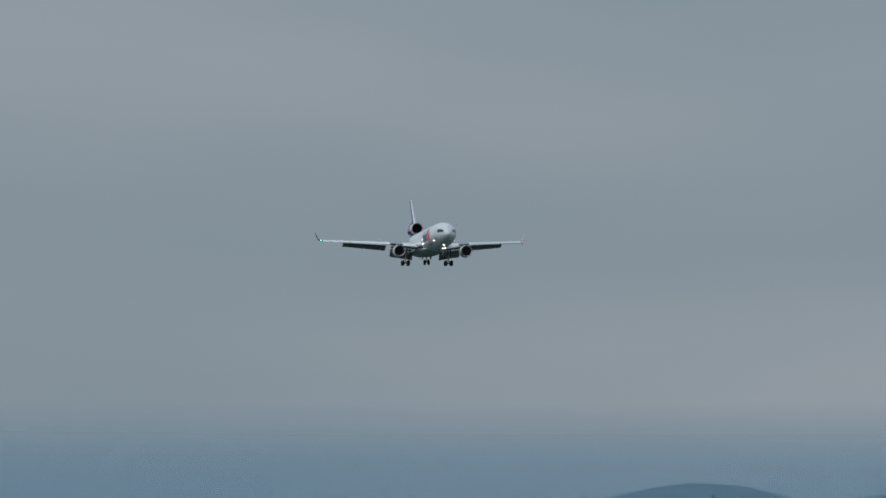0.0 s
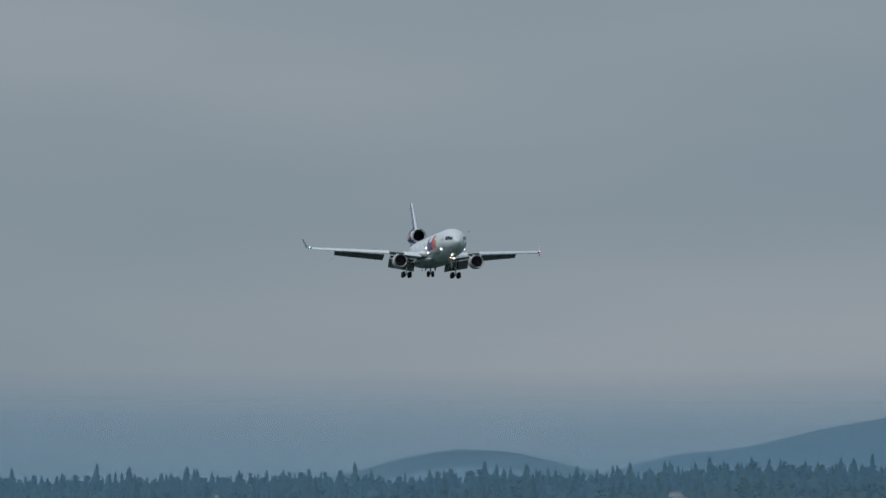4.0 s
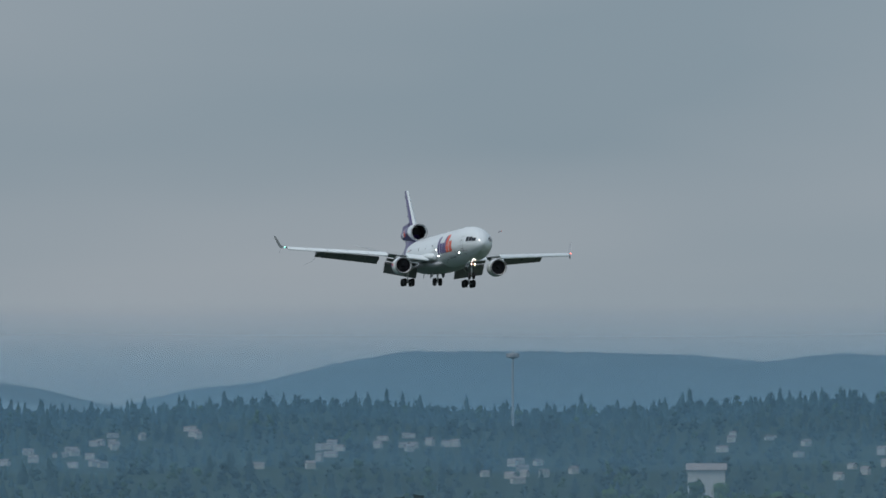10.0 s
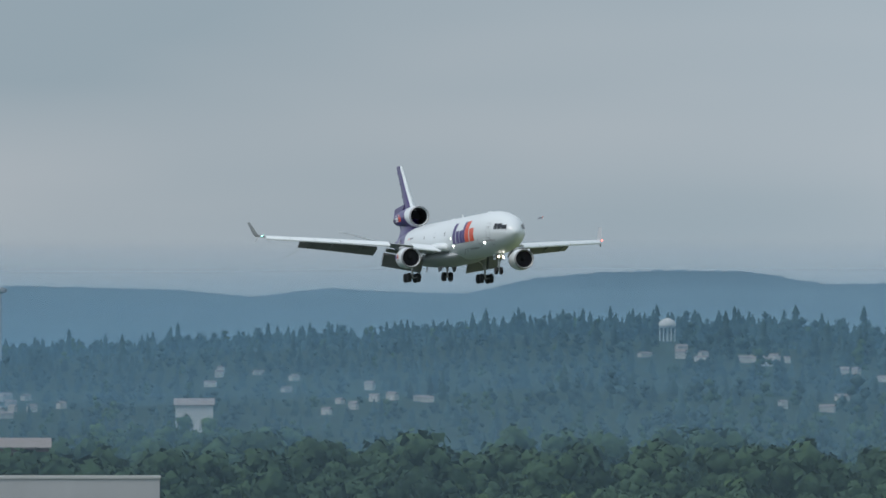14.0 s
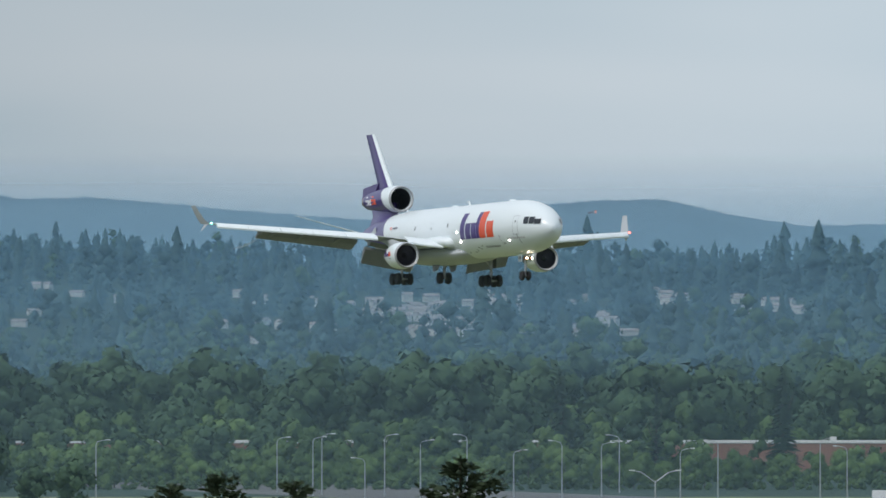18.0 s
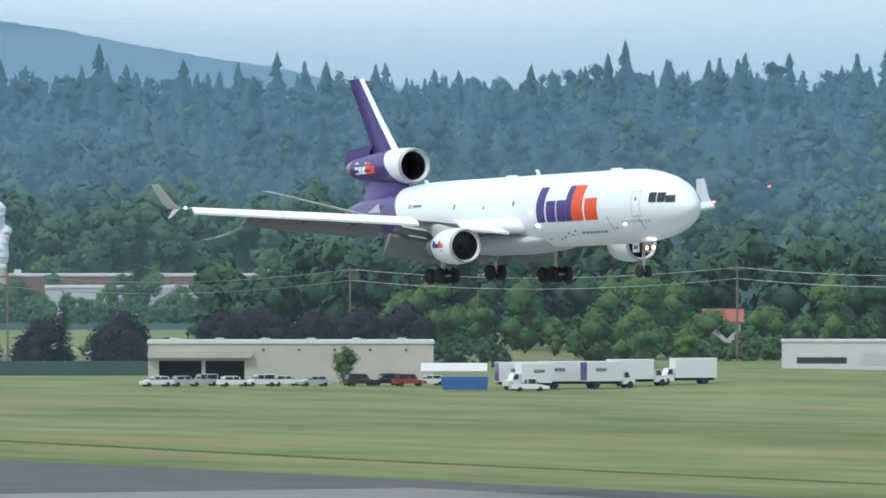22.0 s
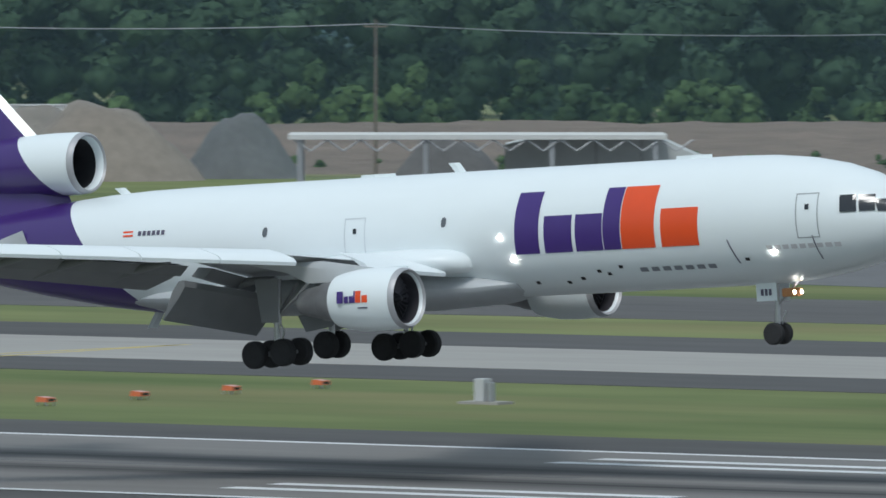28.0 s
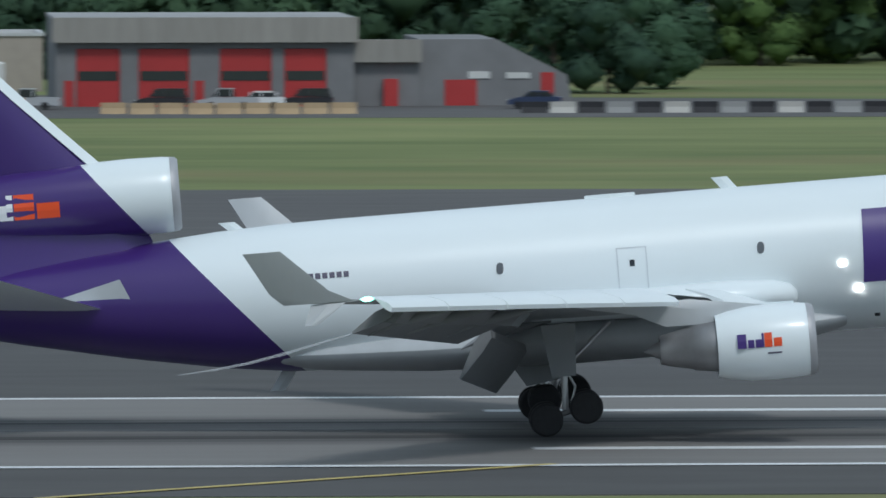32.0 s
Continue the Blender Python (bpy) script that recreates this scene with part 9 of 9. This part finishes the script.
block(e, "stand", -1.0, -0.8, 1.0, 0.8, 0, 2.0, M_STEEL)

# ---- parked aircraft ----
M_CARGO_YELLOW = mat("yellow_aircraft_paint", (0.78, 0.45, 0.035), 0.35, var=0.05, scale=0.5, scale2=0.1, coat=0.25)
M_CARGO_RED = mat("red_aircraft_paint", (0.50, 0.035, 0.03), 0.35, var=0.05, coat=0.25)


def yellow_jet():
    """A yellow twin-engined freighter waiting on the taxiway; its nose along +x, wheels on z = 0."""
    e = thing("yellow_freighter", pose(-613.4, 510.5, 0.06, 0, 0, 180) @ Matrix.Diagonal((0.94, 0.96, 0.965, 1)), "yellow and red twin-engined cargo jet waiting on the taxiway", "aircraft")
    SECT = [(-24.5, 4.6, 0.3), (-22, 4.5, 0.75), (-18, 4.15, 1.25), (-14, 3.8, 1.68), (-10, 3.55, 1.93), (-6, 3.5, 2.0), (14, 3.5, 2.0), (17, 3.45, 1.93), (19.5, 3.35, 1.7), (21.2, 3.2, 1.35), (22.3, 3.05, 0.9), (22.8, 2.95, 0.4)]

    def at(x):
        xs = [s[0] for s in SECT]
        return float(np.interp(x, xs, [s[1] for s in SECT])), float(np.interp(x, xs, [s[2] for s in SECT]))
    m = M_CARGO_YELLOW.copy()
    m.name = "yellow_paint_with_red_belly"
    t = m.node_tree
    col = next(l for l in t.links if l.to_socket.name == "Base Color").from_socket
    co, sp = t.nodes.new("ShaderNodeTexCoord"), t.nodes.new("ShaderNodeSeparateXYZ")
    t.links.new(co.outputs["Object"], sp.inputs[0])
    z = node_math(t, "MULTIPLY_ADD", sp.outputs["X"], 0.0, sp.outputs["Z"])
    f = node_math(t, "LESS_THAN", z, 2.25)
    for a in (2.62, 2.95, 3.25):
        f = node_math(t, "MAXIMUM", f, node_math(t, "LESS_THAN", node_math(t, "ABSOLUTE", node_math(t, "SUBTRACT", z, a)), 0.07))
    mx = t.nodes.new("ShaderNodeMix")
    mx.data_type = "RGBA"
    mx.inputs["B"].default_value = (0.42, 0.035, 0.03, 1)
    t.links.new(f, mx.inputs["Factor"]), t.links.new(col, mx.inputs["A"])
    t.links.new(mx.outputs["Result"], t.nodes["Principled BSDF"].inputs["Base Color"])
    bm = bmesh.new()
    xs = sorted(set([s[0] for s in SECT] + [x * 3.0 for x in range(-7, 7)]))
    loft(bm, [[(x, at(x)[1] * 0.95 * math.cos(2 * math.pi * i / 40), at(x)[0] + at(x)[1] * math.sin(2 * math.pi * i / 40)) for i in range(40)] for x in xs])
    part("fuselage", bm, m, e, "yellow fuselage with red stripes and belly", smooth=True)
    for sd in (-1, 1):
        bm = bmesh.new()
        loft(bm, [[(x, sd * y, z + q) for x, q in ((xl, 0), ((xl * 0.8 + xt * 0.2), th), (xt, 0.02), (xt, -0.02), ((xl * 0.7 + xt * 0.3), -th * 0.7))] for y, xl, xt, z, th in ((1.5, 4.6, -4.2, 2.3, 0.45), (6.5, 1.8, -3.0, 2.75, 0.3), (19, -5.8, -7.8, 3.9, 0.1))])
        part("wing", bm, M_JET_GREY, e, "grey swept wing", smooth=True)
        bm = bmesh.new()
        spin(bm, [(5.9, 1.1), (6.7, 1.15), (6.85, 1.25), (6.6, 1.36), (5.6, 1.4), (4.0, 1.32), (3.2, 1.15), (3.2, 1.05)], 32, at=(0, sd * 6.5, 1.75), caps=False)
        c = part("engine_cowl", bm, M_PALE_CLAD, e, "pale engine cowl", smooth=True)
        bm = bmesh.new()
        spin(bm, [(6.0, 1.12), (5.98, 0.05)], 32, at=(0, sd * 6.5, 1.75), caps=False)
        part("fan", bm, M_DARK, c)
        bm = bmesh.new()
        spin(bm, [(3.6, 0.9), (2.2, 0.72), (1.6, 0.5), (0.9, 0.1)], 24, at=(0, sd * 6.5, 1.75), caps=False)
        part("engine_core", bm, M_DULL_METAL, c, smooth=True)
        bm = bmesh.new()
        loft(bm, [[(xf, sd * 6.5 - 0.15, z), (xf, sd * 6.5 + 0.15, z), (xb, sd * 6.5 + 0.15, z), (xb, sd * 6.5 - 0.15, z)] for xf, xb, z in ((5.0, 1.6, 2.6), (2.6, -1.0, 3.0))])
        part("pylon", bm, M_PALE_CLAD, e)
        bm = bmesh.new()
        loft(bm, [[(x, sd * y, z + q) for x, q in ((xl, 0), ((xl + xt) / 2, 0.15), (xt, 0), ((xl + xt) / 2, -0.12))] for y, xl, xt, z in ((0.6, -17.5, -22.2, 4.6), (7.6, -22.2, -24.2, 5.3))])
        part("tailplane", bm, M_PALE_CLAD, e, smooth=True)
        # company mark, as plain slanted red blocks
        for x0, x1, z0, z1 in ((13.9, 16.6, 4.05, 4.75), (16.2, 19.2, 4.15, 4.65), (10.6, 13.4, 4.05, 4.75)):
            bm = bmesh.new()
            rows = []
            for i in range(5):
                x = x0 + (x1 - x0) * i / 4
                rows.append([bm.verts.new((x + (zz - z0) * -0.45, sd * (0.95 * math.sqrt(max(0.05, (at(x)[1] + 0.03) ** 2 - (zz - at(x)[0]) ** 2)) + 0.012), zz)) for zz in (z0, (z0 + z1) / 2, z1)])
            for i in range(4):
                for j in range(2):
                    bm.faces.new((rows[i][j], rows[i + 1][j], rows[i + 1][j + 1], rows[i][j + 1]))
            part("mark_block", bm, M_CARGO_RED, e)
        for k, (xx, zz) in enumerate(((-20.3, 9.2), (-20.8, 9.7))):
            block(e, "fin_mark", xx - 1.3, sd * 0.2 - 0.02, xx + 1.3, sd * 0.2 + 0.02, zz, zz + 0.33, M_CARGO_RED)
        for x0, x1, z0, z1 in ((19.4, 20.1, 3.65, 4.15), (20.2, 20.9, 3.6, 4.05)):
            bm = bmesh.new()
            quad(bm, [(x, sd * (0.95 * math.sqrt(max(0.02, (at(x)[1] + 0.03) ** 2 - (zz - at(x)[0]) ** 2)) + 0.01), zz) for x, zz in ((x0, z0), (x1, z0), (x1, z1), (x0, z1))])
            part("cockpit_window", bm, M_GLASS, e)
        # main gear
        bm = bmesh.new()
        tube(bm, (0, sd * 3.65, 0.5), (0.2, sd * 3.65, 2.5), 0.16, n=10)
        leg = part("main_gear_leg", bm, M_METAL, e)
        block(e, "gear_door", -0.6, sd * 4.0 - 0.03, 0.7, sd * 4.0 + 0.03, 1.1, 2.5, M_PALE_CLAD)
        for x in (-0.57, 0.57):
            for y in (-0.43, 0.43):
                o = new("wheel", TRUCK_WHEEL)
                o.parent, o.matrix_basis = leg, pose(x, sd * 3.65 + y, 0.52)
    bm = bmesh.new()
    loft(bm, [[(x, y, z) for x, y in ((xl, 0), ((xl + xt) / 2, th), (xt, 0), ((xl + xt) / 2, -th))] for xl, xt, z, th in ((-14.5, -22.6, 5.1, 0.4), (-17.3, -22.8, 6.6, 0.32), (-22.2, -25.2, 13.3, 0.15))])
    part("fin", bm, M_CARGO_YELLOW, e, "yellow fin", smooth=True)
    bm = bmesh.new()
    spin(bm, [(-24.9, 0.12), (-24.3, 0.32)], 14, at=(0, 0, 4.6))
    part("tail_pipe", bm, M_DULL_METAL, e)
    bm = bmesh.new()
    tube(bm, (17.6, 0, 0.4), (17.6, 0, 2.2), 0.1, n=10)
    leg = part("nose_gear_leg", bm, M_METAL, e)
    for y in (-0.26, 0.26):
        o = new("wheel", CAR_WHEEL)
        o.parent, o.matrix_basis = leg, pose(17.6, y, 0.42) @ Matrix.Diagonal((1.25, 1.2, 1.25, 1))
    return e


yellow_jet()

# twin-tailed grey fighters in and before the shelters
M_FIGHTER = mat("grey_fighter_paint", (0.20, 0.225, 0.24), 0.6, var=0.12, scale=0.6, scale2=0.15)
M_FIGHTER_DARK = mat("dark_grey_fighter_paint", (0.10, 0.115, 0.125), 0.6, var=0.12, scale=0.6, scale2=0.15)


def fighter(m, first=[]):
    if first:
        return copy_thing(first[0], m)
    e = thing("fighter_jet", m, "grey twin-tailed fighter jet parked with canopy closed", "aircraft", "parked fighter jets")
    bm = bmesh.new()
    loft(bm, [[(x, w * math.cos(2 * math.pi * i / 20), zc + h * math.sin(2 * math.pi * i / 20)) for i in range(20)] for x, w, h, zc in ((9.7, 0.05, 0.05, 2.15), (8.6, 0.38, 0.36, 2.2), (6.5, 0.62, 0.62, 2.35), (4.0, 0.75, 0.85, 2.5), (0, 0.8, 0.75, 2.55), (-8.5, 0.6, 0.4, 2.4))])
    part("fuselage", bm, M_FIGHTER, e, smooth=True)
    for sd in (-1, 1):
        bm = bmesh.new()
        loft(bm, [[(x, sd * yy, z) for yy, z in ((0.6, z1), (0.6, z0), (1.7, z0), (1.7, z1))] for x, z0, z1 in ((3.6, 2.1, 3.1), (2.6, 1.45, 3.1), (-6.5, 1.6, 2.95), (-8.6, 1.85, 2.75))])
        part("engine_box", bm, M_FIGHTER, e)
        bm = bmesh.new()
        loft(bm, [[(x, sd * y, z) for x, z in ((xl, 2.75), (xt, 2.72), (xt, 2.66), (xl, 2.66))] for y, xl, xt in ((1.6, 2.2, -5.6), (6.5, -3.4, -5.5))])
        part("wing", bm, M_FIGHTER, e)
        bm = bmesh.new()
        loft(bm, [[(x, sd * y, z) for x, z in ((xl, 2.45), (xt, 2.43), (xt, 2.37), (xl, 2.37))] for y, xl, xt in ((1.6, -5.6, -9.0), (4.3, -8.6, -9.8))])
        part("tailplane", bm, M_FIGHTER, e)
        bm = bmesh.new()
        loft(bm, [[(x, sd * 1.75 + q, z) for x, q in ((xl, 0), ((xl + xt) / 2, 0.06), (xt, 0), ((xl + xt) / 2, -0.06))] for xl, xt, z in ((-4.4, -7.8, 2.6), (-7.7, -9.0, 5.6))])
        part("tail_fin", bm, M_FIGHTER_DARK, e, "dark grey tail fin")
        bm = bmesh.new()
        tube(bm, (-0.6, sd * 1.3, 0.3), (-0.4, sd * 1.2, 1.7), 0.09, n=8)
        leg = part("gear_leg", bm, M_STEEL, e)
        o = new("wheel", CAR_WHEEL)
        o.parent, o.matrix_basis = leg, pose(-0.6, sd * 1.3, 0.38) @ Matrix.Diagonal((1.2, 1.2, 1.2, 1))
    bm = bmesh.new()
    loft(bm, [[(x, w * math.cos(math.pi * i / 12), z + h * math.sin(math.pi * i / 12)) for i in range(13)] for x, w, z, h in ((6.9, 0.1, 2.85, 0.05), (6.0, 0.48, 2.9, 0.7), (4.4, 0.5, 3.0, 0.85), (2.6, 0.3, 3.1, 0.3))])
    part("canopy", bm, M_GLASS, e, "dark glass canopy", smooth=True)
    bm = bmesh.new()
    tube(bm, (5.0, 0, 0.3), (5.2, 0, 1.9), 0.08, n=8)
    leg = part("gear_leg", bm, M_STEEL, e)
    o = new("wheel", CAR_WHEEL)
    o.parent, o.matrix_basis = leg, pose(5.0, 0, 0.32)
    first.append(e)
    return e


for x, y, rz in ((-158, 730, 178), (-132, 731, 178), (-106, 731, 178), (-163, 776, 172), (-138, 776, 172), (-116, 782, 172), (-91.5, 776, 172)):
    fighter(facing(x, y, rz, 0.03))
for k in range(10):
    crate("apron_cart", -168 + k * 9 + RNG.uniform(-2, 2), 768 + RNG.uniform(-3, 12), RNG.uniform(1.6, 3), 1.4, RNG.uniform(0.9, 1.7), (M_STEEL, M_FIGHTER_DARK, M_WHITE_WALL)[k % 3], "small ground service cart under a shelter", "cart", RNG.uniform(-20, 20), False, "service carts")

# the dark wood along the foot of the slope, broken where a hall stands
for a0, a1, n in ((-77.2, -65.1, 165), (-64.1, -61.6, 34)):
    belt("dark", a0, a1, 2570, 2690, n, 1.25, 1.75)
belt("leaf", -60.0, -59.4, 1640, 1662, 8, 0.3, 0.38)
belt("dark", -49.5, -46.4, 1090, 1140, 34, 0.28, 0.48)

# ---- what moves ----
# seconds, distance along the runway and across it, axle height, bank, pitch, heading
FLIGHT = [(0, -2460, 431, 112.6, -0.05, 2.21, -0.8), (1, -2378.9, 430.5, 106.93, -0.04, 2.31, -0.91), (2, -2298.6, 428.8, 101.41, -0.03, 2.41, -1.01),
          (2.5, -2258.8, 427.9, 98.78, -0.03, 2.46, -1.07), (4.5, -2101.8, 424.3, 89.59, -0.87, 2.28, -1.25), (6, -1985.9, 421.6, 83.09, -1.5, 2.15, -1.41),
          (7, -1909.3, 420.7, 78.79, -1.11, 2.1, -1.35), (8, -1833, 419.8, 74.43, -0.99, 1.92, -1.19), (9, -1756.8, 418.9, 69.97, -1.03, 1.73, -1),
          (10, -1680.9, 418.6, 65.43, -0.93, 1.97, -0.91), (11, -1605, 418.3, 61.09, -1.03, 2.27, -0.88), (12, -1528.6, 418.1, 57.12, -0.8, 2.38, -0.82),
          (13, -1451.4, 417.8, 53.5, -0.68, 2.3, -0.72), (14, -1373.6, 417.3, 50.02, -0.38, 1.94, -0.59), (14.5, -1334.7, 417.1, 48.27, -0.25, 1.74, -0.58),
          (16.5, -1178.6, 416.2, 41.18, -0.53, 1.36, -0.81), (17, -1139.4, 416, 39.21, -0.62, 1.27, -0.87), (18, -1060.6, 415.5, 35.1, -0.93, 1.16, -0.9),
          (19, -981.4, 414.8, 30.84, -0.97, 1.18, -0.86), (20, -901.6, 414, 26.67, -0.65, 1.2, -0.81), (21, -821.5, 412.7, 22.72, -0.1, 1.38, -0.8),
          (22, -741.4, 411.5, 19.02, 0.58, 1.64, -0.82), (23, -661.7, 410.1, 15.66, 0.12, 1.88, -0.81), (23.5, -622, 409.4, 14.13, -0.22, 2.01, -0.8),
          (24, -582.4, 408.8, 12.75, -0.43, 2.17, -0.79), (24.5, -542.9, 408.1, 11.53, -0.07, 2.38, -0.8), (25, -502.5, 406.4, 10.48, 0.2, 2.65, -0.98),
          (25.5, -463.4, 405.6, 9.52, 0.3, 2.9, -1.05), (27.5, -309, 404.5, 6.62, 0.3, 3.4, -1.4), (28, -270.5, 404.3, 5.98, 0.25, 3.45, -1.5),
          (28.5, -232.2, 404.2, 5.36, 0.1, 3.47, -1.6), (29, -193.9, 404.1, 4.72, -0.05, 3.5, -1.7), (29.5, -155.6, 404.1, 4.1, -0.1, 3.55, -1.8),
          (30, -117.6, 404.2, 3.45, 0, 3.7, -1.9), (30.5, -79.7, 404.4, 2.82, 0.1, 3.85, -2), (31, -41.9, 404.6, 2.15, 0.2, 4.05, -2.1), (31.5, -4, 404.8, 1.6, 0.15, 4.3, -2.22),
          (32, 33.9, 405, 1.15, 0.1, 4.5, -2.35)]


def motions():
    walk(jet, [(t, pose(x, y, z, bank, -pitch, heading)) for t, x, y, z, bank, pitch, heading in FLIGHT])
    for bogie, sd in BOGIES:
        walk(bogie, [(t, pose(0, sd * 5.29, 0, 0, tilt - 1.2, 0)) for t, tilt in ((0, 2), (24, 1), (28, -1), (29, -4), (30, -7), (30.5, -7), (31, -10), (31.5, -15), (32, -12))])


motions()
